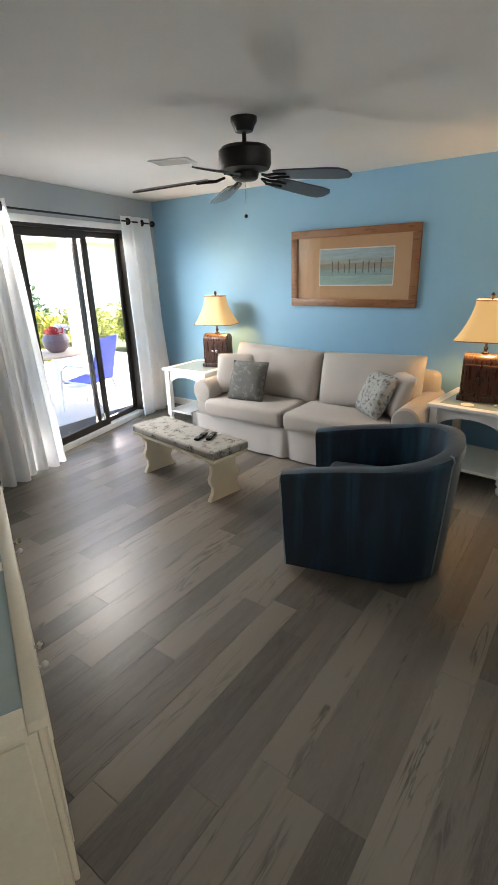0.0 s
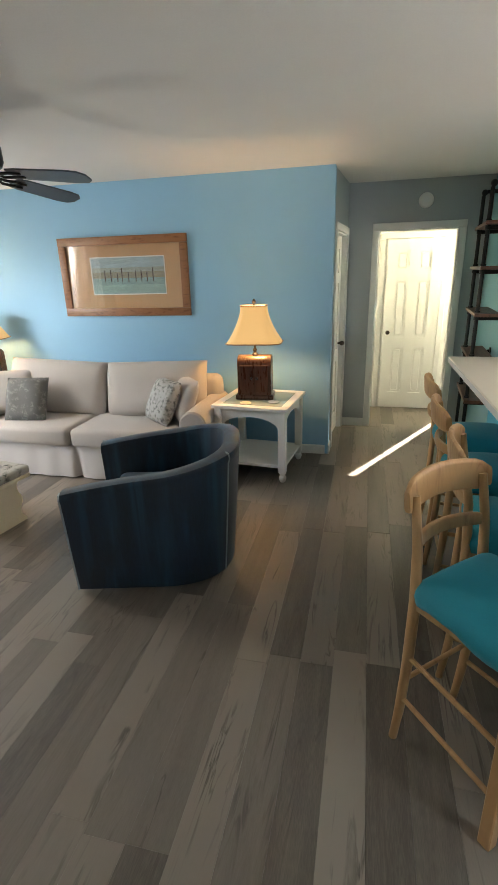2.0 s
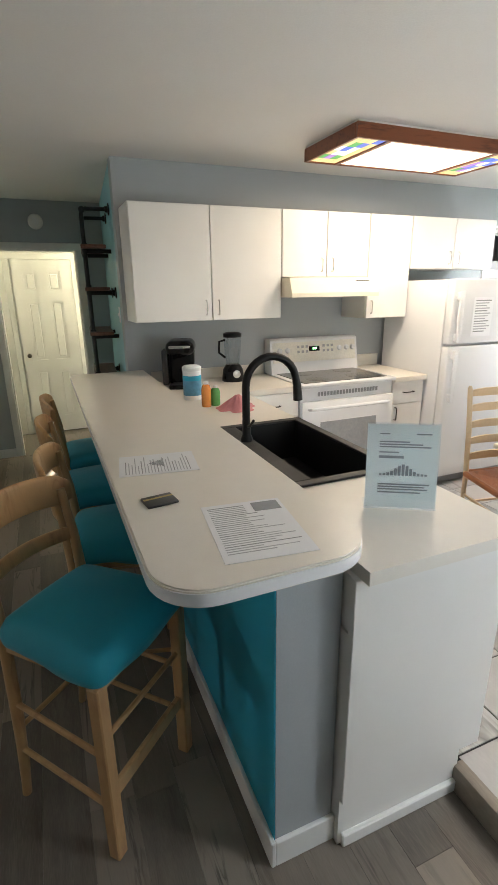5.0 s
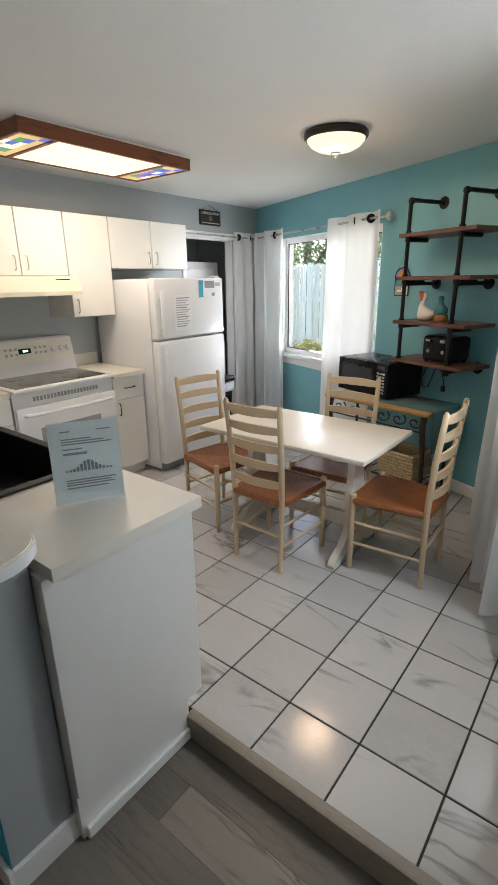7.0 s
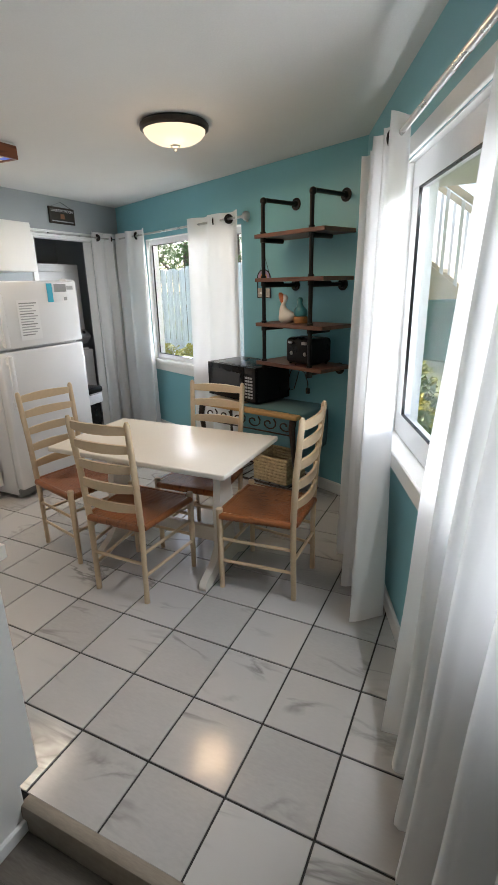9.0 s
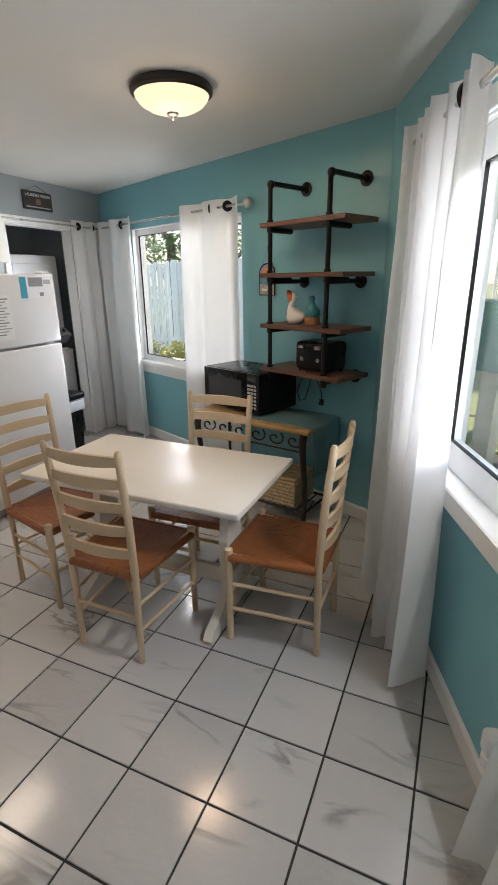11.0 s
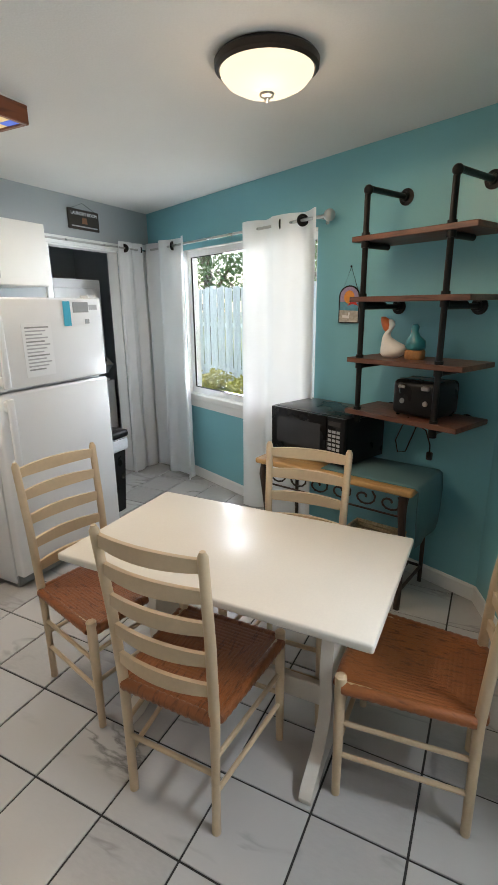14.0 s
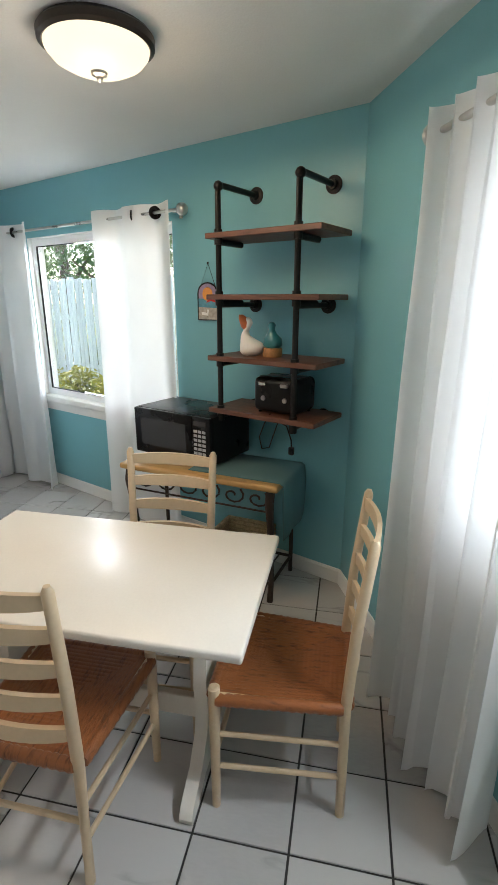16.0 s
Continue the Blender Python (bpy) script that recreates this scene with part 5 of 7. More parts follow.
# bar things
def sheet(x, y, z, rz, w, h, label, kind_):
    ob = thing("printed_sheet", label, "paper", pose(x, y, z, 0, 0, rz))
    part("paper", box(BM(), -w / 2, w / 2, -h / 2, h / 2, 0, 0.0012), PAPER, ob, smooth=0)
    rnd = random.Random(7 if kind_ else 9)
    k = 0
    y0 = h / 2 - 0.02
    while y0 > -h / 2 + 0.03:
        x0 = -w / 2 + 0.015
        x1 = x0 + (w - 0.03) * rnd.uniform(0.45, 1.0)
        if kind_ and y0 > h / 2 - 0.065:
            x1 = x0 + 0.10
        part("text_line", box(BM(), x0, x1, y0 - 0.003, y0, 0.0012, 0.0016), INK if k % 5 == 0 else INKL, ob, smooth=0)
        y0 -= 0.0105
        k += 1
    if kind_:
        part("photo", box(BM(), w / 2 - 0.085, w / 2 - 0.01, h / 2 - 0.065, h / 2 - 0.012, 0.0012, 0.0019), INK, ob, "small grey photograph", smooth=0)
    else:
        for i in range(9):
            hh = 0.05 * math.exp(-((i - 4) / 2.2) ** 2)
            part("chart_bar", box(BM(), -0.045 + i * 0.011, -0.038 + i * 0.011, -0.02, -0.02 + hh, 0.0018, 0.0022), INK, ob, smooth=0)
    return ob


sheet(1.39, 1.905, 1.1205, -7, 0.222, 0.30, "printed white information sheet with a photo on the bar", True)
sheet(1.27, 2.47, 1.1205, 82, 0.20, 0.26, "printed white chart sheet on the bar", False)
cd = thing("card_holder", "dark grey card with a gold stripe on the bar", "card", pose(1.205, 2.155, 1.1205, 0, 0, 8))
part("card", box(BM(), -0.045, 0.045, -0.035, 0.035, 0, 0.008, 0.003, 2), mat("dark_card", (0.05, 0.05, 0.05), 0.35, var=0.2), cd)
part("stripe", box(BM(), -0.043, 0.043, 0.008, 0.017, 0.008, 0.0085), mat("gold_stripe", (0.5, 0.38, 0.16), 0.35, 0.6), cd)

sg = thing("sign_holder", "upright printed card in a clear stand on the worktop", "sign", pose(1.93, 2.005, 1.0205, 0, 0, -31))
part("card", box(BM(), -0.108, 0.108, 0.002, 0.0035, 0.004, 0.27, m=Matrix.Rotation(radians(-8), 4, "X")), mat("pale_blue_card", (0.80, 0.84, 0.80), 0.5, var=0.02, bump=0), sg, smooth=0)
tl = Matrix.Rotation(radians(-8), 4, "X")
for x0, x1, z in ((-0.07, -0.04, 0.238), (0.04, 0.085, 0.238), (-0.07, 0.02, 0.213), (-0.07, 0.06, 0.205), (-0.07, 0.085, 0.197), (-0.07, -0.01, 0.180), (-0.07, 0.085, 0.078), (-0.07, 0.07, 0.070), (-0.07, 0.08, 0.062), (-0.07, 0.06, 0.052)):
    part("text_line", box(BM(), x0, x1, 0.0005, 0.002, z, z + 0.004, m=tl), INK, sg, smooth=0)
part("heading", box(BM(), -0.07, 0.005, 0.0005, 0.002, 0.163, 0.171, m=tl), INK, sg, smooth=0)
for i in range(13):
    hh = 0.006 + 0.03 * math.exp(-((i - 6) / 2.6) ** 2)
    part("chart_bar", box(BM(), -0.068 + i * 0.0115, -0.060 + i * 0.0115, 0.0005, 0.002, 0.108, 0.108 + hh, m=tl), INK, sg, smooth=0)
part("clear_front", box(BM(), -0.11, 0.11, -0.002, 0.0004, 0.0, 0.275, m=tl), clear("clear_acrylic", (0.96, 0.98, 1.0)), sg, smooth=0)
part("clear_foot", box(BM(), -0.11, 0.11, -0.002, 0.075, 0, 0.003), clear("clear_acrylic_foot", (0.96, 0.98, 1.0)), sg, smooth=0)

# worktop appliances
cm = thing("coffee_maker", "black single-cup coffee maker with a silver lid band", "coffee maker", pose(1.86, 4.32, 1.0205, 0, 0, -20))
part("body", box(BM(), -0.09, 0.09, -0.02, 0.14, 0, 0.27, 0.03, 3), BLKPL, cm)
bm = box(BM(), -0.10, 0.10, -0.14, 0.14, 0.235, 0.335, 0.045, 4)
part("head", bm, BLKPL, cm)
part("lid_band", box(BM(), -0.075, 0.075, -0.146, -0.10, 0.285, 0.305, 0.006), CHROME, cm)
part("drip_tray", box(BM(), -0.085, 0.085, -0.14, 0.0, 0, 0.03, 0.006), BLKPL, cm)
part("water_tank", box(BM(), -0.135, -0.092, -0.08, 0.12, 0.02, 0.27, 0.012, 2), mat("smoke_plastic", (0.03, 0.03, 0.032), 0.1), cm)
tb = thing("wipes_tub", "white plastic wipes tub with a blue label", "tub", pose(1.80, 3.86, 1.0205, 0, 0, 10))
part("tub", lathe(BM(), [(0.055, 0), (0.058, 0.01), (0.058, 0.18), (0.05, 0.19)], 28), VINYL, tb)
part("lid", lathe(BM(), [(0.06, 0.185), (0.061, 0.205), (0.05, 0.215), (0.01, 0.217)], 28), VINYL, tb)
part("label_band", lathe(BM(), [(0.0583, 0.03), (0.0588, 0.031), (0.0588, 0.15), (0.0583, 0.151)], 28), mat("blue_label", (0.10, 0.30, 0.46), 0.4, var=0.25, scale=25), tb)
part("label_band", lathe(BM(), [(0.0590, 0.125), (0.0592, 0.126), (0.0592, 0.155), (0.0590, 0.156)], 28), BARTEAL, tb)
for x, y, c, h, nm in ((1.815, 3.62, (0.75, 0.28, 0.06), 0.15, "orange"), (1.875, 3.63, (0.10, 0.35, 0.10), 0.12, "green")):
    bt = thing("soap_bottle", f"{nm} plastic soap bottle by the sink", "bottle", pose(x, y, 1.0205))
    part("bottle", lathe(BM(), [(0.026, 0), (0.029, 0.006), (0.029, h * 0.7), (0.022, h * 0.85), (0.012, h * 0.9)], 18), mat(nm.split()[-1] + "_plastic", c, 0.25, var=0.1), bt)
    part("cap", lathe(BM(), [(0.013, h * 0.9), (0.014, h), (0.008, h * 1.04)], 14), VINYL, bt)
# crumpled pink cloth
bm = BM()
rings = []
for j in range(9):
    v = j / 8
    ring = []
    for i in range(36):
        a = 2 * math.pi * i / 36
        r = 0.012 + 0.135 * v * (0.85 + 0.15 * math.sin(3 * a + 1) + 0.10 * math.sin(7 * a))
        z = 0.075 * (1 - v) ** 1.6 + 0.012 * (1 - v * 0.6) * (1 + math.sin(9 * a + 3 * v)) * (0.3 + v * (1 - v) * 2.2) + 0.002
        ring.append(bm.verts.new((r * math.cos(a), r * 0.8 * math.sin(a), z)))
    rings.append(ring)
for a, b in zip(rings, rings[1:]):
    for i in range(36):
        bm.faces.new((a[i], b[i], b[(i + 1) % 36], a[(i + 1) % 36]))
bm.faces.new(rings[0])
solid("dish_cloth", bm, mat("pink_cotton", (0.62, 0.25, 0.27), 0.9, var=0.12, fine=300, bump=0.4), "crumpled pink cotton cloth on the worktop", "cloth", m=pose(1.965, 3.49, 1.0205, 0, 0, 30), smooth=70)
bl = thing("blender", "black blender with a clear jug", "blender", pose(2.27, 4.36, 1.0205))
part("base", lathe(BM(), [(0.085, 0), (0.085, 0.02), (0.075, 0.09), (0.055, 0.125)], 20), BLKPL, bl)
part("dial", lathe(BM(), [(0.03, 0), (0.028, 0.012), (0.02, 0.015)], 16, Matrix.Translation((0, -0.075, 0.06)) @ Matrix.Rotation(radians(90), 4, "X")), CHROME, bl)
part("jug", lathe(BM(), [(0.05, 0.125), (0.06, 0.20), (0.068, 0.33), (0.066, 0.33), (0.058, 0.20), (0.048, 0.13)], 20), clear("clear_plastic", (0.93, 0.95, 0.96)), bl)
part("lid", lathe(BM(), [(0.07, 0.33), (0.071, 0.355), (0.05, 0.365), (0.01, 0.367)], 20), BLKPL, bl)
part("handle", tube(BM(), [(-0.06, 0, 0.31), (-0.105, 0, 0.30), (-0.11, 0, 0.22), (-0.06, 0, 0.18)], 0.009), BLKPL, bl)


def outlet(m, label):
    ob = thing("wall_outlet", label, "outlet", m)
    part("plate", box(BM(), -0.036, 0.036, -0.006, -0.0005, -0.058, 0.058, 0.003), VINYL, ob)
    for z in (-0.022, 0.022):
        s = part("socket", box(BM(), -0.017, 0.017, -0.008, -0.006, z - 0.014, z + 0.014, 0.002), VINYL, ob)
        for x in (-0.006, 0.006):
            part("slot", box(BM(), x - 0.001, x + 0.001, -0.0084, -0.008, z - 0.005, z + 0.005), BLKPL, s, smooth=0)


outlet(pose(1.83, KIT_Y, 1.215), "white double wall outlet over the worktop")


# ceiling fixture with stained glass ends
cf = thing("ceiling_light", "lit wooden box ceiling light with stained glass ends", "ceiling light", pose(3.255, 3.66, CEILING, 0, 0, 0))
FW, FD, FH = 0.625, 0.29, 0.088
REDWOOD = veined("cherry_wood", (0.20, 0.055, 0.020), (0.23, 0.07, 0.025), (0.10, 0.025, 0.01), 0.35, 10, stretch=(0.7, 5, 5), width=0.1)
for a in ((-FW, FW, -FD, -FD + 0.022), (-FW, FW, FD - 0.022, FD), (-FW, -FW + 0.022, -FD + 0.022, FD - 0.022), (FW - 0.022, FW, -FD + 0.022, FD - 0.022)):
    part("side_rail", box(BM(), *a, -FH, -0.012, 0.003), REDWOOD, cf)
part("back_plate", box(BM(), -FW + 0.01, FW - 0.01, -FD + 0.01, FD - 0.01, -0.012, -0.0005), WHITE, cf)
for x in (-0.40, 0.40):
    part("cross_rail", box(BM(), x - 0.012, x + 0.012, -FD + 0.022, FD - 0.022, -FH - 0.001, -FH + 0.02), REDWOOD, cf)
part("diffuser", box(BM(), -0.388, 0.388, -FD + 0.022, FD - 0.022, -FH + 0.006, -FH + 0.010), glow("warm_diffuser", (1.0, 0.80, 0.54), 0.34), cf, "glowing cream diffuser", smooth=0)
rnd = random.Random(11)
glasses = [glow("glass_cream", (1.0, 0.70, 0.30), 0.22, (0.4, 0.35, 0.2)), glow("glass_blue", (0.10, 0.20, 0.85), 0.20, (0.05, 0.1, 0.4)), glow("glass_green", (0.12, 0.50, 0.12), 0.18, (0.05, 0.25, 0.06)), glow("glass_violet", (0.45, 0.25, 0.75), 0.2, (0.2, 0.1, 0.35)), glow("glass_white", (0.9, 0.85, 0.7), 0.24)]
for sx in (-1, 1):
    x0 = -0.603 if sx < 0 else 0.412
    for i in range(4):
        for j in range(6):
            edge = i in (0, 3) or j in (0, 5)
            g = glasses[0] if edge and rnd.random() < 0.7 else rnd.choice(glasses[1:])
            a, b = x0 + i * 0.0478, -FD + 0.022 + j * 0.0893
            part("glass_piece", box(BM(), a + 0.002, a + 0.0458, b + 0.002, b + 0.0873, -FH + 0.006, -FH + 0.010), g, cf, smooth=0)
    part("lead_grid", box(BM(), x0, x0 + 0.191, -FD + 0.022, FD - 0.022, -FH + 0.011, -FH + 0.013), BLACK, cf, smooth=0)


# stools
def stool():
    ob = thing("bar_stool", "beech bar stool with a teal padded cover", "bar stool", pose(0, 0, 0), group="stools along the bar")
    SH = 0.74
    # the stool faces +x; its back posts stand at -x
    for sy in (-1, 1):
        part("back_leg", tube(BM(), [(-0.228, sy * 0.175, 0), (-0.21, sy * 0.175, 0.16), (-0.195, sy * 0.175, 0.40), (-0.19, sy * 0.175, 0.66), (-0.205, sy * 0.172, 0.86), (-0.235, sy * 0.168, 1.03)], [0.016, 0.018, 0.020, 0.020, 0.017, 0.014], 12), OAK, ob)
        part("front_leg", box(BM(), -0.021, 0.021, -0.021, 0.021, 0, 0.66, 0.004, m=Matrix.Translation((0.195, sy * 0.200, 0))), OAK, ob, smooth=20)
        for z in (0.22, 0.42):
            part("side_rung", rod(BM(), (-0.205, sy * 0.176, z), (0.195, sy * 0.198, z - 0.03), 0.0095, 10), OAK, ob)
    part("front_rung", box(BM(), 0.184, 0.204, -0.18, 0.18, 0.22, 0.27, 0.004), OAK, ob, "flat foot rail")
    part("back_rung", rod(BM(), (-0.205, -0.175, 0.30), (-0.205, 0.175, 0.30), 0.0095, 10), OAK, ob)
    part("stretcher", rod(BM(), (0.195, -0.18, 0.46), (0.195, 0.18, 0.46), 0.0095, 10), OAK, ob)
    part("seat_frame", box(BM(), -0.19, 0.205, -0.185, 0.185, 0.625, 0.665, 0.006), OAK, ob)
    # stretch cover, wider at the front, sagging between the legs
    bm = box(BM(), -0.205, 0.232, -0.215, 0.215, 0.635, SH, 0.05, 5)
    bmesh.ops.subdivide_edges(bm, edges=[e for e in bm.edges if e.calc_length() > 0.15], cuts=7, use_grid_fill=True)
    for v in bm.verts:
        x, y = v.co.x, v.co.y
        if v.co.z > SH - 0.04:
            v.co.z += 0.028 * max(0, 1 - (x / 0.24) ** 2) * max(0, 1 - (y / 0.23) ** 2)
        elif v.co.z < 0.665:
            v.co.z += 0.012 * math.sin(x * 20) * math.cos(y * 17) + 0.012 * math.cos(x * 7) - 0.006
        v.co.y = y * (0.92 + 0.36 * (x + 0.205))
        n_ = noise.noise(Vector((x * 9, y * 9, v.co.z * 14)))
        v.co.x += 0.004 * n_
        v.co.z += 0.004 * n_
    part("seat_cover", bm, TEALCOV, ob, "bright teal stretch seat cover", smooth=70)
    for name, z, h, x, half, th in (("top_rail", 1.015, 0.115, -0.236, 0.205, 0.026), ("back_slat", 0.865, 0.05, -0.205, 0.175, 0.02)):
        bm = BM()
        prev = None
        for i in range(17):
            y = -half + 2 * half * i / 16
            q = 1 - (y / half) ** 2
            end = 0.62 + 0.38 * min(1, 6 * (1 - abs(y) / half))
            col = []
            for k in range(12):
                a = 2 * math.pi * k / 12
                ca, sa = math.cos(a), math.sin(a)
                dx = th / 2 * (abs(ca) ** 0.6) * (1 if ca > 0 else -1)
                dz = h / 2 * end * (abs(sa) ** 0.45) * (1 if sa > 0 else -1)
                col.append(bm.verts.new((x - 0.05 * q + dx - 0.10 * dz, y, z + dz + (0.018 * q if name == "top_rail" else 0.0))))
            if prev:
                for k in range(12):
                    bm.faces.new((prev[k], prev[(k + 1) % 12], col[(k + 1) % 12], col[k]))
            else:
                bm.faces.new(col[::-1])
            prev = col
        bm.faces.new(prev)
        bmesh.ops.recalc_face_normals(bm, faces=bm.faces)
        part(name, bm, OAK, ob, smooth=50)
    return ob


st = stool()
st.matrix_basis = pose(0.985, 2.325, 0, 0, 0, -47)
for x, y, r in ((1.165, 2.86, -8), (1.165, 3.44, -1), (1.19, 4.02, 0)):
    copy_thing(st, pose(x, y, 0, 0, 0, r))

# ---- dining corner ----
CREAMC = mat("cream_chair_paint", (0.61, 0.465, 0.30), 0.35, var=0.06, scale=8, fine=60, bump=0.04)
TABTOP = mat("cream_table_lacquer", (0.74, 0.69, 0.61), 0.30, var=0.03, scale=5, fine=120, bump=0.02)
RUSH = veined("woven_rush", (0.26, 0.085, 0.026), (0.33, 0.115, 0.036), (0.12, 0.036, 0.012), 0.34, 26, stretch=(1, 5, 1), width=0.10, bump=0.5, dist=1.0)


def ladder_chair():
    ob = thing("dining_chair", "cream painted ladder-back chair with a brown rush seat", "chair", pose(0, 0, 0), group="chairs round the table")
    for sy in (-1, 1):
        part("back_post", tube(BM(), [(-0.20, sy * 0.163, 0), (-0.195, sy * 0.168, 0.43), (-0.21, sy * 0.173, 0.70), (-0.24, sy * 0.18, 0.985), (-0.241, sy * 0.18, 1.0)], [0.015, 0.017, 0.0165, 0.015, 0.008], 12), CREAMC, ob)
        part("front_leg", tube(BM(), [(0.20, sy * 0.205, 0), (0.20, sy * 0.205, 0.44), (0.20, sy * 0.205, 0.475), (0.20, sy * 0.205, 0.48)], [0.014, 0.019, 0.019, 0.012], 12), CREAMC, ob)
        for z in (0.16, 0.29):
            part("side_rung", rod(BM(), (-0.197, sy * 0.165, z), (0.20, sy * 0.205, z + 0.01), 0.009, 10), CREAMC, ob)
        part("seat_rail", rod(BM(), (-0.195, sy * 0.168, 0.43), (0.20, sy * 0.205, 0.445), 0.012, 10), CREAMC, ob)
    for z in (0.21, 0.34):
        part("front_rung", rod(BM(), (0.20, -0.205, z), (0.20, 0.205, z), 0.009, 10), CREAMC, ob)
    part("back_rung", rod(BM(), (-0.198, -0.165, 0.23), (-0.198, 0.165, 0.23), 0.009, 10), CREAMC, ob)
    for z in (0.545, 0.65, 0.755, 0.86, 0.955):
        t = min(1, max(0, (z - 0.70) / 0.285))
        x = -0.196 - 0.014 * min(1, (z - 0.43) / 0.27) - 0.028 * t
        bm = BM()
        prev = None
        for i in range(11):
            y = -0.172 + 0.344 * i / 10
            c = 0.028 * (1 - (y / 0.172) ** 2)
            hh = 0.019 + 0.006 * (1 - (y / 0.172) ** 2)
            col = [bm.verts.new((x - c + a * 0.007, y, z + b * hh)) for a, b in ((-1, -1), (1, -1), (1, 1), (-1, 1))]
            if prev:
                for k in range(4):
                    bm.faces.new((prev[k], prev[(k + 1) % 4], col[(k + 1) % 4], col[k]))
            else:
                bm.faces.new(col[::-1])
            prev = col
        bm.faces.new(prev)
        bmesh.ops.recalc_face_normals(bm, faces=bm.faces)
        part("ladder_slat", bm, CREAMC, ob, smooth=40)
    # rush seat: four woven triangles that dip to the middle
    c = (0.0, 0.0)
    corners = [(-0.205, -0.178), (0.212, -0.215), (0.212, 0.215), (-0.205, 0.178)]
    for k in range(4):
        bm = BM()
        p, q = Vector(corners[k]), Vector(corners[(k + 1) % 4])
        mid2 = Vector((0.0, 0.0))
        n = 14
        edge_mid = (p + q) / 2
        for i in range(n):
            f0, f1 = i / n, (i + 1) / n
            vs = []
            for f in (f0, f1):
                a, b = p.lerp(mid2, f), q.lerp(mid2, f)
                vs.append((a, b))
            def zz(f, up):
                return 0.452 - 0.012 * f + up
            (a0, b0), (a1, b1) = vs
            f2 = (f0 + f1) / 2
            am, bm_ = p.lerp(mid2, f2), q.lerp(mid2, f2)
            ring = [bm.verts.new((v.x, v.y, z)) for v, z in ((a0, zz(f0, 0)), (b0, zz(f0, 0)), (bm_, zz(f2, 0.003)), (am, zz(f2, 0.003)), (a1, zz(f1, 0)), (b1, zz(f1, 0)))]
            bm.faces.new((ring[0], ring[1], ring[2], ring[3]))
            bm.faces.new((ring[3], ring[2], ring[5], ring[4]))
        bmesh.ops.remove_doubles(bm, verts=bm.verts, dist=0.0004)
        part("rush_panel", bm, RUSH, ob, "woven rush triangle", smooth=70)
    bm = prism(BM(), corners, 0.425, 0.438)
    part("rush_underside", bm, RUSH, ob)
    # the cords wrap round the four rails
    for k in range(4):
        (xa, ya), (xb, yb) = corners[k], corners[(k + 1) % 4]
        bm = BM()
        rings = []
        for i in range(29):
            f = 0.035 + 0.93 * i / 28
            r = 0.0195 + (0.0012 if i % 2 else -0.0012)
            cx, cy = (xa + (xb - xa) * f) * 0.985, (ya + (yb - ya) * f) * 0.985
            nx, ny = (yb - ya), -(xb - xa)
            l = math.hypot(nx, ny)
            rings.append([bm.verts.new((cx + nx / l * r * math.cos(q), cy + ny / l * r * math.cos(q), 0.437 + r * math.sin(q))) for q in [2 * math.pi * j / 10 for j in range(10)]])
        for a, b in zip(rings, rings[1:]):
            for j in range(10):
                bm.faces.new((a[j], a[(j + 1) % 10], b[(j + 1) % 10], b[j]))
        bm.faces.new(rings[0])
        bm.faces.new(rings[-1][::-1])
        bmesh.ops.recalc_face_normals(bm, faces=bm.faces)
        part("rush_roll", bm, RUSH, ob, "rush wound round the seat rail", smooth=70)
    return ob


ch = ladder_chair()
ch.matrix_basis = pose(3.315, 2.225, TILE_Z)
for x, y, r in ((3.50, 2.83, -100), (3.83, 2.12, 182), (3.61, 1.57, 91)):
    copy_thing(ch, pose(x, y, TILE_Z, 0, 0, r))

tbl = thing("dining_table", "cream lacquered rectangular table on trestle legs", "table", pose(3.585, 2.215, TILE_Z))
bm = box(BM(), -0.335, 0.335, -0.57, 0.57, 0.705, 0.735, 0.008, 3)
part("tabletop", bm, TABTOP, tbl)
part("apron", box(BM(), -0.012, 0.012, -0.36, 0.36, 0.58, 0.705, 0.003), TABTOP, tbl)
for y in (-0.37, 0.37):
    side = [(0.06, 0.70), (0.075, 0.62), (0.06, 0.55), (0.075, 0.45), (0.085, 0.36), (0.07, 0.27), (0.085, 0.18), (0.15, 0.10), (0.25, 0.05), (0.27, 0.02), (0.265, 0.0), (0.20, 0.0), (0.12, 0.035)]
    pts = side + [(-a, b) for a, b in side[::-1]]
    part("trestle_leg", prism(BM(), pts, y - 0.022, y + 0.022, "y"), TABTOP, tbl, "scroll-cut trestle leg")
    part("top_batten", box(BM(), -0.27, 0.27, y - 0.025, y + 0.025, 0.675, 0.705, 0.003), TABTOP, tbl)
part("stretcher", box(BM(), -0.015, 0.015, -0.35, 0.35, 0.16, 0.25, 0.004), TABTOP, tbl)

dl = thing("ceiling_light", "lit frosted glass dome light with a bronze rim", "ceiling light", pose(4.02, 2.30, CEILING))
part("rim", lathe(BM(), [(0.11, -0.0005), (0.180, -0.003), (0.190, -0.015), (0.188, -0.036), (0.176, -0.045), (0.167, -0.040)], 40), BRONZE, dl, "dark bronze rim")
part("bowl", lathe(BM(), [(0.171, -0.040), (0.168, -0.053), (0.147, -0.077), (0.106, -0.098), (0.053, -0.109), (0.005, -0.112)], 40), glow("frosted_bowl", (1.0, 0.78, 0.52), 0.47, (0.14, 0.11, 0.08)), dl, "glowing frosted glass bowl")
part("finial", lathe(BM(), [(0.028, -0.111), (0.026, -0.119), (0.012, -0.125), (0.008, -0.136), (0.002, -0.141)], 16), CHROME, dl)


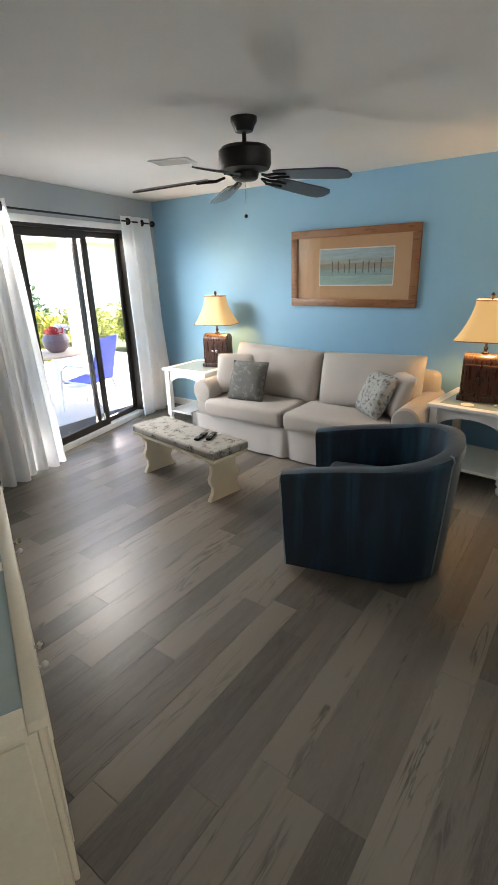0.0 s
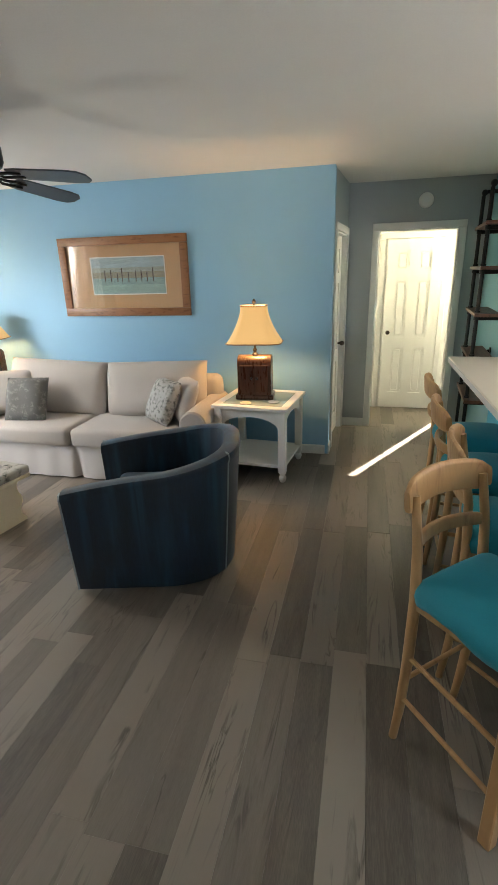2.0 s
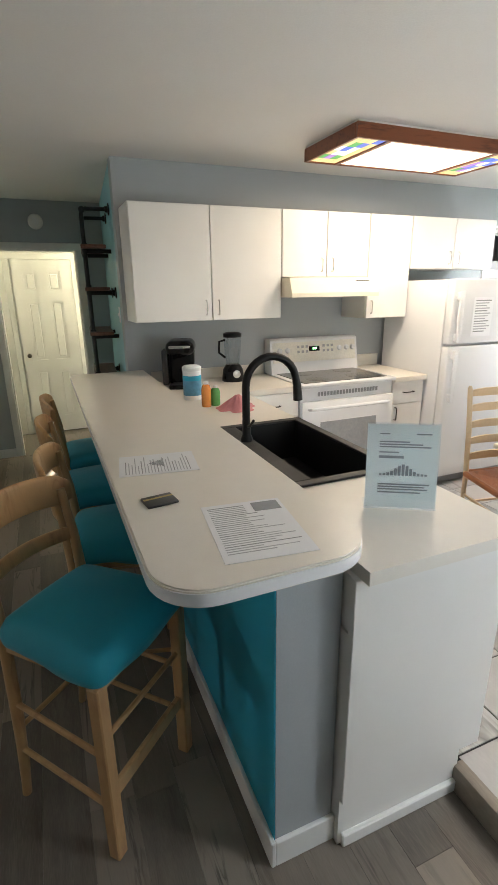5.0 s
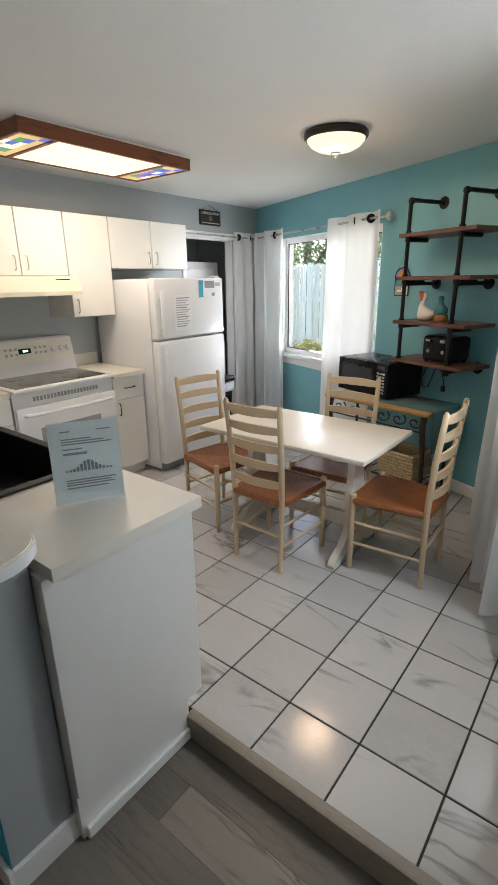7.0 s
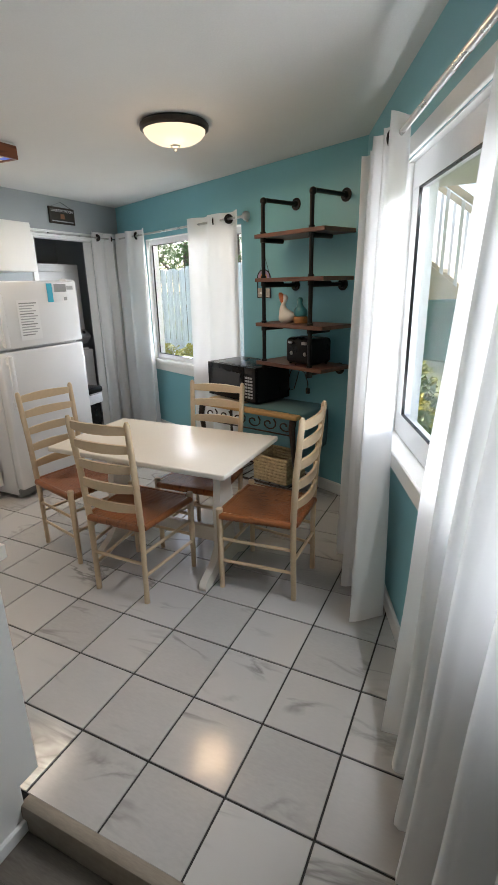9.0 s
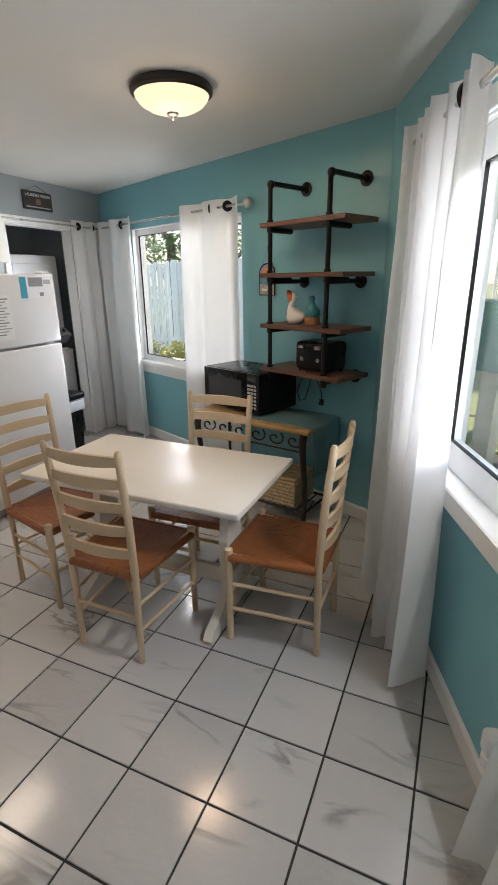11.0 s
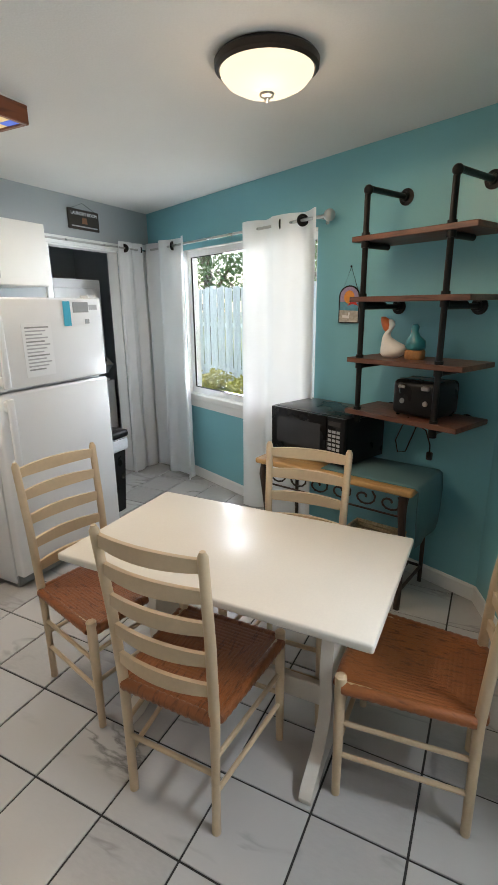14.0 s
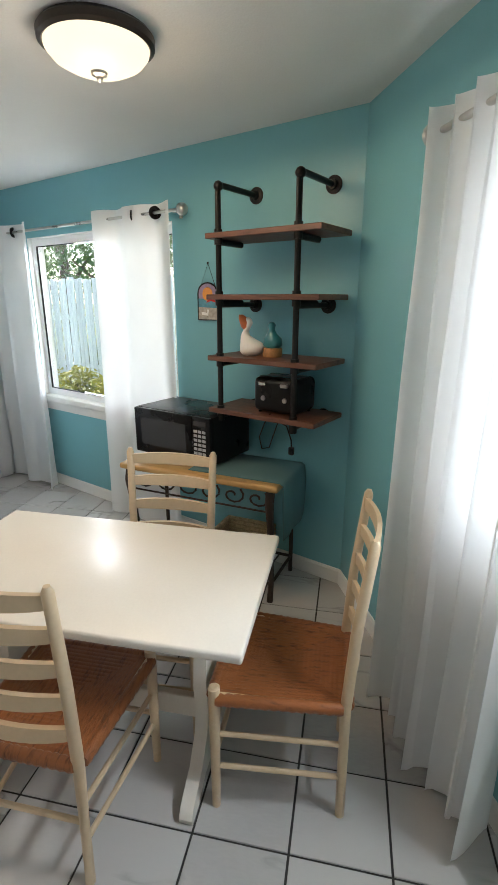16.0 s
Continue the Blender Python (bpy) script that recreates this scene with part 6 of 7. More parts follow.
# ---- pipe shelves ----
SHELFW = veined("stained_pine", (0.115, 0.045, 0.026), (0.15, 0.06, 0.035), (0.05, 0.018, 0.012), 0.45, 9, stretch=(0.8, 6, 6), width=0.12, bump=0.1)


def pipe_shelf(m, a, b, off, zs, ztop, zbot, label, s0, s1, stubs):
    """Two iron pipe frames that carry boards; x along the wall, -y into the room."""
    ob = thing("pipe_shelf", label, "shelf", m)
    for s in (a, b):
        bm = tube(BM(), [(s, -off, zbot), (s, -off, ztop - 0.03), (s, -off + 0.012, ztop - 0.008), (s, -off + 0.03, ztop), (s, -0.02, ztop)], 0.0145, 12)
        p = part("pipe", bm, BLACK, ob)
        for z in [ztop] + stubs:
            if z != ztop:
                part("arm", rod(BM(), (s, -off, z), (s, -0.02, z), 0.0135, 12), BLACK, p)
            part("flange", lathe(BM(), [(0.042, 0.0005), (0.042, 0.008), (0.024, 0.012), (0.022, 0.03)], 20, Matrix.Translation((s, 0, z)) @ Matrix.Rotation(radians(90), 4, "X")), BLACK, p)
        for z in zs:
            part("tee", rod(BM(), (s, -off, z - 0.055), (s, -off, z + 0.015), 0.0205, 12), BLACK, p, "black tee fitting")
            part("tee_arm", rod(BM(), (s, -off, z - 0.042), (s, -off + 0.19, z - 0.042), 0.0155, 12), BLACK, p)
        part("elbow", ball(BM(), (s, -off + 0.006, ztop - 0.006), 0.024), BLACK, p)
        part("end_cap", rod(BM(), (s, -off, zbot - 0.02), (s, -off, zbot + 0.02), 0.02, 12), BLACK, p)
    for z in zs:
        bm = box(BM(), s0, s1, -off - 0.028, -0.05, z - 0.026, z, 0.003)
        part("board", bm, SHELFW, ob, "reddish stained pine board")
    return ob


pipe_shelf(M_A, LEN_A - 0.61, LEN_A - 0.155, 0.33, (2.015, 1.725, 1.415, 1.135), 2.23, 1.085, "black iron pipe wall shelf with four stained pine boards", LEN_A - 0.675, LEN_A - 0.025, [1.673, 1.09])
M_T = frame_of(Vector((1.65, HALL_Y)), Vector((1.50, KIT_Y)))
pipe_shelf(M_T, 1.0, 1.5, 0.20, (2.02, 1.72, 1.39, 1.06, 0.73), 2.27, 0.05, "black iron pipe wall shelf in the hall with dark boards", 0.92, 1.60, [1.678, 1.018])


sw = thing("light_switch", "white light switch plate on the teal hall wall", "light switch", M_T @ Matrix.Translation((1.72, 0, 1.52)))
part("plate", box(BM(), -0.036, 0.036, -0.006, -0.0005, -0.058, 0.058, 0.003), VINYL, sw)
part("toggle", box(BM(), -0.005, 0.005, -0.016, -0.006, -0.010, 0.012, 0.002), VINYL, sw)


# figures on the shelf
def blob(rows, m, seg=20):
    """A body of revolution with a moving centre line: rows of (x, z, rx, ry)."""
    bm = BM()
    rings = []
    for x, z, rx, ry in rows:
        rings.append([bm.verts.new(m @ Vector((x + rx * math.cos(2 * math.pi * i / seg), ry * math.sin(2 * math.pi * i / seg), z))) for i in range(seg)])
    for a, b in zip(rings, rings[1:]):
        for i in range(seg):
            bm.faces.new((a[i], a[(i + 1) % seg], b[(i + 1) % seg], b[i]))
    bm.faces.new(rings[0][::-1])
    bm.faces.new(rings[-1])
    return bm


PWHITE = mat("white_ceramic", (0.76, 0.74, 0.70), 0.3, var=0.04)
PORANGE = mat("terracotta_bill", (0.55, 0.13, 0.03), 0.45, var=0.15)
PTEAL = mat("teal_glaze", (0.03, 0.20, 0.24), 0.3, var=0.15)
PWOOD = mat("wicker_base", (0.36, 0.17, 0.06), 0.6, var=0.3, scale=30)


def figure(name, m, body, bill, mats, label):
    bm = body
    n0 = len(bm.faces)
    tmp = bpy.data.meshes.new("bill")
    bill.to_mesh(tmp)
    bill.free()
    bm.from_mesh(tmp)
    bm.faces.ensure_lookup_table()
    for f in bm.faces[n0:]:
        f.material_index = 1
    me = link_mesh(name, bm, mats[0], 60)
    me.materials.append(mats[1])
    ob = new(name, me)
    ob.matrix_basis = m
    return tagged(ob, label, "figurine")


I4 = Matrix()
body = blob([(0.008, 0, 0.045, 0.040), (0.015, 0.02, 0.074, 0.056), (0.024, 0.05, 0.086, 0.058), (0.020, 0.075, 0.080, 0.050), (-0.008, 0.098, 0.050, 0.040), (-0.028, 0.120, 0.028, 0.026), (-0.026, 0.145, 0.019, 0.019), (-0.008, 0.17, 0.017, 0.018), (0.004, 0.195, 0.019, 0.020), (-0.002, 0.216, 0.017, 0.018), (-0.010, 0.227, 0.008, 0.009)], I4)
bill = blob([(-0.022, 0.148, 0.012, 0.012), (-0.026, 0.17, 0.032, 0.022), (-0.032, 0.20, 0.038, 0.024), (-0.044, 0.222, 0.034, 0.018), (-0.062, 0.242, 0.014, 0.010)], I4, 14)
figure("pelican_figurine", M_A @ Matrix.Translation((LEN_A - 0.50, -0.22, 1.4155)) @ Matrix.Scale(0.86, 4), body, bill, (PWHITE, PORANGE), "white ceramic pelican figurine with a terracotta bill")
body = blob([(0, 0.05, 0.045, 0.04), (0.0, 0.065, 0.058, 0.048), (0.0, 0.10, 0.055, 0.045), (-0.005, 0.125, 0.03, 0.026), (-0.008, 0.15, 0.018, 0.018), (-0.008, 0.175, 0.024, 0.022), (-0.008, 0.19, 0.012, 0.012)], I4)
bill = blob([(-0.02, 0.12, 0.005, 0.005), (-0.022, 0.15, 0.010, 0.008), (-0.020, 0.175, 0.010, 0.008)], I4, 10)
lathe(bill, [(0.052, 0), (0.055, 0.01), (0.055, 0.045), (0.048, 0.05)], 20)
figure("seabird_figurine", M_A @ Matrix.Translation((LEN_A - 0.365, -0.20, 1.4155)) @ Matrix.Scale(0.92, 4), body, bill, (PTEAL, PWOOD), "teal glazed seabird figurine on a wicker base")

ts = thing("toaster", "black four-slot toaster on the lowest shelf", "toaster", M_A @ Matrix.Translation((LEN_A - 0.285, -0.20, 1.1355)) @ Matrix.Diagonal((0.92, 0.92, 1, 1)))
part("shell", box(BM(), -0.14, 0.14, -0.115, 0.115, 0.008, 0.185, 0.03, 4), BLKPL, ts)
for s in (-0.07, 0.07):
    for y in (-0.05, 0.05):
        part("slot", box(BM(), s - 0.055, s + 0.055, y - 0.014, y + 0.014, 0.184, 0.1865), COOKTOP, ts, smooth=0)
    part("lever", box(BM(), s - 0.022, s + 0.022, -0.135, -0.112, 0.145, 0.165, 0.004), CHROME, ts)
    part("dial", lathe(BM(), [(0.014, 0), (0.012, 0.008)], 14, Matrix.Translation((s, -0.115, 0.08)) @ Matrix.Rotation(radians(90), 4, "X")), CHROME, ts)
for s in (-0.11, 0.11):
    for y in (-0.085, 0.085):
        part("foot", rod(BM(), (s, y, 0), (s, y, 0.012), 0.01, 10), BLKPL, ts)
bm = tube(BM(), [(-0.10, -0.30, 1.14), (-0.11, -0.335, 1.10), (-0.14, -0.34, 1.02), (-0.13, -0.33, 0.955), (-0.085, -0.33, 0.97), (-0.06, -0.33, 1.04), (-0.03, -0.335, 1.115), (0.02, -0.335, 1.10), (0.045, -0.33, 1.03), (0.047, -0.33, 0.99)], 0.0035, 6)
box(bm, 0.033, 0.061, -0.34, -0.32, 0.955, 0.995, 0.004)
solid("power_cord", bm, BLKPL, "black toaster cord dangling over the shelf edge", "cord", m=M_A @ Matrix.Translation((LEN_A - 0.20, -0.012, 0)))

# hanging suncatcher
sc = thing("suncatcher", "arched stained glass beach suncatcher on a wire", "ornament", M_A @ Matrix.Translation((LEN_A - 0.955, -0.012, 1.58)))
arch = [(-0.075, 0), (0.075, 0), (0.075, 0.155)] + [(0.075 * math.cos(a), 0.155 + 0.06 * math.sin(a)) for a in [math.pi * i / 10 for i in range(1, 10)]] + [(-0.075, 0.155)]
part("backing", prism(BM(), arch, -0.004, 0.004, "y"), mat("lilac_glass", (0.36, 0.26, 0.36), 0.2, var=0.2, scale=12), sc)
tube_pts = [(x, -0.004, z) for x, z in arch + arch[:1]]
part("lead_edge", tube(BM(), tube_pts, 0.0045, 6), BLACK, sc)
part("sun", lathe(BM(), [(0.04, 0), (0.038, 0.002)], 20, Matrix.Translation((0.0, -0.0045, 0.15)) @ Matrix.Rotation(radians(90), 4, "X")), mat("orange_glass", (0.75, 0.30, 0.06), 0.2), sc)
part("sea", prism(BM(), [(-0.072, 0.075), (0.072, 0.07), (0.072, 0.115), (-0.072, 0.125)], -0.006, -0.0042, "y"), mat("sea_glass", (0.10, 0.28, 0.35), 0.2, var=0.3, scale=20), sc)
part("sand", prism(BM(), [(-0.072, 0.003), (0.072, 0.003), (0.072, 0.07), (-0.072, 0.075)], -0.006, -0.0042, "y"), mat("sand_glass", (0.42, 0.38, 0.32), 0.25, var=0.4, scale=35), sc)
part("parasol", prism(BM(), [(-0.01, 0.10), (0.035, 0.145), (0.07, 0.10), (0.03, 0.11)], -0.008, -0.0062, "y"), mat("red_glass", (0.6, 0.05, 0.04), 0.2), sc)
part("deck_chair", prism(BM(), [(-0.045, 0.03), (0.005, 0.025), (0.012, 0.06), (0.002, 0.062), (-0.004, 0.042), (-0.045, 0.046)], -0.008, -0.0062, "y"), PWHITE, sc)
part("wire", tube(BM(), [(-0.072, 0, 0.16), (0, 0.006, 0.325), (0.072, 0, 0.16)], 0.0018, 6), BLACK, sc)
part("nail", ball(BM(), (0, 0.004, 0.327), 0.006, 8), BLACK, sc)

# ---- console with microwave ----
P0, P1 = Vector((4.50, 1.75)), Vector((4.69, 2.66))
M_CON = frame_of(P1, P0) @ Matrix.Translation((0, 0, TILE_Z))
LC = (P1 - P0).length
con = thing("console_table", "iron console table with a pale wood edge and scrollwork", "console table", M_CON)
PINE = veined("honey_pine", (0.50, 0.30, 0.11), (0.52, 0.32, 0.13), (0.36, 0.19, 0.06), 0.35, 8, stretch=(0.7, 6, 6), width=0.1)
RUST = mat("rust_brown_iron", (0.045, 0.028, 0.022), 0.5, 0.3, var=0.3, fine=60, bump=0.2)
part("front_board", box(BM(), -0.02, LC + 0.02, -0.02, 0.10, 0.665, 0.70, 0.012, 3), PINE, con, "rounded honey pine edge")
part("top_board", box(BM(), 0.0, LC, 0.10, 0.40, 0.665, 0.695, 0.004), PINE, con)
for s in (0.03, LC - 0.03):
    part("front_leg", tube(BM(), [(s, 0.02, 0.665), (s, 0.0, 0.60), (s, 0.015, 0.50), (s, 0.045, 0.30), (s, 0.05, 0.12), (s, 0.03, 0.0)], [0.026, 0.024, 0.02, 0.017, 0.015, 0.018], 10), RUST, con, "curved iron leg")
    part("back_leg", rod(BM(), (s, 0.38, 0), (s, 0.38, 0.665), 0.012, 10), RUST, con)
    part("side_bar", rod(BM(), (s, 0.045, 0.10), (s, 0.38, 0.10), 0.009, 8), RUST, con)
part("lower_bar", rod(BM(), (0.03, 0.05, 0.10), (LC - 0.03, 0.05, 0.10), 0.009, 8), RUST, con)
part("lower_bar", rod(BM(), (0.03, 0.38, 0.10), (LC - 0.03, 0.38, 0.10), 0.009, 8), RUST, con)
for k in range(9):
    part("rack_bar", rod(BM(), (0.1 + k * (LC - 0.2) / 8, 0.05, 0.10), (0.1 + k * (LC - 0.2) / 8, 0.38, 0.10), 0.005, 6), RUST, con)
for k in range(6):
    c = 0.11 + k * (LC - 0.22) / 5
    spiral = [(c + (0.012 + 0.0045 * i) * math.cos(0.55 * i), 0.03, 0.60 + (0.012 + 0.0045 * i) * math.sin(0.55 * i) * 0.75) for i in range(14)]
    part("scroll", tube(BM(), spiral, 0.006, 6), RUST, con)
part("scroll_rail", rod(BM(), (0.04, 0.03, 0.535), (LC - 0.04, 0.03, 0.535), 0.006, 6), RUST, con)
# cloth runner that hangs over the end
TEALCL = mat("slate_teal_cloth", (0.10, 0.20, 0.22), 0.85, var=0.08, fine=300, bump=0.3)
bm = BM()
prev = None
path = [(LC - 0.52, 0.7045), (LC - 0.2, 0.7045), (LC + 0.015, 0.7045), (LC + 0.035, 0.692), (LC + 0.04, 0.60), (LC + 0.045, 0.48), (LC + 0.043, 0.385)]
for i, (s, z) in enumerate(path):
    row = [bm.verts.new((s + (0.008 * math.sin(j * 1.1 + i) if i > 3 else 0), 0.03 + 0.37 * j / 10, z + (0.006 * math.sin(j * 0.9) if i == 6 else 0))) for j in range(11)]
    if prev:
        for j in range(10):
            bm.faces.new((prev[j], prev[j + 1], row[j + 1], row[j]))
    prev = row
ob = solid("table_runner", bm, TEALCL, "slate teal cloth runner hanging over the console end", "runner", m=M_CON, smooth=60)
md = ob.modifiers.new("thick", "SOLIDIFY")
md.thickness, md.offset = 0.003, 1.0
# microwave
MWP0, MWP1 = Vector((4.87, 2.66)), Vector((4.655, 2.13))
mw = thing("microwave", "black countertop microwave on the console", "microwave", frame_of(MWP0, MWP1) @ Matrix.Translation((0, 0, 0.805)))
w = (MWP1 - MWP0).length
part("case", box(BM(), 0, w, 0.025, 0.38, 0.012, 0.285, 0.006, 2), BLKPL, mw)
d = part("door", box(BM(), 0.002, w * 0.77, 0.0, 0.025, 0.014, 0.283, 0.004, 2), BLKPL, mw)
part("door_window", box(BM(), 0.055, w * 0.70, -0.002, 0.0, 0.07, 0.23), mat("microwave_mesh", (0.03, 0.032, 0.036), 0.18, var=0.2, fine=500), d)
pn = part("control_panel", box(BM(), w * 0.775, w - 0.002, 0.002, 0.025, 0.014, 0.283, 0.003), BLKPL, mw)
for i in range(7):
    for j in range(3):
        part("button", box(BM(), w * 0.80 + j * 0.030, w * 0.80 + j * 0.030 + 0.022, -0.0005, 0.002, 0.045 + i * 0.025, 0.060 + i * 0.025), INKL, pn, smooth=0)
part("display", box(BM(), w * 0.80, w * 0.80 + 0.085, -0.0005, 0.002, 0.235, 0.262), COOKTOP, pn, smooth=0)
for s in (0.04, w - 0.04):
    for y in (0.06, 0.34):
        part("foot", rod(BM(), (s, y, 0), (s, y, 0.014), 0.012, 10), BLKPL, mw)
# basket
bk = thing("basket", "pale woven storage basket on the console rack", "basket", M_CON @ Matrix.Translation((LC - 0.42, 0.07, 0.11)))
WICK = mat("pale_wicker", (0.50, 0.40, 0.24), 0.8, var=0.4, scale=40, fine=120, bump=0.8)
for k in range(8):
    z = k * 0.026
    pts = [(0, 0), (0.30, 0), (0.30, 0.26), (0, 0.26), (0, 0)]
    tp = []
    for (xa, ya), (xb, yb) in zip(pts, pts[1:]):
        for i in range(8):
            f = i / 8
            tp.append((xa + (xb - xa) * f, ya + (yb - ya) * f + 0.003 * math.sin(i * 3.1 + k * 3.14), z + 0.015))
    tp.append(tp[0])
    part("weave_band", tube(BM(), tp, 0.013, 6), WICK, bk)
part("basket_floor", box(BM(), 0.005, 0.295, 0.005, 0.255, 0.0, 0.012), WICK, bk)

# ---- laundry corner ----
curtain(pose(0, KIT_Y, 0), 5.66, 6.14, 0.115, 2.25, "long white grommet curtain at the laundry opening", 0.035, 3, off=-0.07, seed=9, rings=(0.25, 0.70))
curtain_rod(pose(0, KIT_Y, 0), 4.80, 6.14, 2.195, CHROME, "thin nickel tension rod over the laundry opening", -0.07, 0.008, (0, 0))
casing("door_7", frame_of(Vector((1.62, KIT_Y)), Vector((6.3, KIT_Y))), 3.36, 4.14, 2.17, z=TILE_Z, w=0.06, depth=0.11)
ld = thing("laundry_stack", "white stacked washer and dryer in the closet", "washer dryer", pose(5.16, 4.80, TILE_Z))
part("washer", box(BM(), 0, 0.68, 0, 0.66, 0.02, 0.90, 0.01, 2), APPL, ld)
part("washer_lid", box(BM(), 0.04, 0.64, 0.02, 0.40, 0.90, 0.92, 0.006), APPL, ld)
dr = part("dryer", box(BM(), 0, 0.68, 0.08, 0.68, 1.12, 1.84, 0.012, 2), APPL, ld)
part("dryer_door", box(BM(), 0.10, 0.58, 0.062, 0.08, 1.32, 1.76, 0.01, 2), APPL, dr)
part("control_panel", prism(BM(), [(0.08, 0.96), (0.30, 0.96), (0.30, 1.12), (0.08, 1.12), (0.0, 1.05)], 0.0, 0.68, "x"), GREY, ld)
for x in (0.52, 0.60):
    part("knob", lathe(BM(), [(0.024, 0), (0.02, 0.02)], 16, Matrix.Translation((x, 0.045, 1.09)) @ Matrix.Rotation(radians(60), 4, "X")), CHROME, ld)
bn = thing("trash_bin", "black kitchen bin with a white liner bag", "trash bin", pose(4.9, 4.16, TILE_Z))
bm = BM()
r0 = [bm.verts.new((x * 0.105, y * 0.15, 0)) for x, y in ((-1, -1), (1, -1), (1, 1), (-1, 1))]
r1 = [bm.verts.new((x * 0.128, y * 0.18, 0.60)) for x, y in ((-1, -1), (1, -1), (1, 1), (-1, 1))]
bm.faces.new(r0[::-1])
for i in range(4):
    bm.faces.new((r0[i], r0[(i + 1) % 4], r1[(i + 1) % 4], r1[i]))
bmesh.ops.bevel(bm, geom=[e for e in bm.edges if abs(e.verts[0].co.z - e.verts[1].co.z) > 0.3], offset=0.03, segments=3, affect="EDGES")
part("bin", bm, BLKPL, bn)
part("liner", box(BM(), -0.132, 0.132, -0.184, 0.184, 0.50, 0.605, 0.02, 3), mat("white_liner", (0.62, 0.65, 0.70), 0.35, var=0.15, scale=20, bump=0.3), bn, "crinkled white bag liner")
part("lid", box(BM(), -0.138, 0.138, -0.19, 0.19, 0.605, 0.665, 0.022, 3), BLKPL, bn)


def lettering(text, size, m, material, parent, depth=0.001):
    cu = bpy.data.curves.new("lettering", "FONT")
    cu.body, cu.size, cu.align_x, cu.align_y, cu.extrude = text, size, "CENTER", "CENTER", depth
    tmp = bpy.data.objects.new("lettering", cu)
    scene.collection.objects.link(tmp)
    bpy.context.view_layer.update()
    me = bpy.data.meshes.new_from_object(tmp.evaluated_get(bpy.context.evaluated_depsgraph_get()))
    bpy.data.objects.remove(tmp)
    me.materials.clear()
    me.materials.append(material)
    ob = new("lettering", me)
    ob.parent = parent
    ob.matrix_basis = m
    return ob


pq = thing("wall_plaque", "dark wooden laundry sign on a wire hanger", "sign", pose(5.375, KIT_Y - 0.001, 2.372))
part("board", box(BM(), -0.165, 0.165, -0.02, 0, -0.075, 0.075, 0.004), mat("charcoal_board", (0.035, 0.028, 0.022), 0.6, var=0.4, stretch=(1, 1, 8)), pq)
lettering("LAUNDRY ROOM", 0.036, Matrix.Translation((0, -0.0205, 0.042)) @ Matrix.Rotation(radians(90), 4, "X"), PAPER, pq)
part("motif", prism(BM(), [(-0.03, -0.03), (0.03, -0.03), (0.024, 0.015), (-0.024, 0.015)], -0.021, -0.02, "y"), WALNUT, pq)
part("text_line", box(BM(), -0.14, 0.14, -0.021, -0.02, -0.058, -0.048), INKL, pq, smooth=0)
part("hanger", tube(BM(), [(-0.13, -0.01, 0.075), (0, -0.008, 0.125), (0.13, -0.01, 0.075)], 0.002, 6), BLACK, pq)

outlet(M_B @ Matrix.Translation((1.92, 0, 0.42)), "white wall outlet under the side window")
fr = thing("air_freshener", "white plug-in air freshener in the wall outlet", "air freshener", M_B @ Matrix.Translation((1.92, -0.0085, 0.39)))
part("body", box(BM(), -0.028, 0.028, -0.05, 0, -0.05, 0.03, 0.014, 3), VINYL, fr)
part("bottle", lathe(BM(), [(0.02, -0.10), (0.024, -0.09), (0.024, -0.055), (0.015, -0.05)], 16, Matrix.Translation((0, -0.027, 0))), VINYL, fr)

# ---- outside ----
GROUND = mat("grass_ground", (0.13, 0.15, 0.055), 0.9, var=0.5, scale=2, fine=40, bump=0.5)
solid("ground", box(BM(), -150, 150, -150, 150, -0.5, -0.16), GROUND, "dry lawn round the house", "ground", kind="structure", smooth=0)
CONC = mat("patio_concrete", (0.56, 0.54, 0.51), 0.85, var=0.15, scale=3, fine=60, bump=0.2)
solid("patio", box(BM(), -9.4, -3.4, 0.2, 8.2, -0.3, -0.03), CONC, "pale concrete patio slab", "patio", kind="structure", smooth=0)
LEAFY = veined("yellow_green_leaf", (0.26, 0.28, 0.025), (0.42, 0.38, 0.03), (0.05, 0.09, 0.015), 0.55, 3, width=0.15)
LEAFD = veined("deep_green_leaf", (0.035, 0.075, 0.02), (0.07, 0.11, 0.03), (0.02, 0.04, 0.01), 0.55, 3, width=0.15)
LEAFP = veined("pale_green_leaf", (0.12, 0.20, 0.07), (0.18, 0.26, 0.08), (0.05, 0.10, 0.03), 0.55, 3, width=0.15)
BARK = mat("grey_bark", (0.14, 0.11, 0.085), 0.95, var=0.4, scale=8, bump=0.8)


def leaves(bm, c, rad, n, size, rnd, up=0.0):
    """Small bent leaves scattered through an uneven cloud."""
    c = Vector(c)
    for i in range(n):
        while True:
            p = Vector((rnd.uniform(-1, 1), rnd.uniform(-1, 1), rnd.uniform(-1, 1)))
            if 0.25 < p.length < 0.8 + 0.35 * noise.noise(p * 2.3 + c):
                break
        q = c + Vector((p.x * rad[0], p.y * rad[1], p.z * rad[2]))
        e = Euler((rnd.uniform(-1, 1), rnd.uniform(-1, 1), rnd.uniform(0, 6.3))).to_matrix()
        s = size * rnd.uniform(0.6, 1.3)
        vs = [bm.verts.new(q + e @ Vector(v) * s) for v in ((-0.5, 0, 0), (0, -0.28, 0.08), (0.6, 0, -0.05), (0, 0.28, 0.08))]
        bm.faces.new(vs)
    return bm


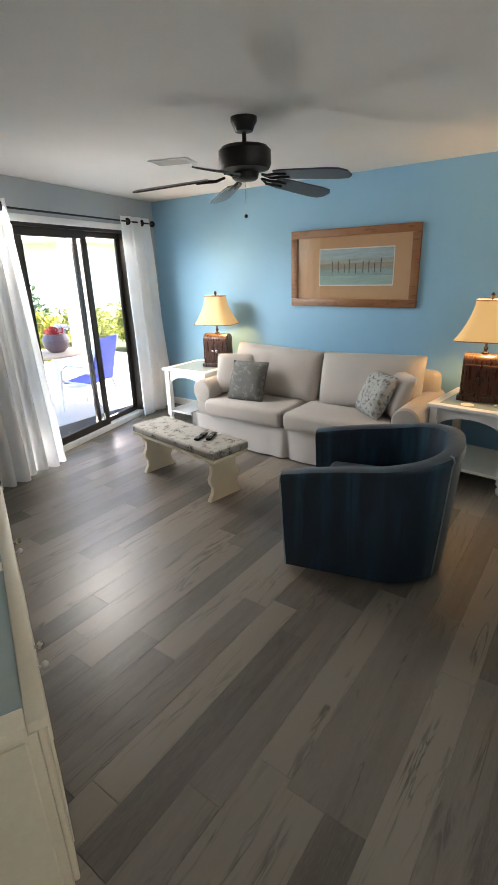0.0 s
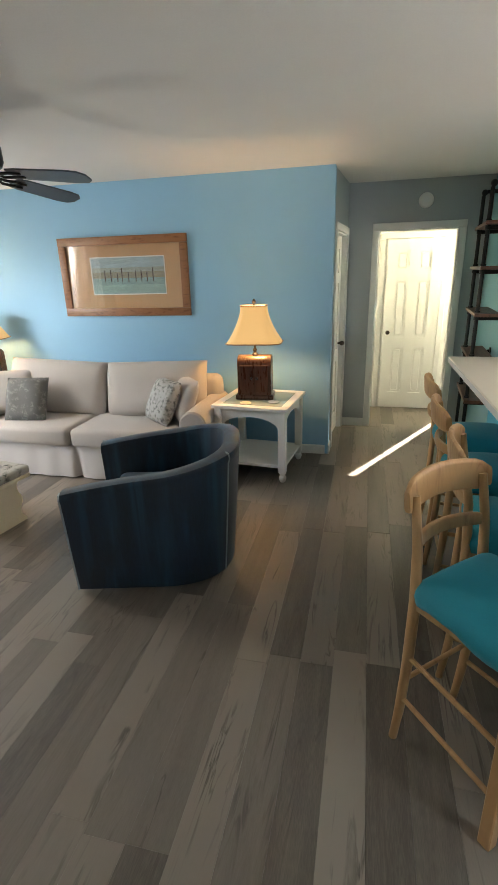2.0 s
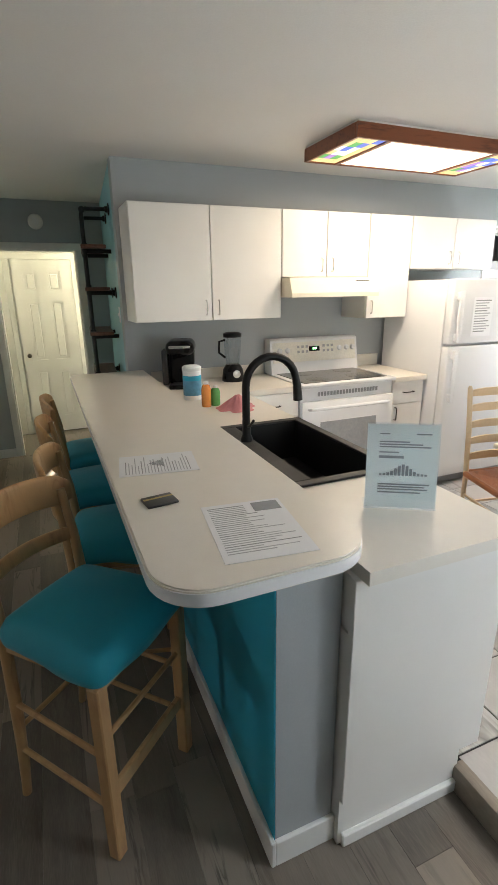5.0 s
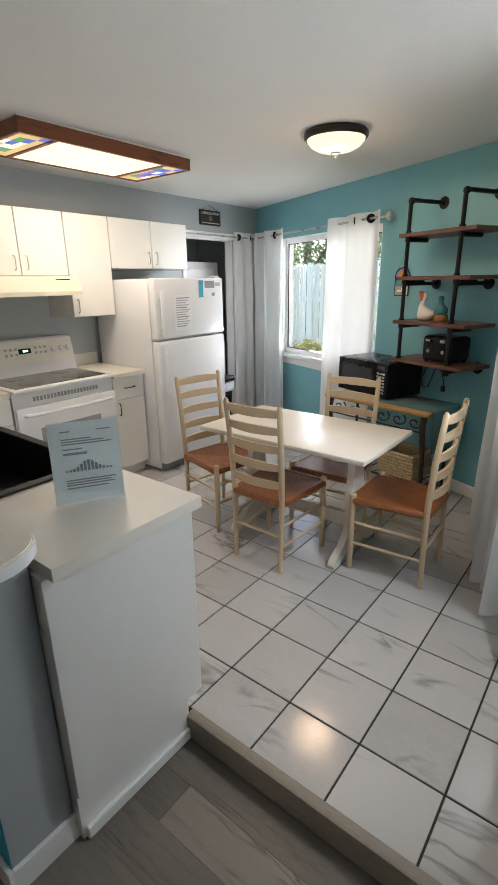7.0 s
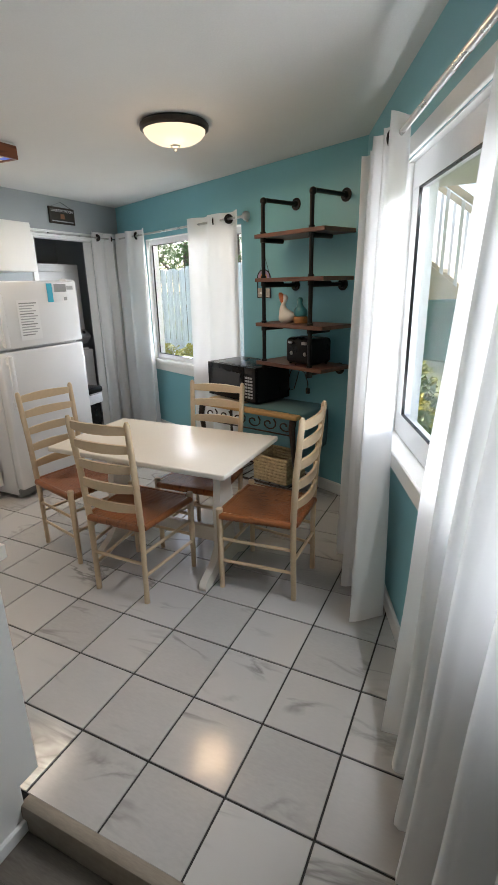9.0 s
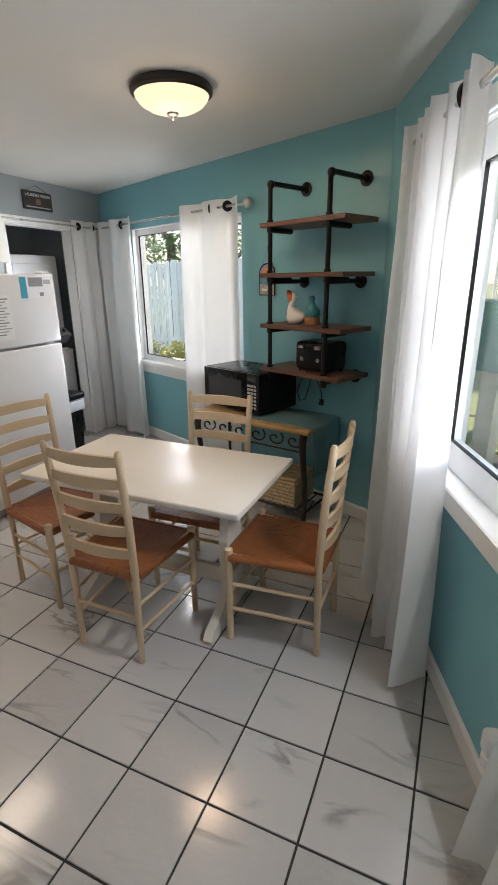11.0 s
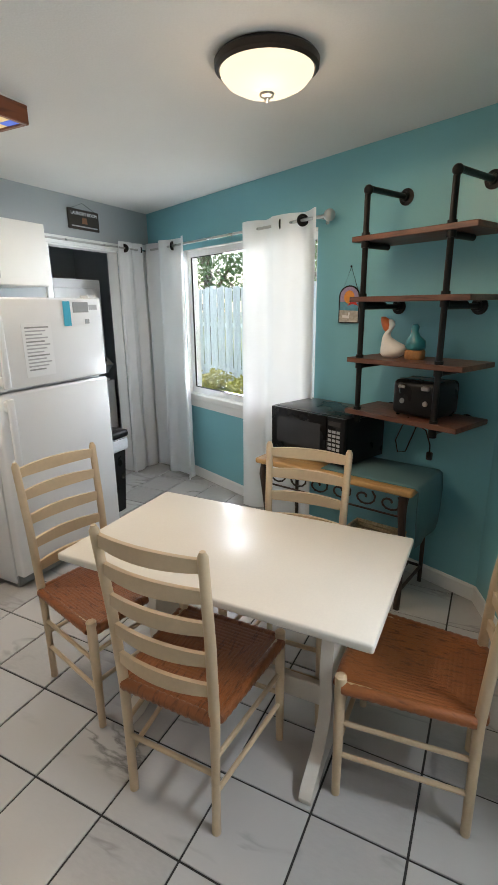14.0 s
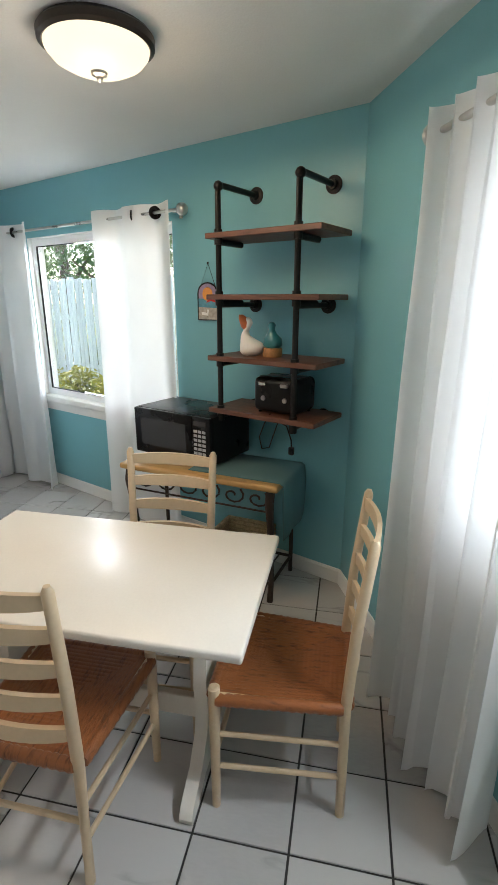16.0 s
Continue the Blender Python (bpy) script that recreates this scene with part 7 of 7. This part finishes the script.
def shrub(p, rad, n, material, label, seed, size=0.07):
    rnd = random.Random(seed)
    ob = thing("shrub", label, "shrub", pose(*p))
    bm = leaves(BM(), (0, 0, rad[2] * 0.9), rad, n, size, rnd)
    part("foliage", bm, material, ob, smooth=0)
    bm = BM()
    for k in range(5):
        a = rnd.uniform(0, 6.3)
        tube(bm, [(0, 0, 0), (0.3 * rad[0] * math.cos(a), 0.3 * rad[1] * math.sin(a), rad[2] * 0.6), (0.6 * rad[0] * math.cos(a), 0.6 * rad[1] * math.sin(a), rad[2] * 1.2)], [0.02, 0.014, 0.006], 6)
    part("stems", bm, BARK, ob)
    return ob


def tree(p, h, r, n, material, label, seed, size=0.16):
    rnd = random.Random(seed)
    ob = thing("tree", label, "tree", pose(*p))
    bm = tube(BM(), [(0, 0, 0), (0.05, 0.04, h * 0.3), (-0.04, 0.06, h * 0.6), (0.02, 0, h * 0.9)], [h * 0.035, h * 0.028, h * 0.018, h * 0.006], 10)
    crown = BM()
    for k in range(9):
        a, z = k * 2.4, h * (0.22 + 0.075 * k)
        q = (r * 0.65 * math.cos(a) * (1 - k * 0.05), r * 0.65 * math.sin(a) * (1 - k * 0.05), z + h * 0.14)
        tube(bm, [(0, 0, z - h * 0.08), (q[0] * 0.5, q[1] * 0.5, z + h * 0.05), q], [h * 0.012, h * 0.008, h * 0.003], 6)
        leaves(crown, q, (r * 0.55, r * 0.55, r * 0.38), n // 9, size, rnd)
    part("trunk", bm, BARK, ob)
    part("crown", crown, material, ob, smooth=0)
    return ob


# patio side
for i, (x, y, rx, h, mt, lb) in enumerate(((-8.6, 5.2, 0.8, 0.62, LEAFY, "sunlit yellow-green"), (-8.7, 6.6, 0.8, 0.66, LEAFY, "sunlit yellow-green"), (-8.5, 3.9, 0.75, 0.60, LEAFY, "sunlit yellow-green"), (-8.8, 8.0, 0.9, 0.66, LEAFY, "sunlit yellow-green"), (-8.6, 9.4, 0.9, 0.7, LEAFY, "sunlit yellow-green"), (-8.4, 2.6, 0.8, 0.62, LEAFY, "sunlit yellow-green"))):
    shrub((x - 0.9, y, -0.16), (rx, 0.85, h), 3000, mt, f"{lb} hedge shrub beyond the patio", 20 + i, 0.10)
for i, (x, y) in enumerate(((-14.5, 8.5), (-15.5, 6.0), (-14.0, 4.0))):
    shrub((x, y, -0.16), (1.5, 1.5, 1.0), 2200, LEAFD, "dark green bush behind the hedge", 40 + i, 0.16)
COLW = mat("white_column_paint", (0.80, 0.79, 0.76), 0.6, var=0.05)
col = thing("patio_column", "square white patio column", "column", pose(-6.57, 5.64, -0.03), kind="structure")
part("shaft", box(BM(), -0.13, 0.13, -0.13, 0.13, 0, 2.6, 0.008), COLW, col)
part("base_block", box(BM(), -0.16, 0.16, -0.16, 0.16, 0, 0.14, 0.008), COLW, col)
# patio table and chair
TANTOP = mat("tan_patio_top", (0.55, 0.42, 0.30), 0.5, var=0.12, scale=10)
WHMET = mat("white_powder_coat", (0.78, 0.78, 0.80), 0.35, var=0.03)
pt = thing("patio_table", "round tan patio table on a white pedestal", "table", pose(-6.03, 4.79, -0.03))
part("top", lathe(BM(), [(0.42, 0.68), (0.44, 0.69), (0.44, 0.71), (0.42, 0.72)], 40), TANTOP, pt)
part("pedestal", lathe(BM(), [(0.20, 0), (0.18, 0.03), (0.06, 0.06), (0.05, 0.5), (0.10, 0.68)], 20), WHMET, pt)
pot = thing("flower_pot", "round dark pot with red and white flowers", "flower pot", pose(-6.03, 4.81, 0.69))
part("pot", lathe(BM(), [(0.10, 0), (0.17, 0.07), (0.19, 0.17), (0.15, 0.25)], 24), mat("purple_grey_glaze", (0.13, 0.09, 0.11), 0.3, var=0.3), pot)
rnd = random.Random(2)
part("red_blooms", leaves(BM(), (0, 0, 0.28), (0.17, 0.17, 0.09), 200, 0.06, rnd), mat("red_petal", (0.6, 0.03, 0.05), 0.6), pot, smooth=0)
part("white_blooms", leaves(BM(), (0.03, 0.10, 0.32), (0.15, 0.15, 0.08), 120, 0.06, rnd), PAPER, pot, smooth=0)
BLUESL = mat("royal_blue_sling", (0.02, 0.05, 0.55), 0.6, var=0.1, fine=200, bump=0.2)


def patio_chair(m):
    ob = thing("patio_chair", "royal blue sling patio chair with a white tube frame", "chair", m)
    for s in (-0.28, 0.28):
        part("side_frame", tube(BM(), [(0.30, s, 0), (0.27, s, 0.40), (0.24, s, 0.58), (0.14, s, 0.64), (-0.10, s, 0.62), (-0.22, s, 0.56)], 0.016, 8), WHMET, ob)
        part("back_tube", tube(BM(), [(-0.30, s * 0.9, 0), (-0.18, s * 0.9, 0.36), (-0.24, s * 0.9, 0.70), (-0.34, s * 0.9, 0.98)], 0.014, 8), WHMET, ob)
        part("seat_tube", tube(BM(), [(-0.19, s * 0.9, 0.38), (0.27, s * 0.9, 0.42)], 0.014, 8), WHMET, ob)
    part("seat_sling", box(BM(), -0.18, 0.27, -0.25, 0.25, 0.385, 0.415, 0.01), BLUESL, ob)
    part("back_sling", box(BM(), -0.012, 0.012, -0.25, 0.25, 0, 0.60, 0.008, m=Matrix.Translation((-0.185, 0, 0.40)) @ Matrix.Rotation(radians(-14), 4, "Y")), BLUESL, ob)


patio_chair(pose(-5.27, 4.76, -0.03, 0, 0, 200))
# house across the lawn
HOUSEW = mat("pale_siding", (0.72, 0.75, 0.80), 0.8, var=0.06, scale=1, stretch=(1, 1, 14))
hs = thing("neighbour_house", "pale blue-grey two-storey house across the lawn", "house", pose(-24, 15, -0.16))
part("wall", box(BM(), -5, 3, -8, 9, 0, 6.2), HOUSEW, hs, smooth=0)
part("roof", prism(BM(), [(-9, 6.2), (10, 6.2), (0.5, 9.2)], -5.6, 3.6, "x"), mat("grey_shingle", (0.22, 0.20, 0.19), 0.9, var=0.2), hs, smooth=0)
for y in (-6, -2.5, 1, 4.5, 7):
    for z in (0.9, 3.9):
        wd = part("window", box(BM(), 3.0, 3.06, y - 0.6, y + 0.6, z, z + 1.4), WHITE, hs)
        part("pane", box(BM(), 3.06, 3.07, y - 0.5, y + 0.5, z + 0.1, z + 1.3), COOKTOP, wd)
for y in (-4.2, 3.0):
    part("porch_post", box(BM(), 4.4, 4.7, y - 0.15, y + 0.15, 0, 3.2), COLW, hs)
part("porch_roof", box(BM(), 3.0, 5.0, -7, 8, 3.2, 3.45), COLW, hs)

# fence and trees behind the dining window
FENCE = mat("weathered_fence", (0.70, 0.74, 0.75), 0.9, var=0.15, scale=3, fine=40, bump=0.5, stretch=(6, 6, 0.7), rand=0.4)
M_F = M_A @ Matrix.Translation((-17.0, 4.2, -0.16))
fn = thing("fence", "weathered grey board fence behind the window", "fence", M_F)
me = link_mesh("board", box(BM(), -0.058, 0.058, -0.01, 0.01, 0, 2.25, 0.003), FENCE, 0)
for k in range(124):
    b = new("board", me)
    b.location = (k * 0.145, 0.012 * (k % 2), 0.02 * math.sin(k * 1.7))
    b.parent = fn
for z in (0.4, 1.4):
    part("rail", box(BM(), -0.1, 17.95, 0.012, 0.05, z, z + 0.09), FENCE, fn)
for k in range(9):
    part("post", box(BM(), k * 2 - 0.05, k * 2 + 0.05, 0.05, 0.15, 0, 2.3), FENCE, fn)
for i, (s, o, h) in enumerate(((-3.5, 7.5, 6.5), (-7.0, 7.5, 6.5), (-10.5, 8.0, 7.0), (-14.5, 8.5, 7.0))):
    q = M_A @ Vector((s, o, 0))
    tree((q.x, q.y, -0.16), h, 2.3, 4500, LEAFP, "leafy green tree behind the fence", 60 + i, 0.16)
for i, (s, o) in enumerate(((-3.0, 3.6), (-4.2, 3.7), (-5.4, 3.5), (-6.6, 3.7), (-8.0, 3.6))):
    q = M_A @ Vector((s, o, 0))
    shrub((q.x, q.y, -0.16), (0.5, 0.5, 0.30), 900, LEAFY, "low yellow-green plant along the fence", 70 + i, 0.08)

# side yard behind the side window: stair, bin and plants
STAIRW = mat("pale_treated_wood", (0.52, 0.44, 0.30), 0.85, var=0.2, scale=4, stretch=(1, 6, 6))
M_Y = pose(7.6, -0.45, -0.16, 0, 0, 90)
sr = thing("outdoor_stair", "pale wooden outdoor stair with a slatted rail", "stair", M_Y)
for k in range(9):
    part("tread", box(BM(), 0.26 * k, 0.26 * k + 0.27, -0.5, 0.5, 0.19 * (k + 1) + 0.6, 0.19 * (k + 1) + 0.64), STAIRW, sr)
for y in (-0.52, 0.52):
    part("stringer", prism(BM(), [(-0.1, 0.55), (0.2, 0.55), (2.6, 2.35), (2.6, 2.65), (2.45, 2.65)], y - 0.02, y + 0.02, "y"), STAIRW, sr)
    part("handrail", prism(BM(), [(0, 1.65), (0, 1.57), (2.5, 3.4), (2.5, 3.48)], y - 0.03, y + 0.03, "y"), STAIRW, sr)
    for k in range(17):
        part("baluster", box(BM(), 0.08 + k * 0.147 - 0.017, 0.08 + k * 0.147 + 0.017, y - 0.017, y + 0.017, 0.8 + k * 0.107, 1.63 + k * 0.107), WHITE, sr)
for x, z in ((0.0, 1.6), (2.5, 3.4)):
    for y in (-0.52, 0.52):
        part("newel_post", box(BM(), x - 0.05, x + 0.05, y - 0.05, y + 0.05, 0, z), STAIRW, sr)
GRBOX = mat("green_utility_paint", (0.06, 0.22, 0.17), 0.6, var=0.1)
ub_ = thing("utility_box", "dark green outdoor utility box", "utility box", pose(5.45, 0.70, -0.16, 0, 0, 60))
part("case", box(BM(), -0.35, 0.35, -0.18, 0.18, 1.25, 1.70, 0.02, 2), GRBOX, ub_)
part("stand", box(BM(), -0.06, 0.06, -0.06, 0.06, 0.0, 1.25), STAIRW, ub_)
for i, (s, o, h) in enumerate(((-0.7, 0.55, 0.46), (-1.5, 0.75, 0.42), (-2.3, 0.95, 0.48), (-3.2, 1.2, 0.5), (0.0, 1.5, 0.42), (-1.3, 1.9, 0.5))):
    q = M_B @ Vector((s, o, 0))
    shrub((q.x, q.y, -0.16), (0.45, 0.45, h), 900, (LEAFP, LEAFY)[i % 2], "pale green garden plant under the side window", 90 + i, 0.10)
for i, (s, o, h) in enumerate(((-3.0, 9.0, 7), (1.0, 10.0, 8), (5.0, 9.5, 7.5), (-7, 8, 6.5))):
    q = M_B @ Vector((s, o, 0))
    tree((q.x, q.y, -0.16), h, 2.6, 4000, LEAFD, "leafy green tree in the side yard", 110 + i, 0.18)

lay_floors()
